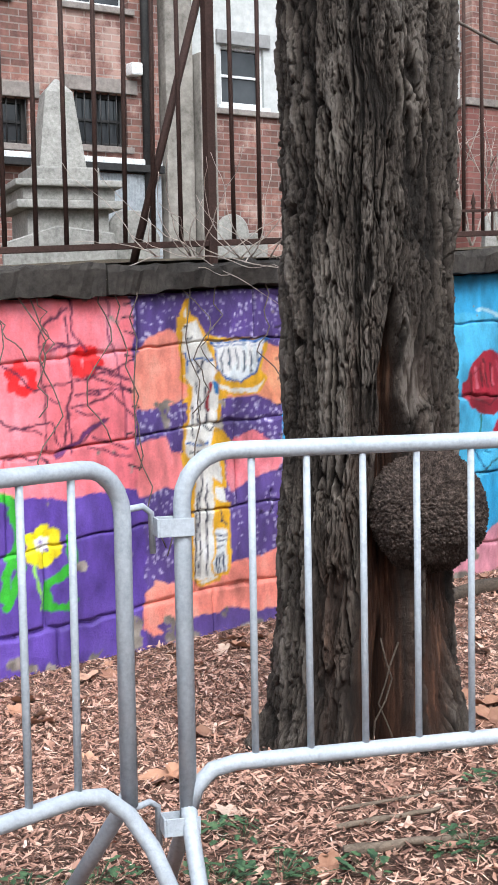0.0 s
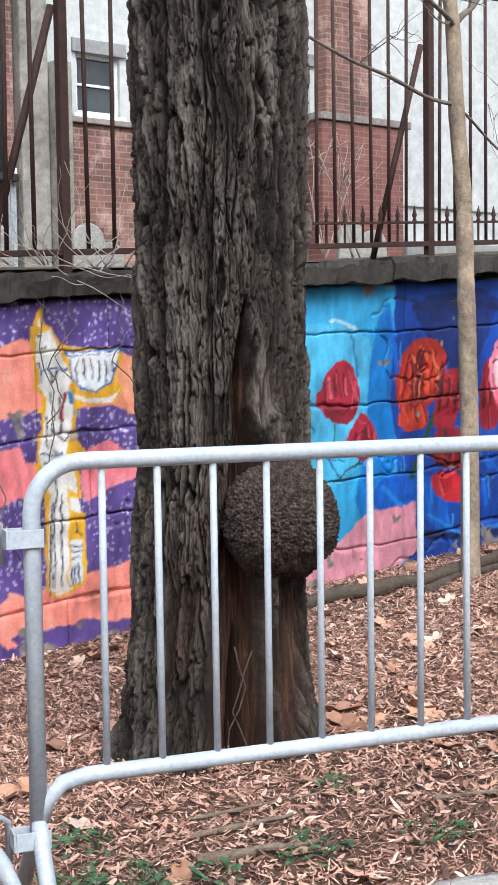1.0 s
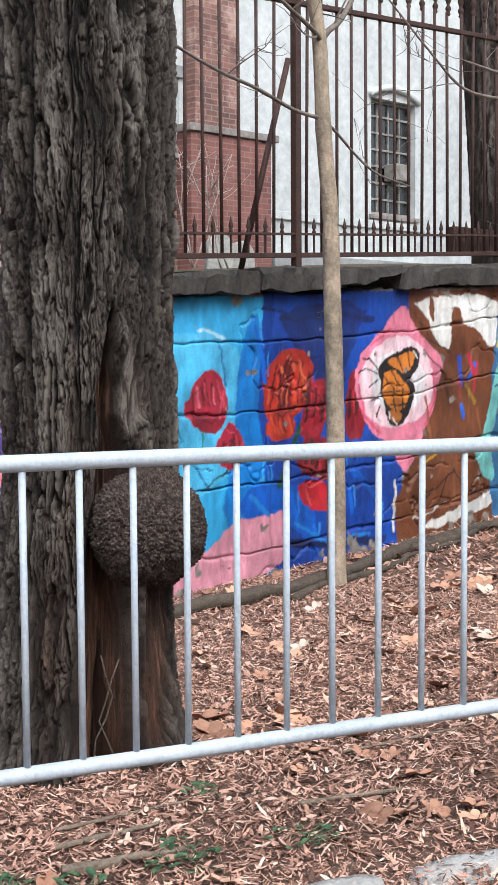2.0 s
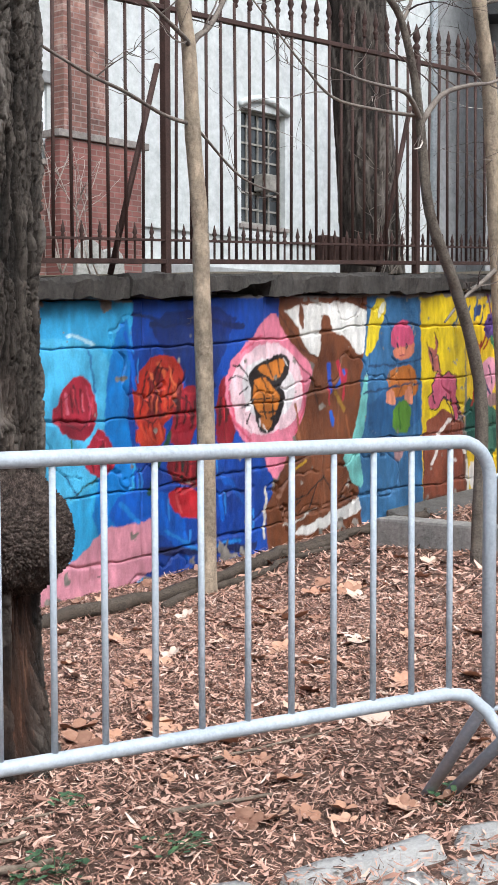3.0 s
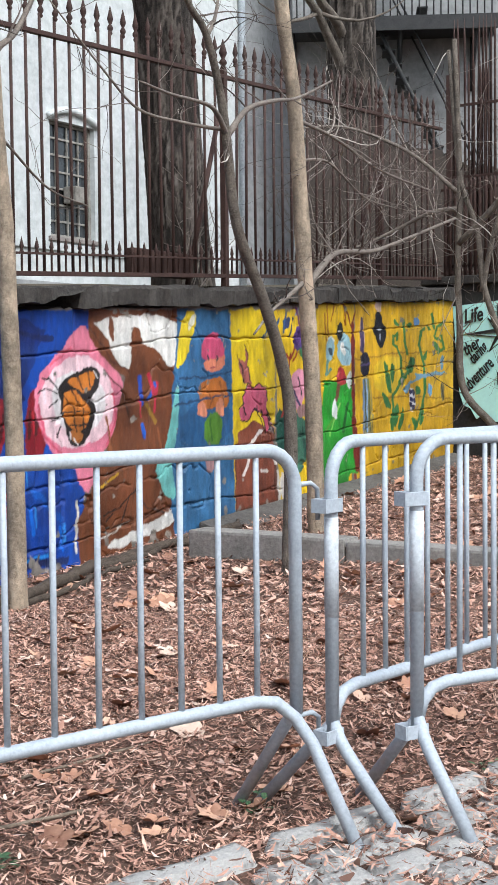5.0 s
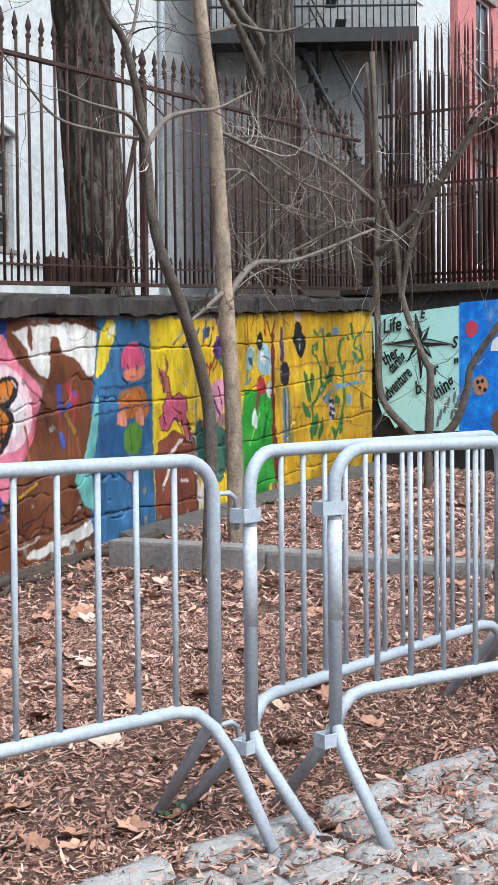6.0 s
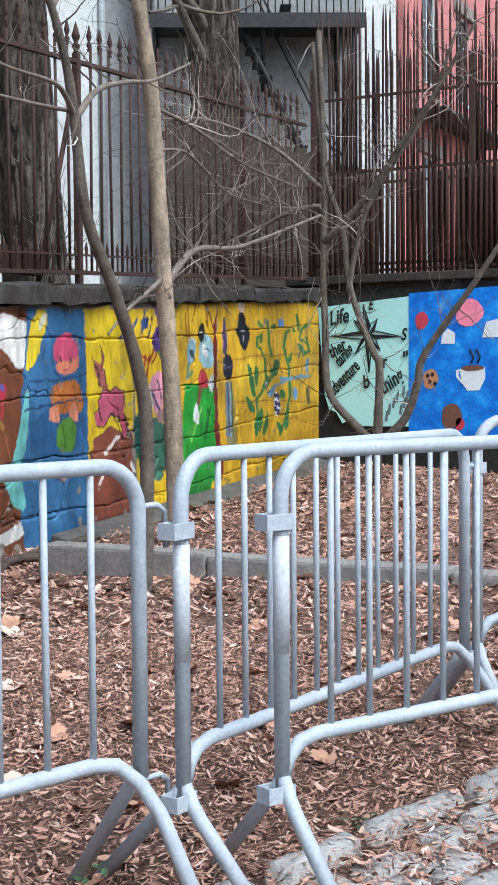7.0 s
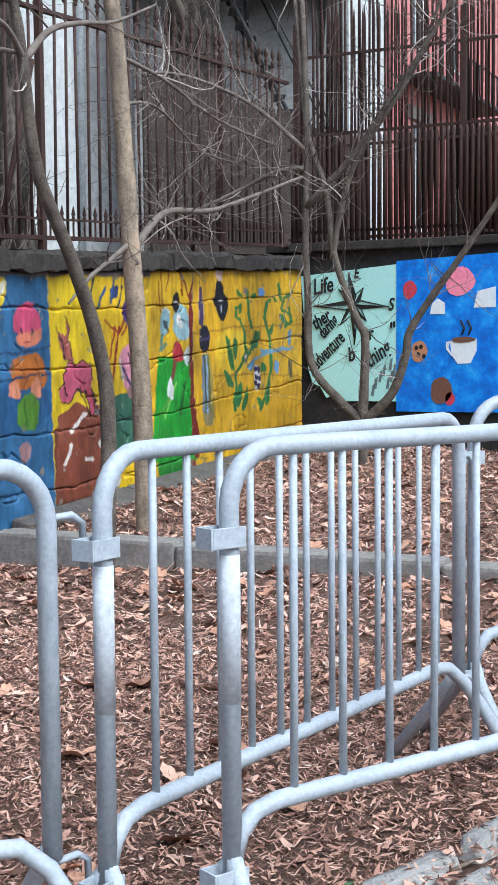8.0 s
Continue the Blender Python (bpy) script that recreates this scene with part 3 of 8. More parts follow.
    stroke("9e2a22", 0.02, (10.68, 1.76), (10.46, 1.45))
    blob("5a3a80", True, (10.46, 1.75), (10.68, 1.78), (10.66, 1.56), (10.48, 1.53))
    blob("2a3a6a", True, (10.27, 1.80), (10.41, 1.85), (10.38, 1.73), (10.29, 1.72))
    stroke("3a5a8a", 0.018, (10.10, 1.64), (10.21, 1.82))
    stroke("3a5a8a", 0.016, (10.29, 1.70), (10.33, 1.89))
    stroke("8aa0c0", 0.02, (10.51, 1.85), (10.59, 1.96))
    stroke("3f8a5a", 0.03, (10.58, 1.55), (10.63, 1.46))
    blob("e8a0b4", True, (10.39, 1.30), (10.60, 1.41), (10.69, 1.25), (10.63, 1.05), (10.49, 0.99), (10.45, 1.16))
    stroke("2a2a5a", 0.022, (10.47, 1.19), (10.57, 1.05))
    blob("a07a78", True, (10.49, 1.03), (10.69, 1.07), (10.73, 0.95), (10.56, 0.93))
    blob("e9e2d8", True, (10.22, 0.47), (10.38, 0.46), (10.41, 0.26), (10.23, 0.21))
    # green panel with playing figures
    blob("e8b71f", False, (10.92, 2.08), (11.60, 2.11), (11.54, 1.25), (11.56, 0.06), (10.85, 0.07))
    blob("3f9a35", True, (11.01, 1.23), (11.31, 1.25), (11.54, 1.19), (11.52, 0.14), (10.98, 0.05))
    blob("2f8a2c", True, (11.14, 0.83), (11.53, 0.87), (11.52, 0.44), (11.18, 0.35))
    blob("2e3a3a", True, (11.23, 1.78), (11.28, 1.83), (11.35, 1.78), (11.32, 1.65), (11.25, 1.65))
    blob("8fb4c0", True, (11.03, 1.56), (11.10, 1.68), (11.21, 1.57), (11.18, 1.35), (11.05, 1.30))
    blob("2a3a4a", True, (11.05, 1.56), (11.13, 1.64), (11.16, 1.51), (11.10, 1.43))
    blob("c8d4d8", True, (11.28, 1.62), (11.45, 1.57), (11.49, 1.36), (11.29, 1.35))
    blob("a03a30", True, (11.22, 1.33), (11.43, 1.35), (11.40, 1.22), (11.24, 1.22))
    stroke("dfe6e4", 0.03, (11.26, 1.22), (11.19, 0.93))
    stroke("dfe6e4", 0.025, (11.11, 0.89), (11.25, 0.85))
    stroke("8b2a20", 0.028, (11.53, 2.08), (11.54, 1.57), (11.58, 0.92), (11.63, 0.27))
    stroke("b5302a", 0.012, (11.05, 1.98), (11.16, 1.77), (11.10, 1.56))
    # yellow flower panel
    blob("dfae1e", False, (11.65, 2.14), (13.97, 2.24), (13.97, 0.28), (11.66, 0.16))
    blob("c8941a", True, (13.36, 1.60), (13.96, 1.55), (13.98, 0.85), (13.34, 0.69), (12.92, 0.88))
    blob("e9bf28", True, (11.90, 1.52), (12.93, 1.59), (12.78, 0.89), (12.01, 0.80))
    stroke("6a5a78", 0.03, (11.75, 1.85), (11.78, 1.57))
    stroke("1c1a2a", 0.075, (11.79, 1.49), (11.80, 1.30))
    stroke("6a7a90", 0.07, (11.81, 1.25), (11.83, 0.69))
    stroke("7fa0b8", 0.02, (11.72, 1.14), (11.76, 0.81))
    stroke("16141c", 0.04, (12.10, 2.08), (12.10, 1.80))
    blob("16141c", True, (11.97, 1.76), (12.10, 1.83), (12.27, 1.76), (12.19, 1.58), (12.04, 1.58))
    stroke("8a9ab0", 0.014, (12.11, 1.77), (12.13, 1.68))
    stroke("3f7a3a", 0.035, (12.43, 0.67), (12.34, 1.01), (12.24, 1.36))
    stroke("3f7a3a", 0.03, (12.58, 0.66), (12.52, 0.95), (12.72, 1.30), (12.82, 1.48))
    stroke("3f7a3a", 0.02, (12.68, 1.30), (12.66, 1.59), (12.75, 1.82))
    stroke("3f7a3a", 0.02, (12.53, 1.59), (12.45, 1.70), (12.53, 1.75), (12.61, 1.69))
    stroke("3f7a3a", 0.022, (13.06, 0.70), (13.13, 1.12), (13.07, 1.54))
    stroke("3f7a3a", 0.018, (13.07, 1.54), (13.19, 1.72), (13.08, 1.83))
    stroke("3f7a3a", 0.022, (13.58, 1.54), (13.51, 1.73), (13.69, 1.85), (13.88, 1.91))
    stroke("3f7a3a", 0.018, (13.36, 1.60), (13.39, 1.84), (13.31, 1.96))
    blob("356f35", True, (12.14, 1.47), (12.32, 1.30), (12.36, 1.01), (12.24, 1.13))
    blob("356f35", True, (12.09, 1.16), (12.31, 1.07), (12.38, 0.90), (12.21, 0.99))
    blob("356f35", True, (12.79, 1.53), (12.93, 1.42), (12.79, 1.24), (12.71, 1.36))
    blob("356f35", True, (12.52, 1.01), (12.65, 0.89), (12.62, 0.66), (12.51, 0.67))
    blob("356f35", True, (12.86, 0.86), (13.06, 0.76), (13.03, 0.64), (12.92, 0.66))
    stroke("6f96b8", 0.03, (12.72, 1.24), (13.00, 1.30), (13.36, 1.36), (13.65, 1.45))
    stroke("6f96b8", 0.026, (13.50, 1.48), (13.62, 1.30))
    dabs("5f8ac0", 0.03, (12.97, 1.88))
    stroke("e9e6ee", 0.05, (12.87, 1.12), (12.89, 0.92))
    stroke("2a2450", 0.016, (12.84, 1.11), (12.87, 0.92))
    stroke("4a4a3a", 0.03, (13.65, 1.20), (13.68, 1.02))
    stroke("5a7ab0", 0.02, (13.35, 1.11), (13.32, 1.24))
    # finer brushwork
    stroke("8e1226", 0.012, (5.53, 1.08), (5.61, 1.14), (5.64, 1.01))
    stroke("d8506a", 0.012, (5.73, 1.18), (5.78, 1.05), (5.75, 0.94))
    stroke("5d0e1e", 0.01, (5.57, 0.94), (5.68, 0.91), (5.78, 0.97))
    stroke("5d0e1e", 0.01, (5.75, 0.75), (5.84, 0.80), (5.92, 0.72))
    stroke("d8506a", 0.01, (5.80, 0.87), (5.87, 0.85))
    stroke("7a1016", 0.016, (6.18, 1.13), (6.29, 1.06), (6.27, 0.92))
    stroke("f07a4a", 0.014, (6.29, 1.27), (6.37, 1.13), (6.34, 0.99))
    stroke("f07a4a", 0.012, (6.46, 1.29), (6.53, 1.16), (6.51, 1.07))
    stroke("4d0a10", 0.012, (6.39, 1.33), (6.32, 1.20), (6.39, 1.07))
    stroke("4d0a10", 0.012, (6.20, 0.97), (6.31, 0.94), (6.43, 0.99))
    stroke("d04a3a", 0.014, (6.22, 0.88), (6.29, 0.81))
    stroke("5d0e18", 0.014, (6.55, 1.11), (6.65, 1.05), (6.68, 0.90))
    stroke("c83a40", 0.012, (6.61, 1.13), (6.70, 1.11))
    stroke("5d0e18", 0.012, (6.49, 0.71), (6.62, 0.64), (6.75, 0.67))
    stroke("c83a40", 0.012, (6.51, 0.61), (6.64, 0.56))
    stroke("0a2a6a", 0.03, (6.14, 1.63), (6.44, 1.58), (6.88, 1.65))
    stroke("0a2a6a", 0.03, (6.76, 1.35), (6.90, 1.16))
    stroke("2f8ae0", 0.03, (6.02, 0.43), (6.17, 0.31))
    stroke("2f8ae0", 0.025, (6.42, 0.22), (6.75, 0.07), (7.15, 0.10))
    stroke("1a62c8", 0.04, (6.98, 0.55), (7.27, 0.33))
    stroke("bfe8fa", 0.02, (5.58, 1.48), (5.80, 1.44))
    stroke("2a7ab8", 0.012, (5.75, 1.41), (5.81, 1.14))
    stroke("1c5a8a", 0.01, (5.56, 0.64), (5.67, 0.50))
    stroke("e0607a", 0.02, (7.06, 1.12), (7.10, 0.92), (7.28, 0.78))
    stroke("e0607a", 0.018, (7.17, 1.39), (7.38, 1.51))
    stroke("e0607a", 0.02, (7.86, 1.19), (7.91, 1.02), (7.79, 0.82))
    stroke("f4f0ee", 0.01, (7.42, 0.89), (7.46, 0.84))
    stroke("f4f0ee", 0.008, (7.65, 1.34), (7.69, 1.31))
    stroke("f4f0ee", 0.008, (7.38, 0.92), (7.39, 0.88))
    stroke("4a2a18", 0.012, (7.76, 1.35), (7.96, 1.23), (8.06, 1.02))
    stroke("9a5f3a", 0.02, (7.79, 1.02), (7.85, 0.69))
    stroke("9a5f3a", 0.02, (8.41, 0.92), (8.48, 0.66))
    stroke("4a2a18", 0.01, (7.59, 0.42), (7.78, 0.53))
    stroke("e8e2d8", 0.012, (7.65, 0.15), (7.85, 0.18), (8.05, 0.24))
    stroke("1f3f66", 0.016, (8.71, 1.30), (9.03, 1.31), (9.48, 1.35))
    stroke("1f3f66", 0.016, (8.64, 1.09), (9.03, 1.13), (9.48, 1.17))
    stroke("1e2a3a", 0.014, (9.11, 1.48), (9.11, 1.45))
    stroke("1e2a3a", 0.014, (9.24, 1.48), (9.25, 1.45))
    stroke("a04050", 0.01, (9.14, 1.38), (9.22, 1.39))
    stroke("9a5a24", 0.014, (9.06, 1.23), (9.17, 1.13), (9.12, 1.05))
    stroke("9a5a24", 0.012, (9.27, 1.26), (9.32, 1.12))
    stroke("3a6a24", 0.014, (9.12, 0.97), (9.15, 0.79))
    stroke("2a1418", 0.009, (9.63, 1.06), (9.66, 1.15), (9.73, 1.19))
    stroke("2a1418", 0.009, (9.79, 1.20), (9.95, 1.22), (10.00, 1.11), (9.98, 0.99))
    stroke("2a1418", 0.009, (9.56, 0.91), (9.70, 0.94), (9.77, 0.86))
    stroke("2a1418", 0.009, (9.83, 0.89), (9.98, 0.85), (10.08, 0.74))
    stroke("2a1418", 0.008, (9.70, 1.02), (9.66, 0.93))
    stroke("b03a58", 0.016, (9.83, 1.12), (9.92, 1.04))
    stroke("2a1418", 0.012, (9.57, 1.48), (9.68, 1.31), (9.76, 1.22))
    stroke("2a1418", 0.01, (9.66, 1.54), (9.73, 1.31))
    stroke("2a1418", 0.01, (9.97, 1.09), (10.04, 0.97), (10.12, 0.82))
    stroke("2a1418", 0.01, (9.83, 1.03), (9.91, 0.90), (9.99, 0.82))
    stroke("1d3a5a", 0.016, (9.99, 1.74), (10.07, 1.90))
    stroke("2a5a8a", 0.016, (9.93, 1.59), (10.01, 1.74))
    stroke("1d3a5a", 0.016, (10.38, 1.65), (10.46, 1.83))
    stroke("6a2a6a", 0.02, (10.51, 1.93), (10.58, 1.76))
    stroke("b02a22", 0.014, (10.26, 1.26), (10.34, 1.50))
    stroke("1c4a3a", 0.03, (10.62, 0.85), (10.66, 0.59))
    stroke("dfe8ea", 0.014, (10.43, 1.25), (10.47, 1.08))
    stroke("1a1a2a", 0.012, (10.55, 1.30), (10.61, 1.15))
    stroke("1a1a22", 0.016, (11.29, 1.79), (11.30, 1.67))
    stroke("f0ece0", 0.012, (11.10, 1.66), (11.18, 1.51))
    stroke("1a1a22", 0.01, (11.03, 1.46), (11.14, 1.40))
    stroke("6a1a16", 0.014, (11.27, 1.30), (11.36, 1.25))
    stroke("1d5a1c", 0.016, (11.08, 0.73), (11.25, 0.46))
    stroke("6fc060", 0.014, (11.36, 0.77), (11.41, 0.50))
    stroke("6a3a12", 0.01, (11.42, 2.00), (11.43, 1.57))
    stroke("24221c", 0.01, (11.71, 1.79), (11.73, 1.57))
    stroke("2a4a24", 0.016, (12.29, 1.24), (12.36, 0.90))
    stroke("2a4a24", 0.016, (12.74, 1.47), (12.60, 1.07))
    stroke("5a9a4a", 0.012, (12.85, 1.43), (12.76, 1.29))
    stroke("2a5a2a", 0.02, (12.93, 1.24), (12.87, 1.12))
    stroke("2a5a2a", 0.018, (12.48, 1.59), (12.40, 1.81), (12.51, 1.90))
    stroke("2a5a2a", 0.016, (12.69, 1.59), (12.64, 1.82))
    stroke("2a5a2a", 0.018, (13.21, 1.48), (13.15, 1.30))
    stroke("2a5a2a", 0.02, (13.81, 1.61), (13.65, 1.51), (13.54, 1.60), (13.58, 1.73))
    stroke("2a5a2a", 0.016, (13.25, 1.84), (13.37, 2.02))
    stroke("4f7ab0", 0.02, (13.24, 1.30), (13.35, 1.11))
    stroke("4f7ab0", 0.018, (12.59, 1.21), (12.79, 1.24))
    stroke("8ab0d0", 0.016, (13.07, 1.27), (13.21, 1.33))
    stroke("b07a12", 0.016, (11.96, 1.52), (12.79, 1.56), (13.36, 1.54))
    stroke("b07a12", 0.014, (11.89, 1.05), (12.79, 1.08), (13.80, 1.02))
    stroke("8a7a20", 0.03, (11.76, 0.37), (12.78, 0.48))
    stroke("6a8a3a", 0.02, (12.00, 0.46), (12.51, 0.61))
    stroke("f0d860", 0.02, (13.08, 1.83), (13.97, 1.80))
    # sports, garden tool and donkey pictures
    blob("e8bd1f", False, (10.93, 2.01), (11.62, 2.04), (11.6, 1.28), (11.01, 1.23))
    blob("35a02c", False, (11.01, 1.26), (11.6, 1.3), (11.64, 0.74), (11.69, 0.37), (10.88, 0.39))
    stroke("5a9a30", 0.02, (11.04, 0.8), (11.2, 0.91))
    stroke("8fd060", 0.02, (11.12, 0.76), (11.32, 1.06))
    stroke("206a20", 0.03, (11.39, 0.79), (11.48, 1.05))
    stroke("a0601c", 0.014, (11.08, 1.99), (11.1, 1.67))
    stroke("a0601c", 0.014, (11.22, 1.99), (11.16, 1.82))
    stroke("a0601c", 0.014, (11.4, 2.0), (11.46, 1.8))
    stroke("a0601c", 0.014, (11.03, 1.89), (11.06, 1.64))
    blob("9fc4cc", True, (11.08, 1.65), (11.15, 1.7), (11.23, 1.63), (11.21, 1.49), (11.09, 1.43), (11.04, 1.49))
    blob("3a4a52", True, (11.09, 1.57), (11.17, 1.59), (11.19, 1.52), (11.13, 1.49))
    stroke("eef2f0", 0.02, (11.1, 1.66), (11.15, 1.68), (11.21, 1.64))
    stroke("6f9a8a", 0.03, (11.09, 1.45), (11.05, 1.32), (11.15, 1.38))
    blob("a8ccd4", True, (11.27, 1.64), (11.47, 1.75), (11.58, 1.57), (11.56, 1.4), (11.36, 1.42), (11.27, 1.51))
    blob("f0ece4", True, (11.37, 1.66), (11.47, 1.55), (11.41, 1.49), (11.31, 1.57))
    blob("12100f", True, (11.27, 1.75), (11.34, 1.83), (11.4, 1.79), (11.39, 1.69), (11.33, 1.64), (11.27, 1.68))
    stroke("e8e0da", 0.01, (11.31, 1.73), (11.36, 1.73))
    blob("b03038", True, (11.3, 1.42), (11.4, 1.39), (11.48, 1.26), (11.38, 1.23), (11.24, 1.23))
    stroke("7a4a34", 0.035, (11.29, 1.23), (11.25, 1.09))
    blob("eef2f0", True, (11.21, 1.1), (11.26, 1.06), (11.26, 0.89), (11.14, 0.96))
    blob("e4ece8", True, (11.47, 1.34), (11.56, 1.39), (11.54, 1.17), (11.45, 1.23))
    blob("7c2418", True, (11.55, 1.84), (11.63, 1.84), (11.61, 1.05), (11.68, 0.74), (11.77, 0.38), (11.61, 0.39), (11.56, 0.98))
    stroke("7c2418", 0.02, (11.59, 1.74), (11.49, 1.89), (11.38, 2.0))
    stroke("7c2418", 0.016, (11.61, 1.84), (11.66, 2.01))
    blob("e0b01c", False, (11.64, 2.05), (13.76, 2.16), (14.0, 1.59), (14.07, 0.91), (14.07, 0.71), (14.03, 0.33), (11.79, 0.38), (11.68, 0.74), (11.62, 1.05))
    blob("c99a1a", True, (13.14, 1.02), (14.05, 1.05), (14.05, 0.35), (13.13, 0.34))
    blob("edc62c", True, (12.03, 1.5), (12.76, 1.51), (12.75, 1.11), (12.02, 1.12))
    stroke("a87c14", 0.016, (12.02, 1.09), (12.75, 1.1), (14.05, 1.05))
    stroke("a87c14", 0.016, (11.65, 1.47), (12.48, 1.54), (14.0, 1.59))
    blob("c8a89c", True, (11.74, 1.88), (11.83, 1.87), (11.84, 1.52), (11.77, 1.52))
    stroke("4a3a5c", 0.03, (11.79, 1.87), (11.8, 1.54))
    blob("1c1826", True, (11.74, 1.5), (11.8, 1.54), (11.92, 1.53), (11.93, 1.31), (11.75, 1.31))
    stroke("5a4a70", 0.02, (11.75, 1.42), (11.92, 1.43))
    blob("9a8f60", True, (11.77, 1.3), (11.93, 1.3), (12.01, 0.97), (12.02, 0.65), (11.78, 0.66))
    stroke("6f86a8", 0.016, (11.79, 1.28), (11.81, 0.77))
    stroke("4a5a50", 0.016, (11.82, 1.28), (11.85, 0.77))
    stroke("8fb0d0", 0.016, (11.86, 1.28), (11.88, 0.77))
    stroke("5a6a44", 0.016, (11.9, 1.28), (11.94, 0.77))
    stroke("b8a030", 0.016, (11.92, 1.28), (11.99, 0.77))
    blob("e9c9b8", True, (12.06, 2.05), (12.22, 2.06), (12.2, 1.94), (12.09, 1.94))
    blob("14121a", True, (12.0, 1.77), (12.08, 1.83), (12.08, 1.94), (12.21, 1.94), (12.21, 1.83), (12.32, 1.78), (12.24, 1.59), (12.15, 1.59))
    stroke("c8ccd8", 0.014, (12.14, 1.77), (12.19, 1.77))
    stroke("c8ccd8", 0.012, (12.17, 1.73), (12.17, 1.67))
    blob("3d7a3c", True, (12.23, 1.49), (12.37, 1.38), (12.44, 1.12), (12.33, 1.15), (12.27, 1.32))
    blob("3d7a3c", True, (12.16, 1.17), (12.33, 1.12), (12.45, 0.97), (12.28, 1.0))
    blob("3d7a3c", True, (12.98, 1.53), (12.82, 1.44), (12.79, 1.3), (12.96, 1.36))
    blob("3d7a3c", True, (12.59, 1.07), (12.46, 0.95), (12.48, 0.77), (12.6, 0.85))
    blob("3d7a3c", True, (12.7, 1.03), (12.73, 0.86), (12.64, 0.75), (12.56, 0.77), (12.65, 0.91))
    blob("3d7a3c", True, (13.0, 1.23), (12.97, 1.13), (13.1, 1.1), (13.12, 1.17))
    blob("3d7a3c", True, (13.22, 1.05), (13.07, 0.94), (13.09, 0.77), (13.2, 0.85))
    blob("3d7a3c", True, (12.89, 0.9), (13.06, 0.83), (13.04, 0.75), (12.94, 0.77))
    blob("3d7a3c", True, (12.48, 1.9), (12.61, 1.84), (12.59, 1.8), (12.48, 1.84))
    blob("3d7a3c", True, (12.79, 1.87), (12.91, 1.85), (12.88, 1.79), (12.78, 1.82))
    blob("3d7a3c", True, (13.29, 1.59), (13.18, 1.53), (13.15, 1.46), (13.28, 1.48))
    blob("3d7a3c", True, (13.26, 1.88), (13.42, 1.78), (13.3, 1.79))
    blob("3d7a3c", True, (13.44, 1.7), (13.56, 1.65), (13.66, 1.56), (13.47, 1.58))
    blob("3d7a3c", True, (13.52, 1.87), (13.81, 1.93), (13.7, 1.87), (13.51, 1.82))
    blob("3d7a3c", True, (12.41, 1.47), (12.51, 1.4), (12.47, 1.22), (12.39, 1.28))
    blob("3d7a3c", True, (12.69, 1.36), (12.76, 1.32), (12.64, 1.22), (12.56, 1.22))
    blob("3d7a3c", True, (12.4, 0.92), (12.47, 0.87), (12.45, 0.76), (12.39, 0.77))
    stroke("3d7a3c", 0.03, (12.46, 1.12), (12.68, 1.25), (12.65, 1.49), (12.55, 1.6), (12.46, 1.64), (12.47, 1.72), (12.55, 1.74), (12.55, 1.68))
    stroke("3d7a3c", 0.03, (12.49, 1.15), (12.76, 1.3), (12.9, 1.49))
    stroke("3d7a3c", 0.03, (12.8, 1.53), (12.75, 1.67), (12.69, 1.88))
    stroke("3d7a3c", 0.03, (12.99, 0.75), (13.14, 0.94), (13.22, 1.15), (13.2, 1.41), (13.08, 1.63), (13.13, 1.79), (13.2, 1.81))
    stroke("3d7a3c", 0.03, (13.65, 1.75), (13.71, 1.62), (13.56, 1.55))
    stroke("3d7a3c", 0.03, (13.53, 1.82), (13.46, 1.73), (13.65, 1.69))
    stroke("3d7a3c", 0.03, (13.41, 1.97), (13.46, 1.82))
    stroke("3d7a3c", 0.03, (12.44, 0.77), (12.47, 0.97), (12.45, 1.12))
    stroke("2c5f2e", 0.012, (12.29, 1.42), (12.4, 1.16))
    stroke("2c5f2e", 0.012, (12.9, 1.49), (12.83, 1.34))
    stroke("2c5f2e", 0.012, (13.17, 1.0), (13.13, 0.81))
    blob("7fa6c0", True, (12.7, 1.18), (12.83, 1.25), (13.01, 1.29), (12.95, 1.35), (13.22, 1.32), (13.46, 1.37), (13.8, 1.35), (13.69, 1.32), (13.4, 1.31), (13.15, 1.28), (12.9, 1.25), (12.8, 1.11))
    blob("6f9ac4", True, (13.61, 1.52), (13.71, 1.53), (13.72, 1.4), (13.62, 1.37))
    blob("6f9ac4", True, (13.29, 1.24), (13.41, 1.22), (13.39, 1.08), (13.29, 1.1))
    blob("6a94cc", True, (12.94, 1.91), (13.02, 1.93), (13.1, 1.89), (13.03, 1.82), (12.95, 1.83))
    blob("ece8ee", True, (12.84, 1.18), (12.98, 1.18), (12.97, 0.93), (12.85, 0.94))
    blob("2a2450", True, (12.84, 1.17), (12.91, 1.17), (12.9, 1.11), (12.84, 1.12))
    blob("2a2450", True, (12.9, 1.17), (12.97, 1.17), (12.97, 1.11), (12.91, 1.11))
    blob("2a2450", True, (12.86, 1.1), (12.93, 1.09), (12.92, 1.04), (12.87, 1.04))
    blob("2a2450", True, (12.92, 1.09), (12.99, 1.08), (12.98, 1.03), (12.92, 1.03))
    blob("2a2450", True, (12.84, 1.04), (12.91, 1.03), (12.9, 0.98), (12.84, 0.98))
    blob("2a2450", True, (12.9, 1.01), (12.97, 1.01), (12.96, 0.95), (12.9, 0.96))
    blob("7a6a40", True, (13.64, 1.23), (13.73, 1.24), (13.73, 1.03), (13.64, 1.04))
    stroke("2a2a24", 0.012, (13.66, 1.21), (13.71, 1.06))
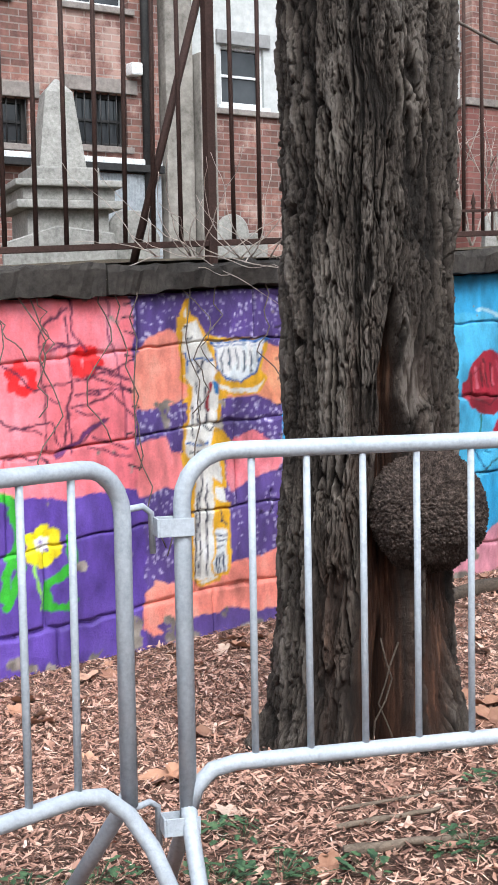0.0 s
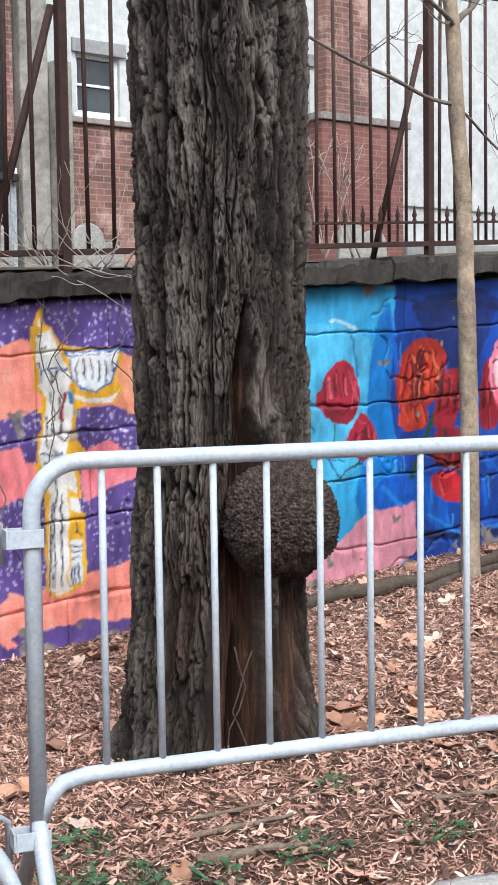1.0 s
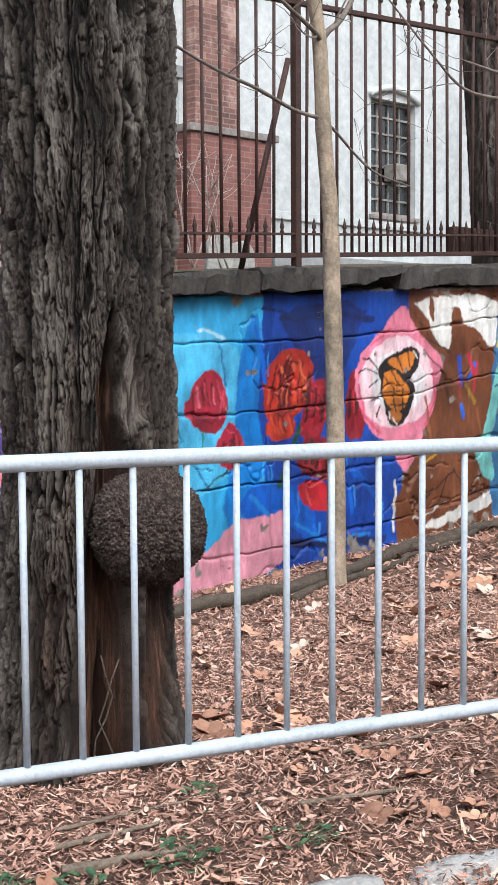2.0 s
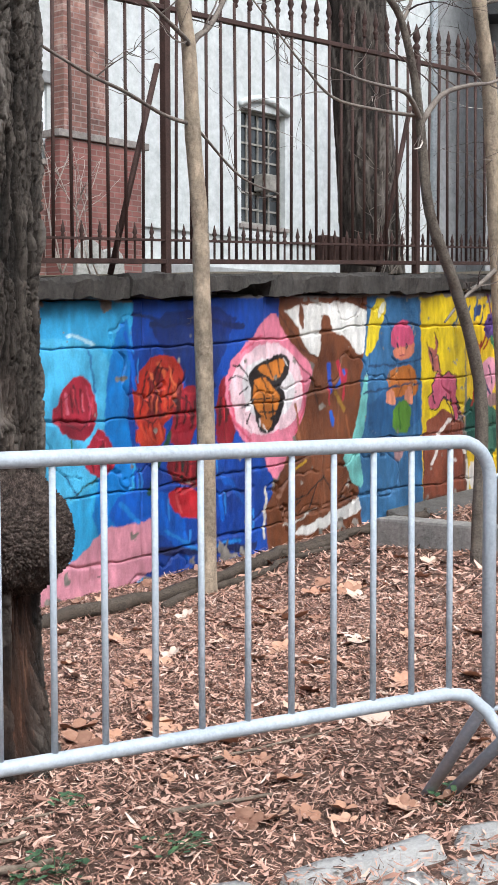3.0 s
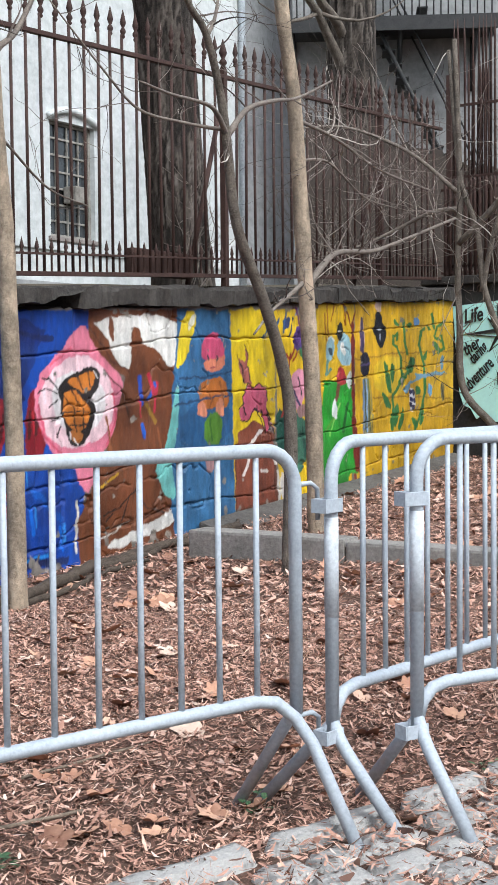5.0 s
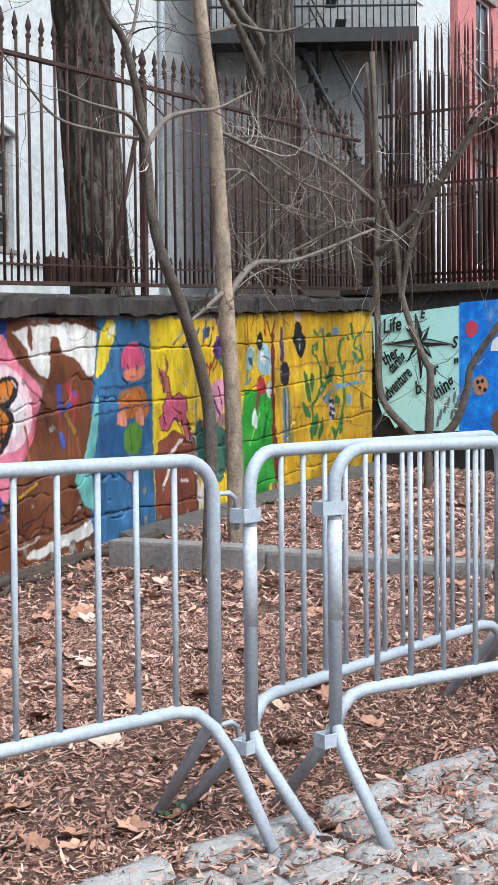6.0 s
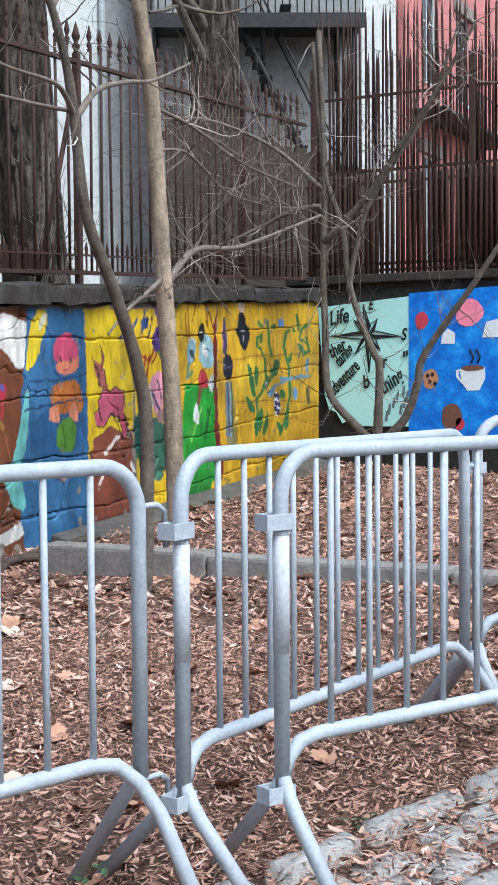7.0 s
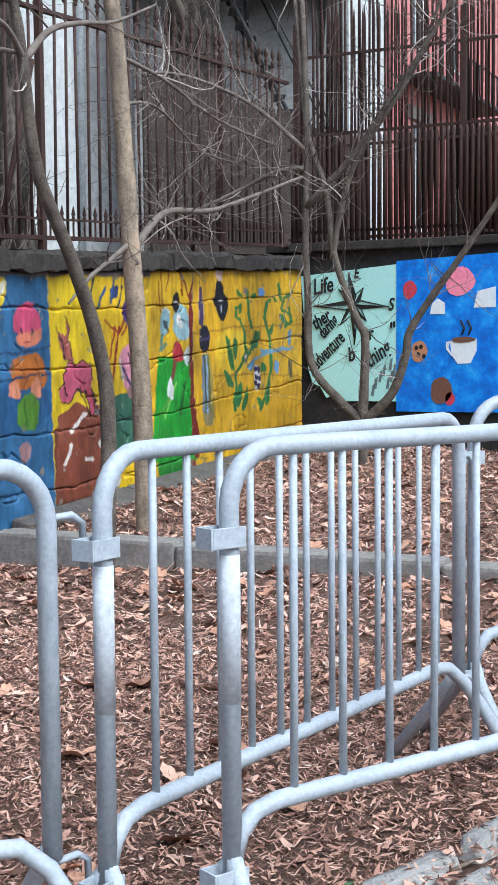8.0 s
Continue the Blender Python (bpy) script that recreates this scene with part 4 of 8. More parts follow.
    blob("f2d21c", False, (9.45, 1.83), (9.77, 1.91), (10.13, 1.37), (10.01, 1.06), (9.94, 0.85), (9.49, 0.77))
    blob("8a4a34", False, (9.54, 0.83), (9.77, 0.94), (10.13, 0.81), (10.13, 0.24), (9.49, 0.2))
    blob("b0645c", True, (9.63, 1.26), (9.54, 1.49), (9.68, 1.4), (9.65, 1.58), (9.72, 1.49), (9.73, 1.29), (9.77, 1.24))
    blob("dc6a86", True, (9.62, 1.14), (9.7, 1.26), (9.77, 1.22), (9.89, 1.25), (10.0, 1.21), (10.01, 1.11), (9.99, 1.05), (10.06, 0.86), (9.99, 0.83), (9.91, 1.01), (9.79, 1.04), (9.68, 0.93), (9.58, 0.95), (9.56, 1.05), (9.63, 1.07))
    blob("c8566e", True, (9.82, 1.07), (9.99, 1.06), (10.05, 0.87), (9.99, 0.85), (9.94, 0.99))
    stroke("2a1418", 0.01, (9.56, 1.05), (9.63, 1.09), (9.62, 1.14), (9.7, 1.26), (9.77, 1.22), (9.89, 1.25), (10.0, 1.21), (10.01, 1.11))
    stroke("2a1418", 0.01, (9.58, 0.95), (9.68, 0.93), (9.79, 1.04), (9.91, 1.01), (9.99, 0.83), (10.06, 0.86), (9.99, 1.05))
    stroke("2a1418", 0.01, (9.54, 1.49), (9.63, 1.37), (9.64, 1.26))
    stroke("2a1418", 0.01, (9.65, 1.58), (9.71, 1.48), (9.73, 1.28))
    stroke("2a1418", 0.01, (9.84, 1.05), (9.91, 0.91), (9.94, 0.85))
    stroke("2a1418", 0.01, (9.63, 1.07), (9.67, 0.98))
    stroke("f0e8e0", 0.03, (9.72, 0.72), (9.87, 0.84), (9.91, 0.83))
    stroke("f0e8e0", 0.03, (9.63, 0.49), (9.72, 0.62))
    stroke("f0e8e0", 0.03, (10.11, 0.63), (10.16, 0.56))
    stroke("f0e8e0", 0.025, (9.91, 0.51), (10.01, 0.49))
    # the pale figure with a cup, drawn over the stars
    blob("5a4688", False, (3.26, 1.57), (4.22, 1.64), (4.19, 1.29), (4.02, 1.28), (3.97, 1.33), (3.74, 1.34), (3.65, 1.45), (3.53, 1.45), (3.43, 1.38), (3.29, 1.29))
    blob("fb9a88", True, (3.28, 1.26), (3.36, 1.32), (3.46, 1.38), (3.53, 1.36), (3.61, 1.09), (3.58, 1.01), (3.31, 0.97), (3.28, 1.03))
    blob("f7a07c", True, (3.74, 1.27), (4.09, 1.3), (4.19, 1.29), (4.21, 0.96), (4.01, 0.99), (3.78, 1.03))
    blob("5a4688", False, (3.28, 0.98), (3.58, 1.0), (3.57, 0.74), (3.47, 0.75), (3.45, 0.83), (3.28, 0.82))
    blob("5a4688", False, (3.76, 1.02), (4.01, 1.03), (4.21, 0.96), (4.19, 0.79), (4.01, 0.85), (3.77, 0.79))
    spray("c4bce0", 0.007, (3.22, 0.11), (4.22, 1.63))
    blob("e9b02a", False, (3.54, 1.4), (3.55, 1.48), (3.57, 1.54), (3.6, 1.54), (3.61, 1.47), (3.62, 1.44), (3.65, 1.43), (3.71, 1.34), (3.74, 1.32), (4.07, 1.34), (4.09, 1.29), (4.03, 1.17), (4.09, 1.12), (4.02, 1.04), (3.87, 1.03), (3.78, 1.05), (3.79, 1.01), (3.78, 0.96), (3.77, 0.89), (3.8, 0.83), (3.84, 0.78), (3.78, 0.76), (3.8, 0.68), (3.8, 0.54), (3.73, 0.56), (3.73, 0.49), (3.77, 0.47), (3.82, 0.46), (3.83, 0.38), (3.82, 0.07), (3.58, 0.07), (3.59, 0.62), (3.55, 0.69), (3.54, 0.78), (3.57, 0.98), (3.59, 1.08), (3.54, 1.13), (3.54, 1.24))
    blob("eceae4", False, (3.56, 1.4), (3.57, 1.41), (3.64, 1.42), (3.68, 1.35), (3.73, 1.24), (3.76, 1.17), (3.74, 1.13), (3.77, 1.09), (3.77, 1.01), (3.75, 0.91), (3.73, 0.85), (3.71, 0.77), (3.77, 0.75), (3.78, 0.57), (3.72, 0.61), (3.71, 0.07), (3.6, 0.08), (3.61, 0.58), (3.57, 0.72), (3.56, 0.78), (3.59, 0.98), (3.62, 1.08), (3.57, 1.15), (3.56, 1.31))
    blob("f4f2ec", True, (3.57, 1.46), (3.58, 1.51), (3.59, 1.47), (3.58, 1.44))
    blob("e8f0f4", False, (3.74, 1.29), (4.06, 1.31), (4.04, 1.23), (4.0, 1.16), (3.92, 1.1), (3.82, 1.11), (3.77, 1.17))
    blob("eceae4", False, (3.76, 1.09), (3.87, 1.06), (4.01, 1.08), (4.07, 1.12), (4.01, 1.05), (3.87, 1.04), (3.79, 1.06))
    stroke("2a5a9c", 0.03, (3.74, 1.3), (4.07, 1.32))
    stroke("e8f0f4", 0.008, (3.75, 1.3), (4.05, 1.31))
    stroke("2f62a8", 0.012, (3.75, 1.27), (3.77, 1.18), (3.82, 1.12), (3.92, 1.1), (4.0, 1.16), (4.05, 1.26))
    stroke("4a5a6a", 0.005, (3.8, 1.27), (3.8, 1.17))
    stroke("4a5a6a", 0.005, (3.84, 1.27), (3.84, 1.17))
    stroke("4a5a6a", 0.005, (3.88, 1.27), (3.89, 1.17))
    stroke("4a5a6a", 0.005, (3.93, 1.26), (3.93, 1.16))
    stroke("4a5a6a", 0.005, (3.97, 1.26), (3.97, 1.16))
    stroke("4a5a6a", 0.005, (4.01, 1.26), (4.01, 1.2))
    blob("3f86c8", True, (3.73, 1.12), (3.78, 1.1), (3.77, 1.03), (3.74, 1.05))
    stroke("a02030", 0.02, (3.72, 1.09), (3.7, 0.97))
    stroke("2f62a8", 0.012, (3.59, 1.22), (3.73, 1.23))
    stroke("2f62a8", 0.012, (3.57, 0.79), (3.69, 0.79))
    stroke("2f62a8", 0.012, (3.57, 1.27), (3.58, 1.17))
    stroke("3a3a4a", 0.006, (3.57, 1.4), (3.59, 1.4))
    stroke("3a3a4a", 0.006, (3.59, 1.34), (3.61, 1.34))
    stroke("3a3a4a", 0.006, (3.63, 1.21), (3.65, 1.16), (3.67, 1.21))
    stroke("3a3a4a", 0.006, (3.64, 0.94), (3.65, 0.89), (3.63, 0.91))
    stroke("3a3a4a", 0.006, (3.67, 0.88), (3.71, 0.86), (3.75, 0.91))
    stroke("3a3a4a", 0.006, (3.59, 0.74), (3.7, 0.74))
    stroke("3a3a4a", 0.006, (3.65, 0.7), (3.64, 0.38), (3.64, 0.1))
    stroke("3a3a4a", 0.006, (3.68, 0.58), (3.68, 0.1))
    stroke("3a3a4a", 0.006, (3.64, 1.11), (3.65, 0.96))
    stroke("3a3a4a", 0.006, (3.69, 1.07), (3.69, 0.89))
    stroke("3a3a4a", 0.006, (3.6, 0.98), (3.61, 0.82))
    stroke("3a3a4a", 0.006, (3.63, 0.54), (3.61, 0.1))
    blob("dfe4e6", False, (3.73, 0.33), (3.8, 0.33), (3.81, 0.09), (3.72, 0.09))
    stroke("2a3a5a", 0.008, (3.73, 0.3), (3.8, 0.3))
    stroke("2a3a5a", 0.008, (3.73, 0.27), (3.8, 0.27))
    stroke("2a3a5a", 0.008, (3.73, 0.23), (3.79, 0.23))
    stroke("2a3a5a", 0.007, (3.74, 0.19), (3.74, 0.09))
    stroke("2a3a5a", 0.007, (3.76, 0.19), (3.76, 0.09))
    stroke("2a3a5a", 0.007, (3.78, 0.19), (3.79, 0.09))
    stroke("2a3a5a", 0.01, (3.77, 0.43), (3.78, 0.39), (3.77, 0.37), (3.8, 0.35))
    blob("e9b02a", True, (3.73, 0.39), (3.76, 0.41), (3.75, 0.34), (3.73, 0.34))
    blob("43b4ec", False, (4.19, 1.63), (4.35, 1.63), (4.32, 0.17), (4.18, 0.19))
    blob("b3243c", True, (4.22, 1.54), (4.35, 1.56), (4.34, 1.26), (4.23, 1.26), (4.2, 1.38))
    stroke("1f7a4a", 0.02, (4.21, 1.25), (4.26, 1.21))
    stroke("241a30", 0.01, (4.14, 1.55), (4.2, 1.56))
    stroke("241a30", 0.01, (4.12, 1.39), (4.18, 1.4))
    stroke("241a30", 0.01, (4.14, 1.21), (4.2, 1.23))
    stroke("241a30", 0.01, (4.14, 1.11), (4.21, 1.13))
    stroke("241a30", 0.01, (4.13, 0.98), (4.2, 0.99))
    stroke("241a30", 0.01, (4.15, 0.8), (4.21, 0.81))
    stroke("241a30", 0.01, (4.15, 0.62), (4.21, 0.63))
    stroke("6a2a4c", 0.008, (2.81, 1.43), (2.91, 1.5))
    stroke("6a2a4c", 0.008, (2.93, 1.58), (2.93, 1.39), (3.0, 1.28))
    stroke("6a2a4c", 0.008, (2.8, 1.29), (2.96, 1.32))
    stroke("6a2a4c", 0.008, (3.13, 1.54), (3.12, 1.37), (3.19, 1.18), (3.23, 0.84))
    stroke("6a2a4c", 0.008, (2.99, 1.13), (3.06, 1.19), (3.25, 1.14))
    stroke("6a2a4c", 0.008, (3.0, 1.08), (3.23, 1.09))
    stroke("6a2a4c", 0.008, (2.94, 1.06), (3.08, 1.07))
    stroke("6a2a4c", 0.008, (2.91, 1.01), (2.91, 0.78))
    stroke("6a2a4c", 0.008, (2.83, 0.77), (3.09, 0.94))
    stroke("6a2a4c", 0.008, (3.03, 0.85), (3.23, 0.8))
    stroke("6a2a4c", 0.008, (3.01, 0.8), (3.24, 0.75))
    stroke("6a2a4c", 0.008, (2.8, 1.05), (2.87, 1.03))
    stroke("6a2a4c", 0.008, (2.95, 0.99), (3.01, 0.96), (3.07, 0.97))
    stroke("6a2a6a", 0.02, (2.83, 0.76), (3.09, 0.93))
    blob("e3262c", True, (2.99, 1.27), (3.03, 1.26), (3.03, 1.19), (3.0, 1.18))


def inside(px, pz, poly):
    hit = np.zeros(px.shape, bool)
    x1, z1 = poly[-1]
    for x2, z2 in poly:
        if z1 != z2:
            cross = ((z2 > pz) != (z1 > pz)) & (px < (x1 - x2) * (pz - z2) / (z1 - z2) + x2)
            hit ^= cross
        x1, z1 = x2, z2
    return hit


def painted(x, z):
    """The mural's colour at points of the wall's face, with the left panels' stronger light scaled in."""
    rgb = np.tile(np.array(srgb("8a8078")), (len(x), 1))
    wx = x + 0.012 * vnoise(x * 14, z * 14, 21) + 0.006 * vnoise(x * 45, z * 45, 22)
    wz = z + 0.012 * vnoise(x * 14, z * 14, 23) + 0.006 * vnoise(x * 45, z * 45, 24)
    streak = fbm(x * 30, z * 10, 31, 3)
    swirl = fbm(x * 3.3 + 0.5 * z, z * 4.1, 33, 4)
    for kind, color, width, pts in SHAPES:
        lo, hi = pts.min(0) - width - 0.03, pts.max(0) + width + 0.03
        near = np.where((x > lo[0]) & (x < hi[0]) & (z > lo[1]) & (z < hi[1]))[0]
        if not len(near):
            continue
        px, pz = wx[near], wz[near]
        if kind == "blob":
            mask = inside(px, pz, pts)
        elif kind == "stroke":
            mask = np.zeros(len(near), bool)
            thin = min(1.0, max(0.45, 1.1 - 0.06 * (pts[:, 0].mean() - 2.5)))
            for (ax, az), (bx, bz) in zip(pts[:-1], pts[1:]):
                dx, dz = bx - ax, bz - az
                t = np.clip(((px - ax) * dx + (pz - az) * dz) / (dx * dx + dz * dz + 1e-9), 0, 1)
                mask |= np.hypot((px - ax - t * dx) * thin, pz - az - t * dz) < max(width, 0.0055)
        else:
            f1, _, who = worley(px / 0.03, pz / 0.03, 41)
            purple = np.abs(rgb[near] - np.array(srgb("5a4688"))).sum(1) < 0.06
            mask = (f1 * 0.03 < width * (0.4 + who)) & (who > 0.35) & purple
        chosen = near[mask]
        tone = 1 + 0.34 * streak[chosen] + 0.22 * swirl[chosen]
        rgb[chosen] = np.array(color) * tone[:, None] + (0.02 * np.clip(swirl[chosen], 0, 1))[:, None]
    worn = fbm(x * 9, z * 9, 51, 4)
    foot = -0.30 + 0.0605 * (x - 2.5)
    bare = worn > 0.60 - 0.34 * np.exp(-((z - foot) / 0.10) ** 2) - 0.14 * np.exp(-((z - wall_top(x) + 0.16) / 0.06) ** 2)
    rgb = rgb * np.clip(1 + 0.42 * fbm(x * 3.1, z * 2.3, 53, 4) + 0.25 * fbm(x * 16, z * 7, 54, 3), 0.45, 1.6)[:, None]
    rgb[bare] = np.array(srgb("a59c92")) * (0.75 + 0.4 * vnoise(x[bare] * 30, z[bare] * 30, 52))[:, None]
    grey = rgb.mean(1, keepdims=True)
    # Brighter before x = 4.2: the stronger light there is put into the colour.
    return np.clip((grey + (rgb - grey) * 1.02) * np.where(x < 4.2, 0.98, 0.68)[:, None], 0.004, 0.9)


design()
COURSES = (-0.145, -0.43, -0.87, -1.33, -1.75, -2.25)


def wall_block(parent, x0, x1, v0, v1, cell):
    """One squared stone with rounded, worn edges and painted face; v is measured down from the wall's sloping top."""
    nx, nv = max(3, int((x1 - x0) / cell)), max(3, int((v0 - v1) / cell))
    X, V = np.meshgrid(np.linspace(x0, x1, nx), np.linspace(v1, v0, nv))
    wob = 0.010 * fbm(X * 11, V * 11, 61)
    d = np.minimum(np.minimum(X - x0, x1 - X), np.minimum(V - v1, v0 - V)) + wob
    deep = 0.04 + 0.9 * np.clip(0.12 + 1.9 * vnoise(X * 2.1, V * 2.9, 62), 0, 1)
    face = 6.0 + 0.036 * deep * np.exp(-((np.maximum(d, 0) / 0.0085) ** 2)) - 0.010 * fbm(X * 2.2, V * 2.8, 63) - 0.004 * fbm(X * 14, V * 14, 64)
    chip = fbm(X * 4, V * 6, 65)
    face += 0.02 * np.clip(chip - 0.42, 0, 1)
    crack = np.abs(fbm(X * 1.6 + 9, V * 1.9, 66, 5))
    face += 0.024 * np.exp(-((crack / 0.012) ** 2)) * (fbm(X * 0.7, V * 0.7, 67) > 0.0)
    face[0, :] = face[-1, :] = 6.02
    face[:, 0] = face[:, -1] = 6.02
    Z = V + wall_top(X) + 0.05 * vnoise(X * 0.8, np.floor(V * 0 + 1) + 0.0 * V, 69) * np.clip(-V - 0.2, 0, 0.3) / 0.3 + 0.012 * vnoise(X * 4, V * 3, 68) + 0.008 * vnoise(X * 17, V * 9, 77)
    verts = np.stack([X, face, Z], -1).reshape(-1, 3)
    i, j = np.meshgrid(np.arange(nx - 1), np.arange(nv - 1))
    a = (j * nx + i).ravel()
    me = bpy.data.meshes.new("stone")
    me.from_pydata(verts.tolist(), [], np.stack([a, a + 1, a + 1 + nx, a + nx], 1).tolist())
    me.polygons.foreach_set("use_smooth", [True] * len(me.polygons))
    rgba = np.ones((len(verts), 4))
    q = cell * 0.3
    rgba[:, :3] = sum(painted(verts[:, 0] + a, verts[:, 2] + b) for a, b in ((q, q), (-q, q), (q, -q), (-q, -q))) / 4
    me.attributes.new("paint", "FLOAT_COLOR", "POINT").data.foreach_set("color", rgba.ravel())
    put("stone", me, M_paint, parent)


def slab_prism(x0, x1, y0, y1, v0, v1, rough, seed, cell=0.07, lifted=0.0):
    """A long stone following the wall's slope, with uneven faces: vertices and faces of a closed prism."""
    nx = max(4, int((x1 - x0) / cell))
    prof = [(y0, v1), (y0 - 0.0, v0 - 0.03), (y0 + 0.02, v0 - 0.004), (y0 + 0.12, v0), (y1 - 0.1, v0), (y1, v0 - 0.02), (y1, v1)]
    verts, faces, m = [], [], len(prof)
    for k in range(nx + 1):
        x = x0 + (x1 - x0) * k / nx
        for q, (y, v) in enumerate(prof):
            jy = rough * vnoise(np.float64(x * 7), np.float64(q * 3.1 + seed), seed)
            jz = rough * vnoise(np.float64(x * 6), np.float64(q * 2.7 + seed), seed + 1)
            jy, jz = jy + 0.5 * rough * vnoise(np.float64(x * 31), np.float64(q * 5.1), seed + 2), jz + 0.5 * rough * vnoise(np.float64(x * 27), np.float64(q * 4.3), seed + 3)
            under = lifted * (k / nx) ** 2 if v == v1 else 0.0
            verts.append((x, y + jy, v + wall_top(x) + jz + under))
    for k in range(nx):
        for q in range(m):
            a, b = k * m + q, k * m + (q + 1) % m
            faces.append((a, a + m, b + m, b))
    faces.append(tuple(range(m)))
    faces.append(tuple(range(nx * m, nx * m + m))[::-1])
    return verts, faces


def mural_wall():
    w = base_at("wall_mural", pose(0, 0, 0), "long stone retaining wall painted with bright murals", "wall", kind="structure")
    part("core", boxed(-6, 6.06, -1.2, 14.1, 6.45, 1.36, 0.0), M_mortar, w)
    verts, faces = slab_prism(-6, 14.1, 6.09, 6.42, -0.12, -1.1, 0.004, 5, 0.5)
    put("filling", mesh_of("filling", verts, faces), M_mortar, w)
    rnd = random.Random(4)
    for c in range(len(COURSES) - 1):
        x = 1.2 + rnd.uniform(-0.4, 0.0)
        while x < 13.95:
            nxt = min(x + rnd.uniform(0.65, 1.35), 13.98)
            if 13.98 - nxt < 0.3:
                nxt = 13.98
            wall_block(w, x, nxt, COURSES[c], COURSES[c + 1], 0.0088 if nxt > 2.3 else 0.03)
            x = nxt
    x, k = -5.0, 0
    ends = (-2.6, -0.4, 1.7, 3.1, 4.33, 5.02, 6.02, 7.42, 8.9, 10.3, 11.2, 12.3, 13.2, 14.0)
    for e in ends:
        proud = 0.05 if 6.0 < e < 8.8 else rnd.uniform(0.0, 0.03)
        lift = rnd.uniform(-0.012, 0.012)
        verts, faces = slab_prism(x + 0.006, e - 0.006, 5.95 - proud, 6.44, lift, -0.14 + lift * 0.5, 0.018, 70 + k, 0.03, 0.085 if e == 7.42 else 0.0)
        put("coping_stone", mesh_of("coping_stone", verts, faces), M_coping, w, "blackened coping slab")
        x, k = e, k + 1


mural_wall()


# ---- painted boards on the return wall ----
def flat_color(name, hexa, var=0.12, rough=0.6):
    m = Mat(name, rough)
    c = srgb(hexa)
    m.color(m.mix(0.6, m.ramp(m.noise(3, 5), [(0.35, tuple(v * (1 - var) for v in c)), (0.65, tuple(min(1, v * (1 + var)) for v in c))]), m.ramp(m.noise(24, 4), [(0.35, tuple(v * (1 - 1.5 * var) for v in c)), (0.65, tuple(min(1, v * (1 + var)) for v in c))])))
    m.bump(m.noise(60), 0.002)
    return m.m


def poly_plate(pts, depth):
    """A thin plate in the plane of the return wall (x constant), from points of y and z."""
    bm = bmesh.new()
    front = [bm.verts.new((0, y, z)) for y, z in pts]
    back = [bm.verts.new((depth, y, z)) for y, z in pts]
    n = len(pts)
    bm.faces.new(front)
    bm.faces.new(back[::-1])
    for k in range(n):
        bm.faces.new((front[k], front[(k + 1) % n], back[(k + 1) % n], back[k]))
    bmesh.ops.recalc_face_normals(bm, faces=bm.faces)
    return bm


def oval(y, z, ry, rz, n=14, wob=0.08):
    return [(y + ry * math.cos(a) * (1 + wob * math.sin(3 * a + y)), z + rz * math.sin(a) * (1 + wob * math.cos(2 * a + z))) for a in [2 * math.pi * k / n for k in range(n)]]


def words(text, y, z, size, turn, material, parent, x=-0.012, wide=1.0):
    cu = bpy.data.curves.new("lettering", "FONT")
    cu.body, cu.size, cu.extrude, cu.shear, cu.offset = text, size, 0.001, 0.25, 0.0048
    cu.materials.append(material)
    ob = new("lettering", cu)
    ob.parent = parent
    ob.matrix_basis = pose(x, y, z, 90, 0, -90) @ pose(0, 0, 0, 0, 0, turn) @ Matrix.Diagonal((wide, 1, 1, 1))
    return ob


M_teal = flat_color("pale_teal_board_paint", "b4e6e2", 0.04)
M_blue = Mat("brushed_blue_board_paint", 0.55)
M_blue.color(M_blue.ramp(M_blue.noise(5, 6, 0.7), [(0.3, srgb("0a4eb4")), (0.48, srgb("1876dc")), (0.6, srgb("2e96ee")), (0.72, srgb("6cc0f4"))]))
M_blue = M_blue.m
M_ink = flat_color("black_brush_paint", "10161a", 0.2)
M_scribble = flat_color("grey_brush_paint", "66787c", 0.2)
M_pinkp = flat_color("pink_board_paint", "f08aa4")
M_whitep = flat_color("white_board_paint", "dfe6ea", 0.06)
M_cookie = flat_color("tan_board_paint", "b9825f")
M_brownp = flat_color("brown_board_paint", "6d4a3a")
M_redp = flat_color("red_board_paint", "c03a4e")
M_tarpaper = speckled("dark_tarred_wall", (0.010, 0.010, 0.010), (0.035, 0.032, 0.03), 4, 0.9, 0.006)


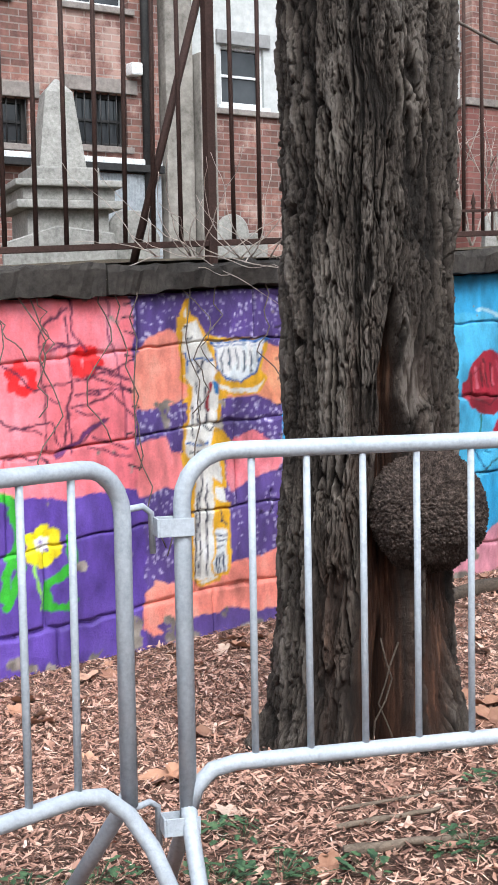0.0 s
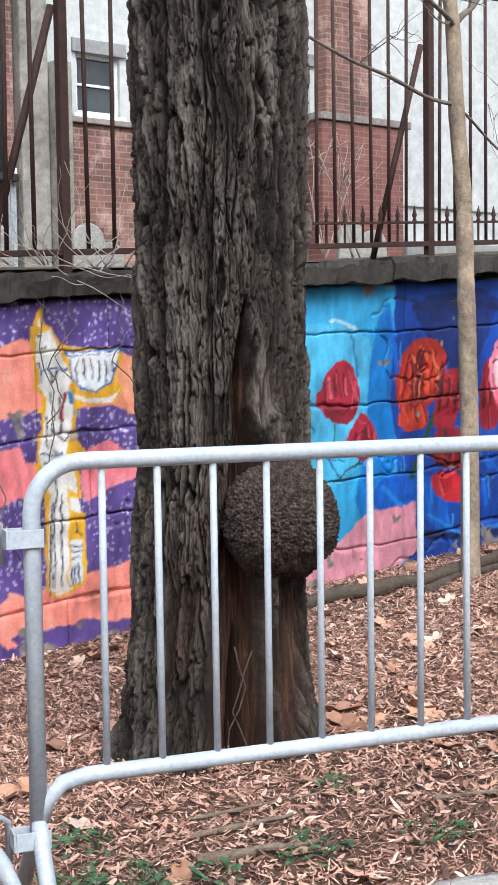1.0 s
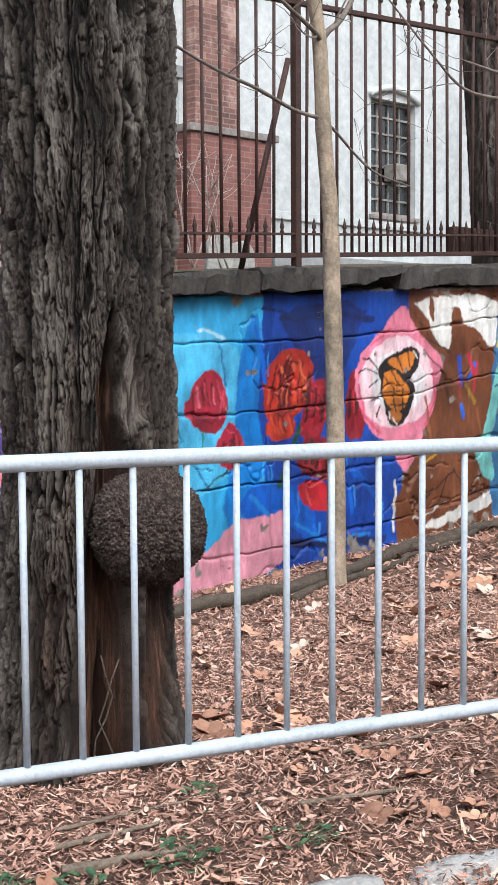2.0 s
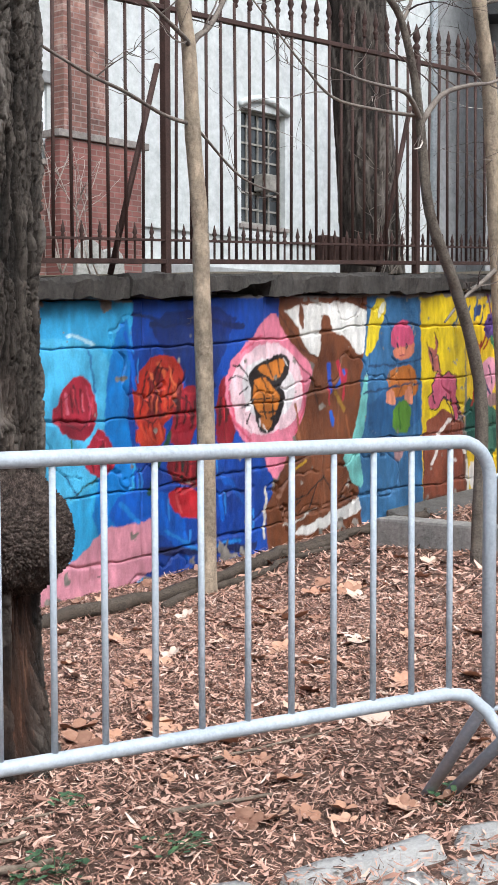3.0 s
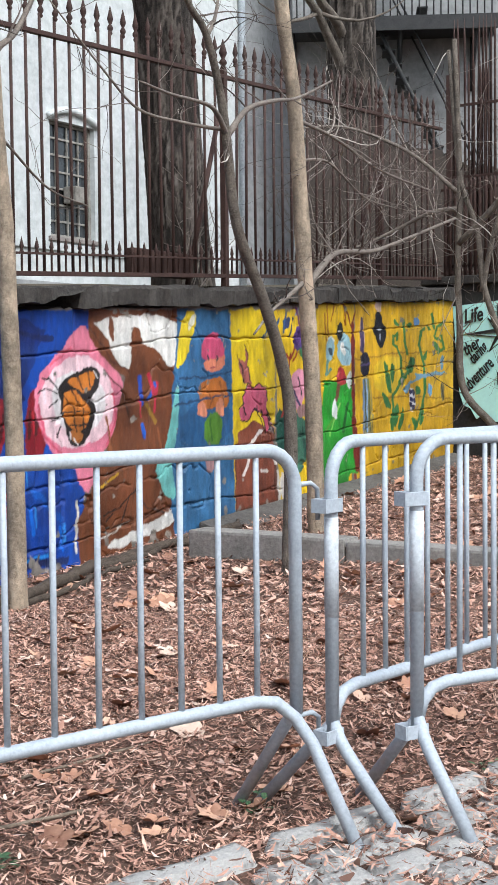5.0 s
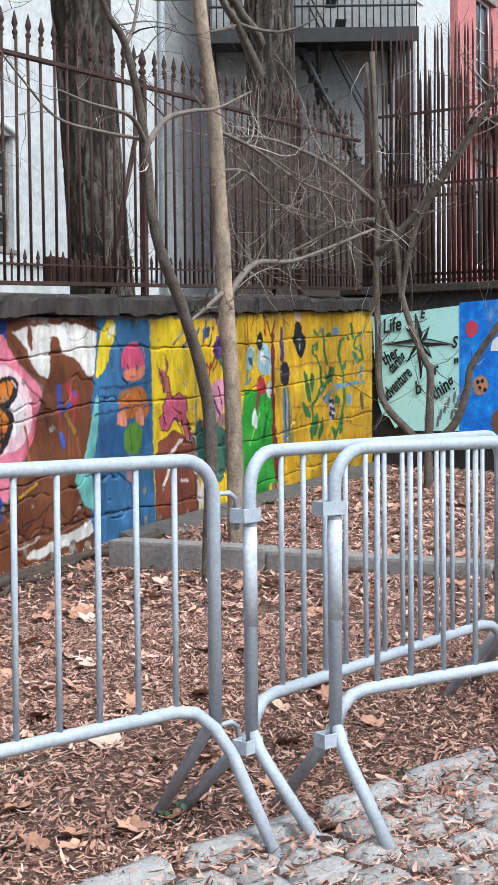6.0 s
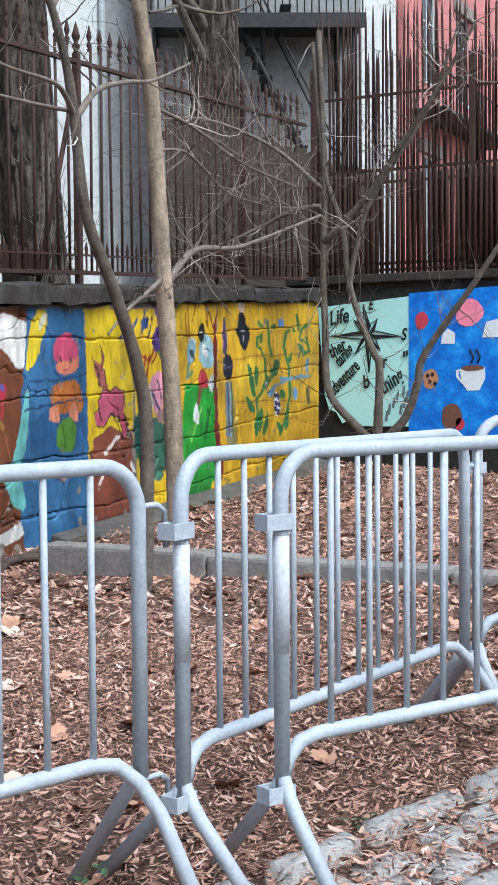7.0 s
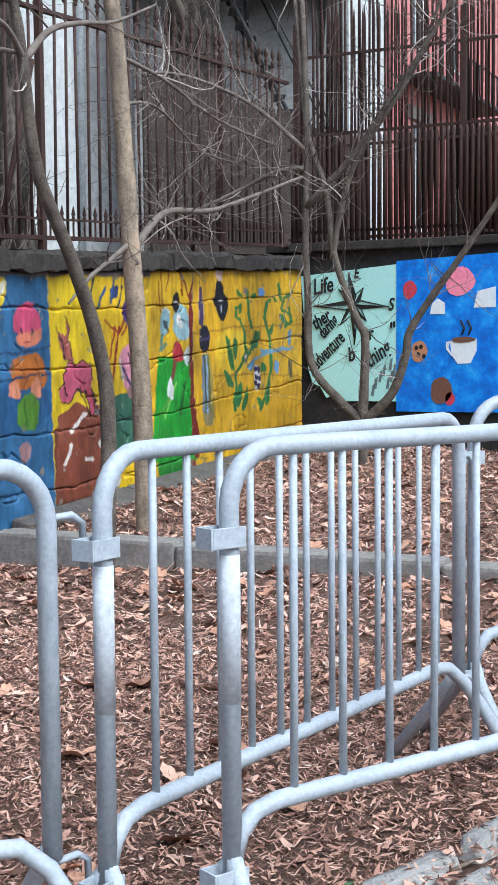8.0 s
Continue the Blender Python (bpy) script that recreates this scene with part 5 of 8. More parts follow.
def return_wall():
    w = base_at("wall_return", pose(0, 0, 0), "dark low wall turning back from the mural wall", "wall", kind="structure")
    part("core", boxed(14.12, -6.0, -1.0, 14.5, 6.44, 2.33), M_tarpaper, w)
    part("top_slab", boxed(14.06, -6.0, 2.33, 14.52, 6.44, 2.42, 0.012), M_coping, w)
    b = base_at("painted_board", pose(14.09, 0, 0), "pale teal board painted with a black compass star", "sign")
    part("panel", poly_plate([(6.06, 2.085), (5.00, 2.171), (5.0, 0.80), (5.60, 0.80), (5.70, 0.88), (5.78, 0.83), (5.85, 0.95), (5.93, 0.98), (5.98, 1.12)], 0.03), M_teal, b)
    cy, cz = 5.471, 1.778
    tips = [(5.524, 2.104), (5.363, 1.948), (5.101, 1.75), (5.337, 1.606), (5.467, 1.372), (5.628, 1.573), (5.907, 1.773), (5.639, 1.943)]
    for k, tip in enumerate(tips):
        far = math.hypot(tip[0] - cy, tip[1] - cz)
        a = math.atan2(tip[1] - cz, tip[0] - cy)
        for s in (1, -1):
            waist = (cy + 0.085 * math.cos(a + s * 0.5), cz + 0.095 * math.sin(a + s * 0.5))
            if s > 0:
                part("star_point", poly_plate([(cy, cz), tip, waist], 0.004), M_ink, b).location.x = -0.006
            else:
                for p0, p1 in ((tip, waist), (waist, (cy, cz)), (tip, (cy, cz))):
                    tube("star_line", [(-0.004, *p0), (-0.004, *p1)], 0.0075 if far > 0.3 else 0.006, M_ink, b, 4)
    for text, y, z, size, turn, wide in (("Life", 5.915, 1.888, 0.22, 9, 0.72), ("E", 5.469, 2.045, 0.155, 0, 0.65), ("S", 5.102, 1.713, 0.175, 0, 0.7), ("ther", 5.896, 1.53, 0.185, 31, 0.66), ("daring", 5.804, 1.433, 0.17, 46, 0.58), ("adventure", 5.874, 1.118, 0.19, 44.5, 0.57), ("r", 5.312, 1.417, 0.19, 14, 0.8), ("thing", 5.299, 1.135, 0.215, 35, 0.68), ("b", 5.529, 1.202, 0.20, 14, 0.8), ("\"", 5.085, 1.44, 0.2, 12, 0.9)):
        words(text, y, z, size, turn, M_ink, b, wide=wide)
    for y, z in ((5.29, 0.86), (5.26, 0.93), (5.21, 1.00), (5.17, 1.06), (5.13, 0.93), (5.10, 1.12), (5.09, 1.00), (5.06, 1.06)):
        part("scribble", poly_plate([(y, z), (y - 0.018, z + 0.10), (y - 0.045, z + 0.12), (y - 0.03, z - 0.01)], 0.003), M_scribble, b, "unreadable grey brushed writing").location.x = -0.005
    tagged(b, "pale teal board painted with a black compass star")
    s = base_at("painted_board", pose(14.085, 0, 0), "blue painted board with a cup, biscuit and small treats", "sign")
    part("panel", poly_plate([(5.015, 2.20), (2.6, 2.30), (2.6, 0.7), (5.02, 0.7)], 0.03), M_blue, s)
    for name, mat, pts in (
        ("jug", M_pinkp, oval(4.36, 1.98, 0.15, 0.14)), ("strawberry", M_redp, oval(4.875, 1.911, 0.072, 0.09)),
        ("cake", M_whitep, [(4.664, 1.666), (4.511, 1.663), (4.51, 1.773), (4.586, 1.821), (4.644, 1.767)]),
        ("tub", M_whitep, [(4.22, 1.72), (4.0, 1.72), (4.0, 1.92), (4.18, 1.88)]),
        ("cup", M_whitep, [(4.46, 1.40), (4.19, 1.42), (4.19, 1.30), (4.25, 1.18), (4.38, 1.175), (4.44, 1.26)]),
        ("biscuit", M_cookie, oval(4.777, 1.299, 0.083, 0.108)), ("loaf", M_brownp, oval(4.551, 0.911, 0.11, 0.14)), ("berry", M_redp, oval(4.46, 0.83, 0.05, 0.07)),
        ("handle", M_whitep, [(4.45, 1.40), (4.50, 1.39), (4.50, 1.32), (4.44, 1.25), (4.445, 1.28), (4.475, 1.33), (4.47, 1.37)]),
    ):
        part(name, poly_plate(pts, 0.003), mat, s).location.x = -0.005
    part("tea", poly_plate(oval(4.325, 1.41, 0.12, 0.03), 0.003), M_brownp, s).location.x = -0.009
    for y, z in ((4.805, 1.335), (4.755, 1.345), (4.785, 1.27), (4.725, 1.25)):
        part("chip", poly_plate(oval(y, z, 0.02, 0.025, 8), 0.003), M_ink, s).location.x = -0.009
    for y in (4.34, 4.27):
        tube("steam", [(-0.004, y, 1.46), (-0.004, y - 0.03, 1.52), (-0.004, y + 0.01, 1.60)], 0.010, M_ink, s, 5)


return_wall()


# ---- kerbs and paving ----
M_granite = Mat("worn_granite", 0.75, 0, 0.35)
_n, _f = M_granite.noise(6, 5), M_granite.noise(120, 4, 0.7)
_c = M_granite.mix(0.5, M_granite.ramp(_n, [(0.3, (0.32, 0.31, 0.295)), (0.7, (0.66, 0.64, 0.61))]), M_granite.ramp(_f, [(0.3, (0.09, 0.09, 0.09)), (0.7, (0.38, 0.37, 0.36))]))
M_granite.color(M_granite.mix(0.3, _c, M_granite.ramp(M_granite.each(), [(0.0, (0.28, 0.262, 0.242)), (1.0, (0.56, 0.54, 0.515))])))
M_granite.bump(M_granite.noise(28, 6, 0.7), 0.018)
M_granite = M_granite.m
M_concrete = speckled("mossy_concrete", (0.13, 0.125, 0.11), (0.30, 0.28, 0.26), 6, 0.9, 0.006)
KERB_AT, KERB_WAY = Vector((2.665, 2.01)), Vector((0.951, -0.310))
KERB_SIDE = Vector((-0.310, -0.951))


def stone_mesh(name, length, width, height, seed, flat=0.72):
    """A rounded, uneven paving stone: a grid pushed into a pillow."""
    nx, ny = 9, 6
    verts, faces = [], []
    for j in range(ny + 1):
        for i in range(nx + 1):
            u, v = i / nx * 2 - 1, j / ny * 2 - 1
            edge = max(abs(u), abs(v))
            drop = height * (max(0, edge - flat) / (1 - flat)) ** 2.2
            k = 1 - 0.10 * (abs(u * v)) ** 2
            verts.append((u * length / 2 * k + 0.006 * noise.noise((u * 2, v * 2, seed)), v * width / 2 * k + 0.006 * noise.noise((u * 2, v * 2, seed + 5)), height - drop + 0.010 * noise.noise((u * 1.7, v * 1.7, seed + 9))))
    for j in range(ny):
        for i in range(nx):
            a = j * (nx + 1) + i
            faces.append((a, a + 1, a + nx + 2, a + nx + 1))
    return mesh_of(name, verts, faces, True)


def kerb_and_paving():
    turn = math.degrees(math.atan2(KERB_WAY.y, KERB_WAY.x))
    kerb = base_at("kerb", pose(0, 0, 0), "row of worn granite kerb stones half buried in leaves", "kerb", kind="structure")
    rnd = random.Random(8)
    along_k = -4.0
    while along_k < 8.0:
        ln = rnd.uniform(0.34, 0.62)
        me = stone_mesh("kerb_stone", ln, 0.10, 0.10, rnd.uniform(0, 90), 0.92)
        p = KERB_AT + KERB_WAY * (along_k + ln / 2)
        ob = put("kerb_stone", me, M_granite, kerb)
        ob.matrix_basis = pose(p.x, p.y, float(ground_z(p.x, p.y)) - 0.056, rnd.uniform(-2, 2), rnd.uniform(-1.5, 1.5), turn + rnd.uniform(-1.5, 1.5))
        along_k += ln - 0.004
    paving = base_at("pavement", pose(0, 0, 0), "old granite block paving with leaves in the joints", "pavement", kind="structure")
    shapes = [stone_mesh("paving_stone", 0.225, 0.138, 0.06, 11 * k + 3, 0.60) for k in range(7)]
    for row in range(12):
        s = -0.5 + rnd.uniform(0, 0.2)
        while s < 5.0:
            p = KERB_AT + KERB_WAY * s + KERB_SIDE * (0.145 + row * 0.142 + rnd.uniform(-0.012, 0.012))
            f = rnd.uniform(0.8, 1.12)
            ob = put("paving_stone", shapes[rnd.randrange(7)], M_granite, paving)
            ob.matrix_basis = pose(p.x, p.y, float(ground_z(p.x, p.y)) - 0.034, rnd.uniform(-4, 2.5), rnd.uniform(-2.5, 2.5), turn + rnd.uniform(-3, 3)) @ Matrix.Diagonal((f, 1, 1, 1))
            s += 0.212 * f + 0.014
    pieces = []
    for row in range(12, 32):
        s = -4.0 + rnd.uniform(0, 0.2)
        while s < 7.0:
            p = KERB_AT + KERB_WAY * s + KERB_SIDE * (0.145 + row * 0.142)
            m = pose(p.x, p.y, float(ground_z(p.x, p.y)) - 0.048, 0, 0, turn)
            me = shapes[rnd.randrange(7)]
            pieces.append(([m @ v.co for v in me.vertices], [tuple(q.vertices) for q in me.polygons]))
            s += 0.235
    put("paving_rest", mesh_of("paving_rest", *joined(pieces), smooth=True), M_granite, paving)["kind"] = "stuff"
    edge = base_at("tree_bed_edging", pose(0, 0, 0), "low concrete edging across the leafy bed", "edging", kind="structure")
    for y0, y1 in ((1.2, 2.55), (2.56, 4.1), (4.11, 5.35)):
        bm = boxed(7.86, y0, -0.3, 8.08, y1, 0.195 + 0.01 * y0, 0.022)
        part("edging_block", bm, M_concrete, edge)
    for x0, x1 in ((8.9, 10.4), (10.42, 12.0), (12.02, 13.9)):
        bm = boxed(x0, 5.66, -0.3, x1, 5.97, 0, 0.02)
        for v in bm.verts:
            if v.co.z > -0.1:
                v.co.z += -0.30 + 0.0605 * (v.co.x - 2.5) + 0.0 + 0.25 * (v.co.y - 5.66)
        part("edging_block", bm, M_mortar, edge)


kerb_and_paving()

# ---- leaf litter ----
M_litter = Mat("shredded_dead_leaves", 0.85, 0, 0.25)
_i = M_litter.island()
M_litter.color(M_litter.ramp(_i, [(0.0, (0.04, 0.022, 0.017)), (0.22, (0.19, 0.10, 0.074)), (0.5, (0.40, 0.222, 0.163)), (0.78, (0.58, 0.355, 0.27)), (0.96, (0.63, 0.42, 0.33)), (1.0, (0.70, 0.56, 0.48))]))
M_litter = M_litter.m
M_litter.use_backface_culling = False


def litter(count, x0, x1, y0, y1, seed, small, large):
    rg = np.random.default_rng(seed)
    x, y = rg.uniform(x0, x1, count), rg.uniform(y0, y1, count)
    side = (x - KERB_AT.x) * KERB_SIDE.x + (y - KERB_AT.y) * KERB_SIDE.y
    clump = vnoise(x * 3.1, y * 3.1, 5)
    keep = (side < -0.05) | ((rg.uniform(0, 1, count) < 0.8) & (clump > -0.1)) | (rg.uniform(0, 1, count) < 0.5)
    x, y, side = x[keep], y[keep], side[keep]
    n = len(x)
    ln, turn = rg.uniform(small, large, n) * rg.uniform(0.4, 1, n), rg.uniform(0, 6.283, n)
    wd = ln * rg.uniform(0.05, 0.36, n) * np.where(rg.uniform(0, 1, n) < 0.45, 0.45, 1.05)
    tilt, bank, bend = np.clip(rg.normal(0, 0.30, n), -0.6, 0.6), np.clip(rg.normal(0, 0.4, n), -0.8, 0.8), rg.uniform(-0.15, 0.35, n) * ln
    z = ground_z(x, y) + rg.uniform(0.002, 0.022, n) + np.where((side > -0.06) & (rg.uniform(0, 1, n) < np.where(side < 0.30, 0.6, 0.10)), 0.028, 0.006 * (side > 0))
    c, s = np.cos(turn), np.sin(turn)
    verts = np.empty((n, 6, 3))
    for k, (u, v) in enumerate(((-0.5, 0.25), (-0.5, -0.25), (0.0, -0.5), (0.5, -0.15), (0.5, 0.15), (0.05, 0.5))):
        a, b = u * ln, v * wd
        verts[:, k, 0] = x + a * c - b * s
        verts[:, k, 1] = y + a * s + b * c
        verts[:, k, 2] = z + a * np.tan(tilt) + b * np.tan(bank) + bend * (abs(u) * 2) ** 2 * 0.5
    i = np.arange(n)[:, None] * 6
    faces = np.concatenate([i + np.array([[0, 1, 2, 5]]), i + np.array([[5, 2, 3, 4]])])
    return verts.reshape(-1, 3), faces


def lay_litter():
    a, fa = litter(250000, 0.9, 6.4, 0.7, 5.98, 3, 0.014, 0.056)
    c, fc = litter(26000, -5.0, 0.9, 0.7, 5.98, 5, 0.03, 0.09)
    b, fb = litter(60000, 6.4, 14.1, 1.0, 5.98, 4, 0.03, 0.10)
    me = bpy.data.meshes.new("leaf_litter")
    me.from_pydata(np.concatenate([a, b, c]).tolist(), [], np.concatenate([fa, fb + len(a), fc + len(a) + len(b)]).tolist())
    tagged(put("leaf_litter", me, M_litter), "brown shredded leaves and wood chips covering the ground", "leaves", kind="stuff")


lay_litter()

M_leaf = Mat("curled_dead_leaf", 0.7, 0, 0.3)
M_leaf.color(M_leaf.mix(0.3, M_leaf.ramp(M_leaf.each(), [(0.0, (0.16, 0.070, 0.048)), (0.3, (0.44, 0.22, 0.135)), (0.7, (0.62, 0.37, 0.25)), (1.0, (0.66, 0.56, 0.47))]), M_leaf.ramp(M_leaf.noise(30), [(0.3, (0.18, 0.08, 0.05)), (0.7, (0.6, 0.38, 0.26))])))
M_leaf = M_leaf.m
M_green = Mat("dull_green_weed", 0.6, 0, 0.4)
M_green.color(M_green.ramp(M_green.noise(45, 2), [(0.3, (0.025, 0.055, 0.028)), (0.5, (0.050, 0.105, 0.048)), (0.7, (0.10, 0.17, 0.075))]))
M_green = M_green.m


def leaf_mesh(seed):
    """A lobed, curled leaf: a fan with a raised rim."""
    rnd = random.Random(seed)
    n, verts, faces = 20, [(0, 0, 0.006)], []
    curl = rnd.uniform(0.15, 0.45)
    for ring in (0.5, 1.0):
        for k in range(n):
            a = 2 * math.pi * k / n
            lobe = 0.62 + 0.38 * abs(math.cos(2.5 * a)) ** 0.8 + rnd.uniform(-0.05, 0.05)
            if k == n // 2:
                lobe = 1.15
            r = 0.055 * lobe * ring
            u, v = r * math.cos(a) * 1.15, r * math.sin(a) * 0.9
            verts.append((u, v, curl * (v * v) / 0.05 + curl * 0.4 * u * u / 0.05 + 0.004 * math.sin(5 * a) * ring))
    for k in range(n):
        k2 = (k + 1) % n
        faces += [(0, 1 + k, 1 + k2), (1 + k, 1 + n + k, 1 + n + k2, 1 + k2)]
    return mesh_of("fallen_leaf", verts, faces, True)


def scatter_leaves():
    rnd = random.Random(12)
    shapes = [leaf_mesh(k) for k in range(6)]
    spots = [(3.36, 2.13), (5.16, 3.59), (4.04, 1.40), (5.3, 3.79), (5.25, 3.65), (3.05, 2.35), (4.3, 2.1)]
    while len(spots) < 295:
        x, y = rnd.uniform(2.0, 8.6) if rnd.random() < 0.75 else rnd.uniform(8.6, 13.5), rnd.uniform(1.6, 5.9)
        if math.hypot(x - 2.73, y - 3.41) > 0.45:
            spots.append((x, y))
    for x, y in spots:
        ob = put("fallen_leaf", shapes[rnd.randrange(6)], M_leaf)
        f = rnd.uniform(0.6, 1.5) if y > 2.6 else rnd.uniform(0.6, 1.1)
        ob.matrix_world = pose(x, y, float(ground_z(x, y)) + 0.016, rnd.uniform(-24, 24), rnd.uniform(-24, 24), rnd.uniform(0, 360)) @ Matrix.Diagonal((f, f, f, 1))
        tagged(ob, "dry brown lobed leaf lying on the ground", "leaf", "fallen leaves")


scatter_leaves()


def weed(x, y, size, leaves, seed):
    rnd = random.Random(seed)
    verts, faces = [(0, 0, -0.006)], []
    for k in range(leaves // 2):
        a, r = rnd.uniform(0, 6.28), size * math.sqrt(rnd.random())
        cx, cy = r * math.cos(a), r * math.sin(a)
        cz = rnd.uniform(0.01, 0.05) * (1.4 - r / size)
        ln, wd, t = rnd.uniform(0.020, 0.042), rnd.uniform(0.015, 0.030), rnd.uniform(0, 6.28)
        c, s, up = math.cos(t), math.sin(t), rnd.uniform(-0.3, 0.6)
        n = len(verts)
        for u, v in ((0, 0), (0.25, 0.85), (0.5, 0.6), (0.7, 0.85), (1, 0), (0.7, -0.85), (0.5, -0.6), (0.25, -0.85)):
            p, q = u * ln, v * wd * 0.5
            verts.append((cx + p * c - q * s, cy + p * s + q * c, cz + p * up + abs(q) * 0.3))
        verts.append((cx + 0.002, cy - 0.002, cz - 0.001))
        faces += [(n, n + 1, n + 2, n + 3, n + 4), (n, n + 4, n + 5, n + 6, n + 7), (0, n, n + 8)]
    ob = put("weed", mesh_of("weed", verts, faces), M_green)
    ob.location = (x, y, float(ground_z(x, y)) + 0.008)
    tagged(ob, "low green weed growing through dead leaves", "weed", "weeds in the bed")


for k, (x, y, s, n) in enumerate(((1.98, 2.98, 0.12, 50), (1.88, 2.66, 0.17, 110), (1.75, 2.72, 0.12, 70), (1.51, 2.93, 0.13, 60), (2.08, 2.57, 0.08, 30), (2.36, 2.51, 0.10, 45), (2.8, 2.93, 0.07, 25), (2.68, 2.40, 0.11, 50), (2.40, 2.55, 0.10, 40), (1.93, 3.1, 0.10, 40), (3.52, 2.06, 0.06, 18), (1.35, 3.0, 0.1, 40), (4.15, 1.62, 0.05, 14))):
    weed(x, y, s, n, 30 + k)


# ---- sticks and a fallen log ----
M_deadwood = speckled("grey_dead_wood", (0.10, 0.075, 0.055), (0.28, 0.22, 0.17), 10, 0.9, 0.006)
M_darkbark = speckled("dark_wet_bark", (0.035, 0.027, 0.021), (0.11, 0.085, 0.065), 14, 0.9, 0.010)


def stick(x0, y0, x1, y1, r, seed, name="stick", label="dry broken stick lying on the leaves", material=None):
    rnd = random.Random(seed)
    pts, rad = [], []
    n, wild = (8, 0.8) if r < 0.025 else (30, 1.7)
    for k in range(n + 1):
        u = k / n
        bow = 1.5 * r * math.sin(u * 11 + seed)
        x, y = x0 + (x1 - x0) * u + rnd.uniform(-0.4, 0.4) * r, y0 + (y1 - y0) * u + bow * (n > 8) + rnd.uniform(-wild, wild) * 0.5 * r
        pts.append((x, y, float(ground_z(x, y)) + 0.012 + r * 0.6 * rnd.uniform(0.7, 1.3)))
        rad.append(r * (1 - 0.4 * u) * rnd.uniform(0.7, 1.15))
    tagged(tube(name, pts, rad, material or M_deadwood, None, 7), label, name.replace("_", " "), "dead wood in the bed")


stick(2.10, 2.68, 2.42, 2.58, 0.018, 1)
stick(2.20, 2.86, 2.52, 2.80, 0.012, 2)
stick(2.9, 2.62, 3.2, 2.48, 0.009, 3)
stick(3.4, 2.9, 3.9, 2.75, 0.007, 4)
stick(4.1, 1.55, 4.5, 1.36, 0.007, 5)
stick(2.3, 3.0, 2.75, 2.9, 0.007, 6)
stick(4.6, 5.42, 9.0, 5.72, 0.055, 7, "fallen_branch", "long dark fallen branch lying along the wall's foot", M_darkbark)
stick(7.2, 5.62, 9.4, 5.86, 0.03, 8, "fallen_branch", "thin dark fallen branch resting by the wall", M_darkbark)
stick(1.2, 5.4, 1.9, 5.45, 0.03, 9)
stick(5.6, 5.25, 7.6, 5.55, 0.028, 12, "fallen_branch", "thin dark fallen branch resting by the wall", M_darkbark)


# ---- the old tree ----
M_bark = Mat("furrowed_grey_bark", 0.92, 0, 0.25)
_n, _f = M_bark.noise(5, 5), M_bark.noise(70, 6, 0.7)
# Colour follows bark height: furrow shade is painted in near black, ridges paler.
_shaded_ridge = M_bark.ramp(M_bark.attribute("ridge"), [(0.0, (0.002, 0.0018, 0.0015)), (0.2, (0.008, 0.006, 0.005)), (0.4, (0.034, 0.027, 0.022)), (0.62, (0.085, 0.071, 0.060)), (1.0, (0.22, 0.195, 0.172))])
_c = M_bark.mix(0.25, _shaded_ridge, M_bark.ramp(_f, [(0.3, (0.010, 0.008, 0.006)), (0.7, (0.11, 0.09, 0.076))]))
_c = M_bark.mix(0.5, _c, M_bark.ramp(_n, [(0.35, (0.45, 0.44, 0.44)), (0.65, (1.0, 0.97, 0.94))]), "MULTIPLY")
_wood = M_bark.ramp(M_bark.noise(9, 5, 0.6, M_bark.scaled(3, 3, 0.35)), [(0.32, (0.010, 0.005, 0.003)), (0.55, (0.060, 0.026, 0.015)), (0.75, (0.22, 0.105, 0.058))])
_c = M_bark.mix(M_bark.attribute("heartwood"), _c, _wood)
M_bark.color(_c)
M_bark.bump(M_bark.noise(60, 6, 0.7, M_bark.scaled(1.6, 1.6, 0.4)), 0.014)
M_bark = M_bark.m
M_burl = Mat("knobbly_burl_bark", 0.95, 0, 0.2)
_f = M_burl.noise(55, 6, 0.75)
M_burl.color(M_burl.ramp(_f, [(0.3, (0.012, 0.009, 0.007)), (0.5, (0.075, 0.055, 0.046)), (0.72, (0.23, 0.175, 0.15))])).bump(_f, 0.022)
M_burl = M_burl.m
TREE = (2.915, 3.65)
FACING = math.atan2(-0.793, -0.609)


def grid_mesh(name, verts, rows, cols, wrap, smooth=True):
    j, i = np.meshgrid(np.arange(rows - 1), np.arange(cols if wrap else cols - 1), indexing="ij")
    a, b = (j * cols + i).ravel(), (j * cols + (i + 1) % cols).ravel()
    me = bpy.data.meshes.new(name)
    me.from_pydata(verts.tolist(), [], np.stack([a, b, b + cols, a + cols], 1).tolist())
    if smooth:
        me.polygons.foreach_set("use_smooth", [True] * len(me.polygons))
    return me


def with_values(me, name, values):
    v = np.repeat(np.asarray(values, float)[:, None], 4, 1)
    v[:, 3] = 1
    me.attributes.new(name, "FLOAT_COLOR", "POINT").data.foreach_set("color", v.ravel())


def terrace(q, sharp):
    """Rounds a field to flat levels with steep ragged edges; also the distance past the nearest edge."""
    low = np.floor(q)
    u = q - low
    return low + np.clip(u / sharp, 0, 1), u


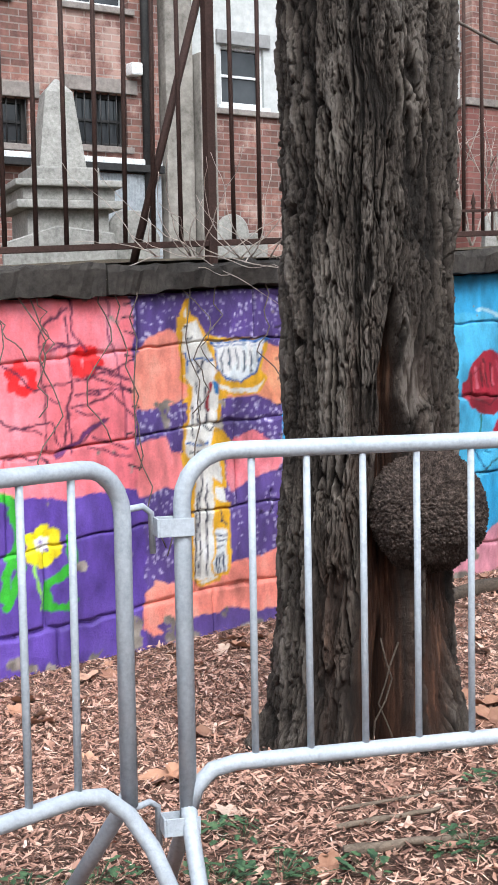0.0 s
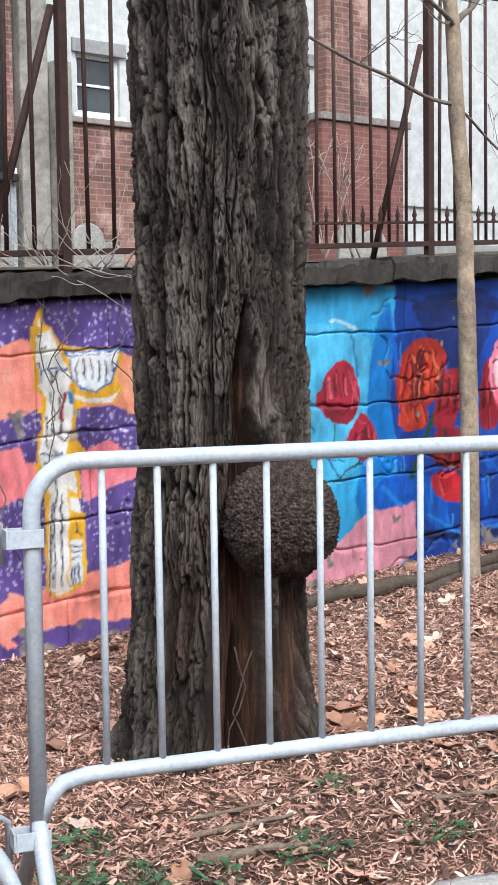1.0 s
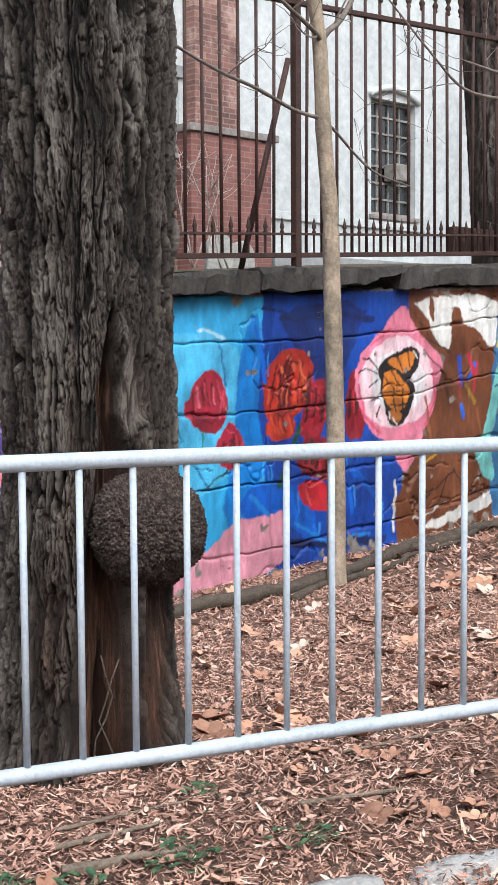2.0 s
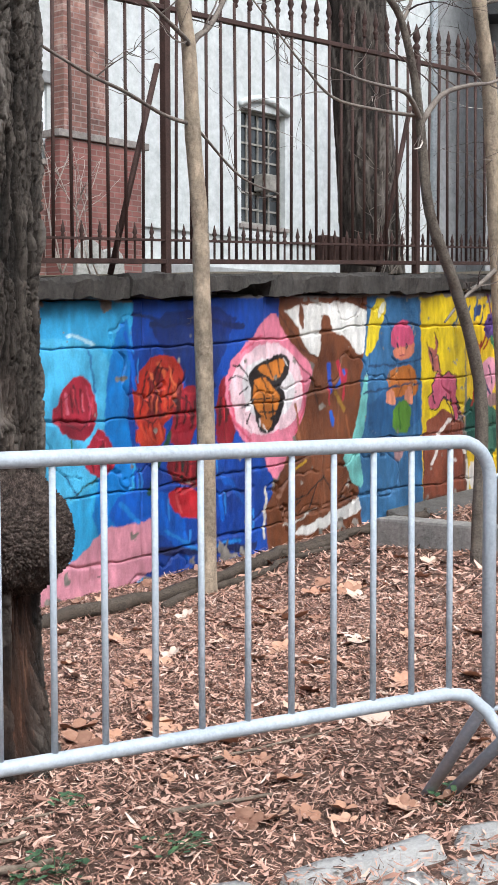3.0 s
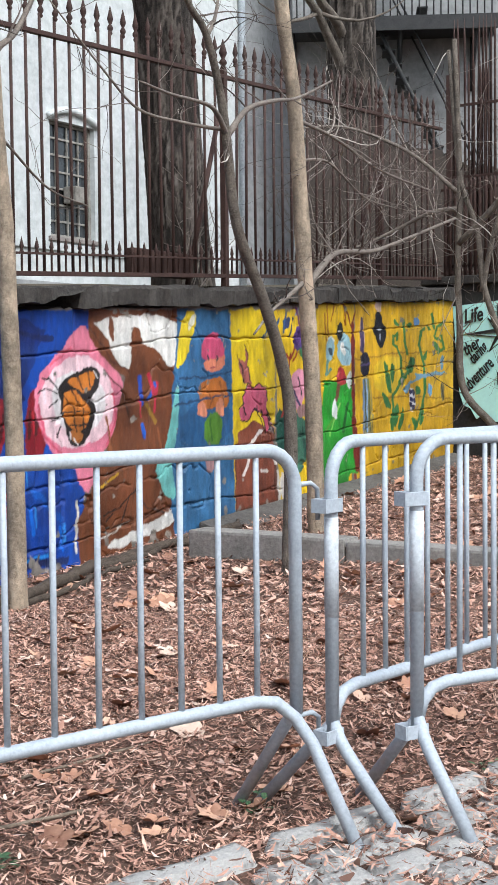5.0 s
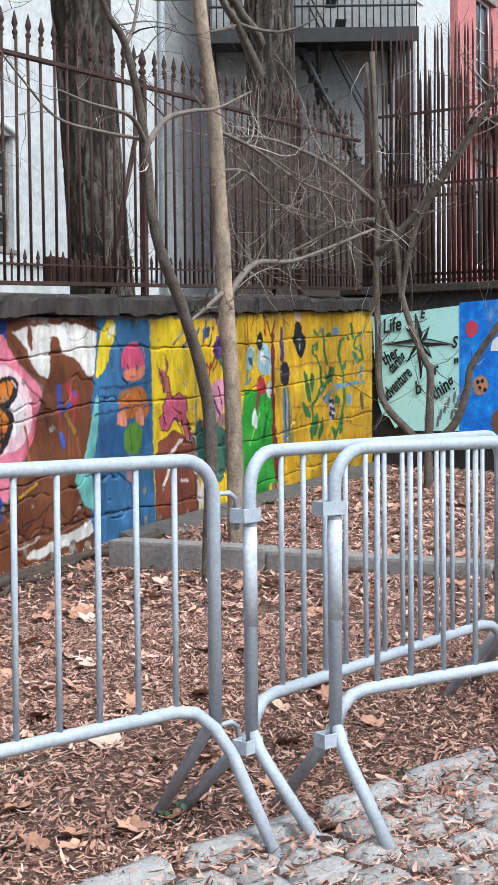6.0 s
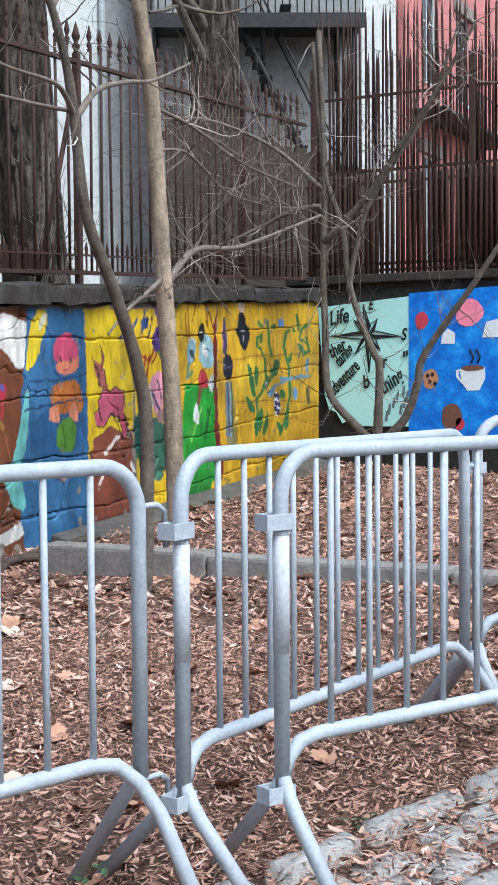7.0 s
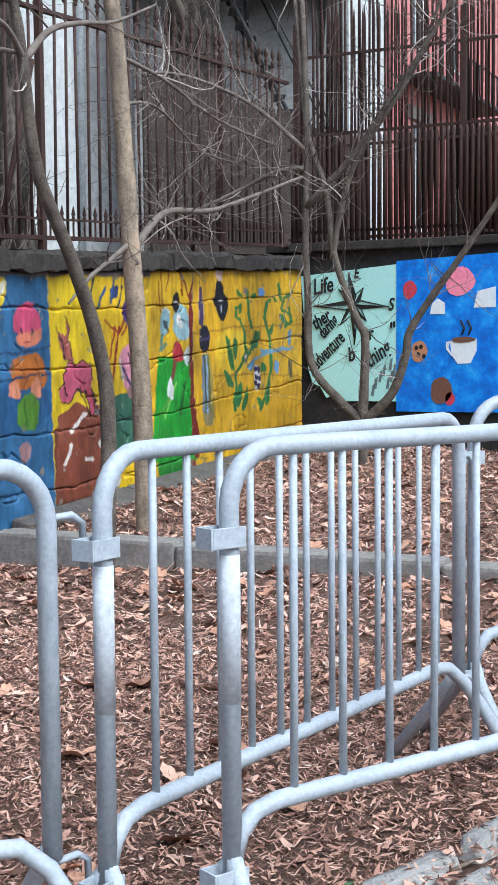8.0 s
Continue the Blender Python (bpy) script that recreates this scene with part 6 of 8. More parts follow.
def bark_height(s, z, wide, tall, seed):
    """Layered flat strips with ragged upright edges and deep wandering furrows, 0 in a furrow and 1 on top, for arc length s and height z."""
    ws = s + 0.016 * fbm(s * 9, z * 5, seed + 4, 3) + 0.004 * fbm(s * 70, z * 40, seed + 5, 3)
    wz = z + 0.05 * fbm(s * 11, z * 4, seed + 8, 3)
    field = fbm(ws / wide, wz / tall, seed + 20, 4)
    level, u = terrace(field * 6.5, 0.14)
    fine, u2 = terrace(fbm(ws / (wide * 0.5), wz / (tall * 0.36), seed + 30, 3) * 4.0, 0.2)
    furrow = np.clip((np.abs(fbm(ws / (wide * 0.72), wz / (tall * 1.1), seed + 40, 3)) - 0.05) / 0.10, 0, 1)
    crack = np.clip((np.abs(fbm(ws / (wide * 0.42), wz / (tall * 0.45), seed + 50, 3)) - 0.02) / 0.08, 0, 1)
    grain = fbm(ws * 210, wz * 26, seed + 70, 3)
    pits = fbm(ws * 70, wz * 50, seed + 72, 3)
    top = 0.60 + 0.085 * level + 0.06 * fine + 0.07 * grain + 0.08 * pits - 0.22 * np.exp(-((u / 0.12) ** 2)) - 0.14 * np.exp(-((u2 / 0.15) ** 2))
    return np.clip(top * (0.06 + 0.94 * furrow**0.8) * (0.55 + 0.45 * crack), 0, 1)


def old_tree():
    t = base_at("old_tree", pose(TREE[0], TREE[1], -0.09) @ Matrix.Scale(1.07, 4), "large old tree with deeply furrowed bark and a round burl", "tree")
    cols, zs = 640, np.concatenate([np.arange(-0.12, 2.75, 0.005), np.linspace(2.78, 6.5, 50)])
    turn = np.linspace(0, 2 * math.pi, cols, endpoint=False)
    TH, Z = np.meshgrid((FACING + turn + 0.45 * np.sin(turn + math.pi)) % (2 * math.pi), zs)
    phi = (TH - FACING + math.pi) % (2 * math.pi) - math.pi
    flare = 0.075 * np.exp(-np.clip(Z + 0.02, 0, 9) / 0.16) + 0.03 * np.exp(-np.clip(Z, 0, 9) / 0.6)
    R = 0.234 + flare * (1 + 0.35 * np.cos(5 * TH + 0.7)) + 0.010 * np.clip(Z - 1.0, 0, 3) + 0.012 * fbm(TH * 1.6, Z * 1.2, 81)
    s = phi * 0.27
    height = bark_height(s, Z, 0.050, 0.34, 90)
    # the hollow and the bare wood below the burl
    side = R * np.sin(phi)
    front = np.cos(phi) > 0
    half = np.interp(Z, [0.0, 0.3, 0.62, 0.85, 1.15, 1.35, 1.5], [0.11, 0.11, 0.08, 0.055, 0.036, 0.024, 0.0])
    mid = np.interp(Z, [0.0, 0.6, 1.2], [0.07, 0.055, 0.065]) + 0.012 * vnoise(Z * 6, Z * 0, 97)
    edge = 0.012 * fbm(Z * 9, TH * 3, 98)
    hollow = np.clip((half + edge - np.abs(side - mid)) / 0.022, 0, 1) * front
    scar = np.clip((np.interp(Z, [0.02, 0.1, 0.6, 0.66], [0.02, 0.035, 0.06, 0.0]) - np.abs(side - 0.205)) / 0.02, 0, 1) * front
    pale = np.clip((np.interp(Z, [1.05, 1.15, 1.3, 1.45], [0.0, 0.05, 0.03, 0.0]) - np.abs(side - 0.12)) / 0.02, 0, 1) * front
    fibre = 0.010 * fbm(s * 60, Z * 3.5, 99) + 0.012 * fbm(s * 18, Z * 2, 96)
    cave = np.clip((0.075 * np.clip(1 - Z / 0.46, 0, 1) ** 0.7 + edge - np.abs(side - mid - 0.01)) / 0.015, 0, 1) * front
    bark = 0.052 * height + 0.003 * fbm(s * 110, Z * 60, 95)
    bark *= 1 - 0.75 * pale
    Rr = R + bark * (1 - hollow) * (1 - 0.7 * scar) - hollow * (0.10 + 0.04 * np.clip(half * 8, 0, 1) - 1.6 * fibre) - 0.10 * cave - scar * (0.02 - fibre)
    lip = np.clip(1 - np.abs((half + 0.03 - np.abs(side - mid)) / 0.035), 0, 1) * front * np.clip(half * 12, 0, 1)
    Rr += 0.018 * lip * (1 - hollow)
    cx = 0.012 * Z + 0.02 * np.sin(Z * 0.9)
    verts = np.stack([cx + Rr * np.cos(TH), 0.01 * Z + Rr * np.sin(TH), Z], -1).reshape(-1, 3)
    me = grid_mesh("trunk", verts, len(zs), cols, True)
    # The relief also drives the colour, so the furrows carry painted shade.
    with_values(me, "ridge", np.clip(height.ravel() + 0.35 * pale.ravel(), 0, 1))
    brown = np.clip(1 - np.abs((half + 0.05 - np.abs(side - mid)) / 0.075), 0, 1) * front * np.clip(half * 10, 0, 1) * np.clip(0.5 + 1.5 * fbm(s * 9, Z * 5, 94), 0, 1)
    with_values(me, "heartwood", np.clip(np.maximum(hollow + 0.85 * scar, 0.55 * brown), 0, 1).ravel())
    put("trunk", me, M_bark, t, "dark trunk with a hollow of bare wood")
    # the burl
    n, m = 420, 240
    U, V = np.meshgrid(np.linspace(0, 2 * math.pi, n, endpoint=False), np.linspace(0.02, math.pi - 0.02, m))
    f1, f2, _ = worley(U * 13 + 0.5 * fbm(U * 9, V * 9, 114), V * 13, 111)
    k1, k2, _ = worley(U * 24, V * 24, 115)
    r = 1 + 0.07 * fbm(U * 1.4, V * 1.6, 112) + 0.055 * np.clip((f2 - f1) * 2.0, 0, 1) + 0.03 * np.clip((k2 - k1) * 2, 0, 1) + 0.06 * fbm(U * 5, V * 5, 113, 5)
    d = np.array([math.cos(FACING + 0.86), math.sin(FACING + 0.86)])
    verts = np.stack([d[0] * 0.255 + 0.172 * r * np.sin(V) * np.cos(U), d[1] * 0.255 + 0.172 * r * np.sin(V) * np.sin(U), 0.785 + 0.178 * r * np.cos(V)], -1).reshape(-1, 3)
    put("burl", grid_mesh("burl", verts, m, n, True), M_burl, t, "round knobbly burl")
    rnd = random.Random(6)
    for k in range(2):
        o = 0.05 + 0.03 * k
        a, z = FACING + math.asin(min(0.9, o / 0.24)), rnd.uniform(0.25, 0.42)
        pts = []
        for q in range(7):
            rr = 0.215 + 0.02 * q / 6 + rnd.uniform(-0.004, 0.004)
            aa = a + 0.16 * math.sin(q * 0.9 + 2 * k) + rnd.uniform(-0.06, 0.06)
            pts.append((rr * math.cos(aa), rr * math.sin(aa), z * (1 - q / 6) + 0.01))
        tube("root", pts, [0.003] * 6 + [0.005], M_darkbark, t, 5)
    for k in range(5):
        a, z = rnd.uniform(0, 6.28), 4.6 + 0.4 * k
        limb_to(t, "limb", (0.07, 0.05, z), (math.cos(a), math.sin(a), 0.7), 2.6, 0.10 - 0.01 * k, M_bark, rnd, 3)


def limb_points(p, way, length, radius, rnd, bend=0.25, n=9):
    pts, rad = [Vector(p)], [radius]
    way = Vector(way).normalized()
    for k in range(n):
        way = (way + Vector((rnd.uniform(-bend, bend), rnd.uniform(-bend, bend), rnd.uniform(-bend, bend) + 0.04))).normalized()
        pts.append(pts[-1] + way * length / n)
        rad.append(radius * (1 - 0.85 * (k + 1) / n))
    return pts, rad


def limb_to(parent, name, p, way, length, radius, material, rnd, twigs):
    """A limb with its twigs, as one mesh."""
    pieces = []
    pts, rad = limb_points(p, way, length, radius, rnd)
    pieces.append(tube_data(pts, rad, 7))
    for _ in range(twigs):
        k = rnd.randrange(3, len(pts) - 1)
        q, r = limb_points(pts[k], Vector((rnd.uniform(-1, 1), rnd.uniform(-1, 1), rnd.uniform(-0.2, 1))), length * 0.5, max(0.004, rad[k] * 0.6), rnd, 0.3, 7)
        pieces.append(tube_data(q, r, 5))
    return put(name, mesh_of(name, *joined(pieces), smooth=True), material, parent)


old_tree()

# ---- young trees, with bare winter twigs ----
M_youngbark = Mat("smooth_pale_bark", 0.85, 0, 0.3)
_n, _f = M_youngbark.noise(6, 6, 0.7, M_youngbark.scaled(1, 1, 0.6)), M_youngbark.noise(45, 5, 0.7)
M_youngbark.color(M_youngbark.mix(0.4, M_youngbark.ramp(_n, [(0.36, (0.12, 0.092, 0.066)), (0.47, (0.23, 0.18, 0.128)), (0.56, (0.40, 0.31, 0.22)), (0.66, (0.62, 0.46, 0.33))]), M_youngbark.ramp(_f, [(0.3, (0.10, 0.08, 0.06)), (0.7, (0.46, 0.38, 0.29))])))
M_youngbark.bump(_f, 0.014)
M_youngbark = M_youngbark.m
M_greybark = speckled("dark_grey_bark", (0.040, 0.032, 0.026), (0.19, 0.16, 0.13), 14, 0.9, 0.012)
M_twig = speckled("brown_twig_bark", (0.070, 0.056, 0.047), (0.23, 0.195, 0.165), 16, 0.85, 0.002)
M_spray = Mat("fine_bare_twigs", 0.85, 0, 0.3)
M_spray.color(M_spray.ramp(M_spray.island(), [(0.0, (0.045, 0.034, 0.028)), (0.5, (0.12, 0.095, 0.08)), (0.8, (0.24, 0.205, 0.18)), (1.0, (0.52, 0.47, 0.42))]))
M_spray = M_spray.m


def smooth_line(pts, per=5):
    """A Catmull-Rom line through points."""
    p = [Vector(q) for q in pts]
    p = [p[0] * 2 - p[1], *p, p[-1] * 2 - p[-2]]
    out = []
    for k in range(1, len(p) - 2):
        for s in range(per):
            u = s / per
            a, b, c, d = p[k - 1], p[k], p[k + 1], p[k + 2]
            out.append(0.5 * (2 * b + (c - a) * u + (2 * a - 5 * b + 4 * c - d) * u * u + (3 * b - a - 3 * c + d) * u**3))
    out.append(p[-2])
    return out


def branch(parent, name, pts, r0, r1, material, seed, twigs=0, reach=0.5, lumps=0.0, sides=9):
    rnd = random.Random(seed)
    line = smooth_line(pts)
    n = len(line)
    rad = [(r0 + (r1 - r0) * k / (n - 1)) * (1 + lumps * noise.noise((k * 0.5, seed, 0))) for k in range(n)]
    ob = put(name, mesh_of(name, *tube_data(line, rad, sides), smooth=True), material, parent)
    if twigs:
        pieces = []
        for _ in range(max(3, int(twigs * 0.6))):
            k = rnd.randrange(n // 4, n)
            way = Vector((rnd.uniform(-1, 1), rnd.uniform(-0.7, 0.7), rnd.uniform(-0.5, 0.9)))
            ln = reach * rnd.uniform(0.4, 1.2)
            r = min(0.006, max(0.0025, rad[k] * 0.5))
            q, qr = limb_points(line[k], way, ln, r, rnd, 0.32, 8)
            pieces.append(tube_data(q, [max(v, 0.0014) for v in qr], 4))
            for _ in range(rnd.randrange(2, 5)):
                j = rnd.randrange(2, len(q))
                q2, r2 = limb_points(q[j], Vector((rnd.uniform(-1, 1), rnd.uniform(-0.7, 0.7), rnd.uniform(-0.6, 0.8))), ln * 0.5, 0.0024, rnd, 0.35, 5)
                pieces.append(tube_data(q2, [max(v, 0.0012) for v in r2], 3))
        put("twig_spray", mesh_of("twig_spray", *joined(pieces)), M_spray, parent)["kind"] = "stuff"
    return ob


def young_trees():
    t = base_at("young_tree", pose(0, 0, 0), "slender young tree with pale patchy bark before the wall", "tree", "young trees", "", ((0.176, 0.006, 1.28), 1.15))
    y = 4.65
    branch(t, "trunk", [(5.34, y, -0.12), (5.325, y, 0.1), (5.32, y, 0.87), (5.29, y, 1.74), (5.28, y, 2.05), (5.23, y, 2.47), (5.20, y, 2.92), (5.12, y, 3.4), (5.0, y, 5.2)], 0.054, 0.032, M_youngbark, 1, 3, 0.4, 0.22, 14)
    branch(t, "branch", [(5.21, y, 2.90), (5.11, y - 0.05, 2.93), (4.78, y - 0.15, 3.0), (4.3, y - 0.2, 3.2)], 0.015, 0.007, M_twig, 2, 5, 0.4)
    branch(t, "branch", [(5.21, y, 2.90), (5.26, y, 2.96), (5.39, y, 3.07), (5.60, y, 3.4)], 0.02, 0.012, M_twig, 3, 8, 0.5)
    branch(t, "branch", [(3.9, y - 0.3, 2.66), (4.31, y - 0.2, 2.60), (4.66, y - 0.1, 2.58), (5.01, y, 2.54), (5.22, y, 2.52)], 0.007, 0.011, M_twig, 4, 4, 0.4)
    branch(t, "branch", [(5.23, y, 2.52), (5.42, y + 0.1, 2.50), (5.84, y + 0.2, 2.34), (6.3, y + 0.3, 2.3)], 0.010, 0.004, M_twig, 5, 6, 0.45)
    t = base_at("young_tree", pose(0, 0, 0), "thin dark forked young tree with crossing twigs", "tree", "young trees")
    y = 4.25
    branch(t, "trunk", [(7.36, y, -0.15), (7.38, y, 0.0), (7.43, y, 0.95), (7.33, y, 1.37), (7.10, y, 1.78), (6.82, y, 2.19), (6.72, y, 2.68), (6.65, y, 2.95), (6.51, y, 3.24), (6.27, y, 3.5), (6.0, y, 4.6)], 0.050, 0.014, M_greybark, 11, 8, 0.5, 0.1, 12)
    branch(t, "branch", [(6.72, y, 2.70), (6.55, y - 0.05, 2.78), (6.37, y - 0.1, 2.80), (5.89, y - 0.2, 2.76), (5.5, y - 0.3, 2.74)], 0.018, 0.005, M_twig, 12, 8, 0.5)
    branch(t, "branch", [(6.74, y, 2.70), (6.95, y, 2.88), (7.25, y, 2.98), (7.55, y, 3.05), (8.0, y, 3.24)], 0.020, 0.007, M_twig, 13, 9, 0.5)
    branch(t, "branch", [(6.53, y, 3.22), (6.62, y, 3.36), (6.7, y, 3.7)], 0.014, 0.006, M_twig, 14, 6, 0.5)
    branch(t, "branch", [(6.71, y, 2.72), (6.42, y + 0.1, 2.73), (6.15, y + 0.2, 2.77), (5.85, y + 0.2, 2.92), (5.4, y + 0.2, 3.2)], 0.012, 0.004, M_twig, 15, 7, 0.5)
    t = base_at("young_tree", pose(0, 0, 0), "young tree with pale mottled trunk and low drooping branches", "tree", "young trees")
    y = 5.0
    branch(t, "trunk", [(9.1, y, -0.1), (9.08, y, 0.14), (9.04, y, 1.14), (8.93, y, 2.06), (8.85, y, 2.81), (8.77, y, 3.41), (8.6, y, 4.1), (8.5, y, 5.5)], 0.072, 0.045, M_youngbark, 21, 5, 0.6, 0.2, 14)
    branch(t, "branch", [(8.98, y, 1.98), (9.2, y, 2.15), (9.46, y, 2.27), (10.0, y, 2.32), (10.45, y, 2.42), (11.5, y - 0.1, 2.73)], 0.03, 0.012, M_twig, 22, 52, 0.8)
    branch(t, "branch", [(8.2, y, 1.6), (8.44, y, 1.77), (8.76, y, 1.93), (8.95, y, 2.03)], 0.008, 0.022, M_twig, 23, 8, 0.5)
    branch(t, "branch", [(8.80, y, 3.2), (9.4, y, 3.15), (10.2, y, 3.0), (11.2, y, 2.95)], 0.016, 0.006, M_twig, 24, 52, 0.9)
    branch(t, "branch", [(8.84, y, 2.9), (9.3, y, 2.95), (9.9, y, 2.75), (10.5, y, 2.72)], 0.012, 0.005, M_twig, 25, 44, 0.8)
    t = base_at("forked_tree", pose(0, 0, 0), "dark many-stemmed small tree before the painted boards", "tree", "young trees")
    x = 12.5
    branch(t, "trunk", [(x, 4.78, 0.0), (x, 4.77, 0.2), (x, 4.76, 0.75), (x, 4.74, 1.40), (x, 4.79, 1.53), (x, 4.9, 1.78), (x, 5.04, 2.20), (x, 5.11, 2.74), (x, 5.29, 3.3), (x, 5.4, 4.5)], 0.048, 0.02, M_greybark, 31, 24, 0.7, 0.15, 12)
    branch(t, "stem", [(x, 4.77, 0.68), (x, 4.98, 0.86), (x, 5.26, 1.20), (x, 5.29, 1.82), (x, 5.31, 2.36), (x, 5.29, 3.3), (x, 5.34, 4.6)], 0.042, 0.026, M_greybark, 32, 32, 0.9, 0.12, 12)
    branch(t, "stem", [(x, 4.75, 0.68), (x, 4.49, 0.93), (x, 4.36, 1.27), (x, 4.32, 1.48), (x, 4.07, 1.84), (x, 3.83, 2.15), (x, 3.3, 2.9)], 0.045, 0.024, M_greybark, 33, 20, 0.7, 0.12, 12)
    branch(t, "branch", [(x, 5.30, 2.60), (x, 4.87, 3.0), (x, 4.52, 3.46), (x, 4.18, 3.91), (x, 3.8, 4.5)], 0.036, 0.016, M_greybark, 34, 60, 0.9, 0.1)
    branch(t, "branch", [(x, 5.29, 2.95), (x, 5.6, 2.93), (x, 6.0, 2.78), (x - 0.3, 6.3, 2.6), (x - 0.8, 6.5, 2.5)], 0.026, 0.010, M_twig, 35, 52, 0.9)
    branch(t, "branch", [(x, 5.05, 2.12), (x, 4.99, 2.45), (x, 4.81, 2.99), (x, 4.29, 3.71), (x, 4.0, 4.4)], 0.032, 0.014, M_greybark, 36, 52, 0.9, 0.1)
    branch(t, "branch", [(x, 5.3, 3.1), (x - 0.3, 5.7, 3.5), (x - 0.8, 6.1, 3.7), (x - 1.5, 6.2, 3.6)], 0.024, 0.008, M_twig, 37, 60, 1.0)


young_trees()


def big_trunk(x, y, z0, r, lean, seed, label):
    t = base_at("cemetery_tree", pose(x, y, z0), label, "tree", "trees beyond the fence")
    cols, zs = 110, np.arange(-0.2, 6.5, 0.03)
    TH, Z = np.meshgrid(np.linspace(0, 2 * math.pi, cols, endpoint=False), zs)
    h = bark_height(TH * r, Z, 0.075, 0.5, seed)
    R = r * (1 + 0.22 * np.exp(-np.clip(Z, 0, 9) / 0.3) - 0.02 * Z) + 0.026 * h
    verts = np.stack([lean * Z + R * np.cos(TH), R * np.sin(TH), Z], -1).reshape(-1, 3)
    me = grid_mesh("trunk", verts, len(zs), cols, True)
    # Relief as colour again: shade painted into the furrows.
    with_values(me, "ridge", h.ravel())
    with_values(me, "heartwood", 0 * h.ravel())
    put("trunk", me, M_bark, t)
    rnd = random.Random(seed)
    for k in range(6):
        a = rnd.uniform(0, 6.28)
        limb_to(t, "limb", (lean * (3.2 + 0.5 * k), 0, 3.2 + 0.5 * k), (math.cos(a), math.sin(a), 0.8), 3.0, 0.09, M_greybark, rnd, 6)


big_trunk(11.66, 8.0, 1.9, 0.30, -0.11, 5, "tall dark trunk standing beyond the iron fence")
big_trunk(17.2, 8.9, 2.1, 0.36, -0.03, 9, "broad dark trunk before the grey building")


# ---- iron fence on the wall ----
def lathe(profile, sides=8):
    verts, faces = [], []
    for r, z in profile:
        for k in range(sides):
            a = 2 * math.pi * k / sides
            verts.append((r * math.cos(a), r * math.sin(a), z))
    for q in range(len(profile) - 1):
        for k in range(sides):
            a, b = q * sides + k, q * sides + (k + 1) % sides
            faces.append((a, b, b + sides, a + sides))
    return verts, faces


FINIAL = [(0.010, 0.0), (0.019, 0.012), (0.012, 0.028), (0.022, 0.045), (0.022, 0.060), (0.010, 0.080), (0.017, 0.098), (0.024, 0.118), (0.014, 0.165), (0.002, 0.215)]
PICKET = [(0.008, -0.16), (0.008, -0.02), (0.016, -0.01), (0.009, 0.008), (0.017, 0.024), (0.011, 0.05), (0.002, 0.09)]


def iron_fence():
    f = base_at("iron_fence", pose(0, 0, 0), "rusty brown wrought iron fence with spear tips on the wall", "fence")
    y = 6.2
    up = lambda x: float(wall_top(x))  # noqa: E731
    slope = math.degrees(math.atan(0.0545))
    bar = mesh_of("bar", *joined([tube_data([(0, 0, -0.01), (0, 0, 1.80)], 0.0125, 6)]), smooth=True)
    tip = mesh_of("finial", *lathe(FINIAL), smooth=True)
    small = mesh_of("picket", *lathe(PICKET, 6), smooth=True)
    posts = (1.02, 3.86, 6.65, 9.67, 12.6)
    x = 1.02
    rnd = random.Random(3)
    while x < 14.0:
        step = 0.166 if x < 5.4 else 0.1555
        if min(abs(x - p) for p in posts) > 0.06:
            for me, name, dz in ((bar, "bar", 0.10), (tip, "finial", 1.87)):
                ob = put(name, me, M_iron, f)
                ob.matrix_basis = pose(x, y, up(x) + dz, rnd.uniform(-0.4, 0.4), rnd.uniform(-0.5, 0.5), 0)
        if x > 5.5:
            ob = put("picket", small, M_iron, f)
            ob.matrix_basis = pose(x + 0.078, y, up(x) + 0.27, 0, 0, 0)
        x += step
    for a, b in ((0.9, 3.86), (3.86, 6.65), (6.65, 9.67), (9.67, 12.6), (12.6, 14.1)):
        for dz, h in ((0.105, 0.016), (1.765, 0.016)):
            bm = boxed(-0.0, -0.022, -h, (b - a) / math.cos(radians(slope)), 0.022, h, 0.003)
            ob = part("rail", bm, M_iron, f)
            ob.matrix_basis = pose(a, y, up(a) + dz, 0, -slope, 0)
        if b > 6.0:
            bm = boxed(0.0 if a > 5 else 1.6, -0.012, -0.008, (b - a) / math.cos(radians(slope)), 0.012, 0.008, 0.002)
            part("rail", bm, M_iron, f).matrix_basis = pose(a, y, up(a) + 0.245, 0, -slope, 0)
    for p in posts:
        part("post", boxed(-0.026, -0.026, -0.02, 0.026, 0.026, 1.83, 0.004), M_iron, f).location = (p, y, up(p))
        ob = put("finial", tip, M_iron, f)
        ob.matrix_basis = pose(p, y, up(p) + 1.82) @ Matrix.Diagonal((1.5, 1.5, 1.2, 1))
        tube("brace", [(p - 0.42, y + 0.10, up(p)), (p - 0.03, y + 0.04, up(p) + 1.40)], 0.022, M_iron, f, 6)
    part("box_plinth", boxed(-0.4, -0.05, 0.0, 0.4, 0.05, 0.2, 0.01), M_iron, f).location = (8.9, y + 0.12, up(8.9) + 0.1)


iron_fence()


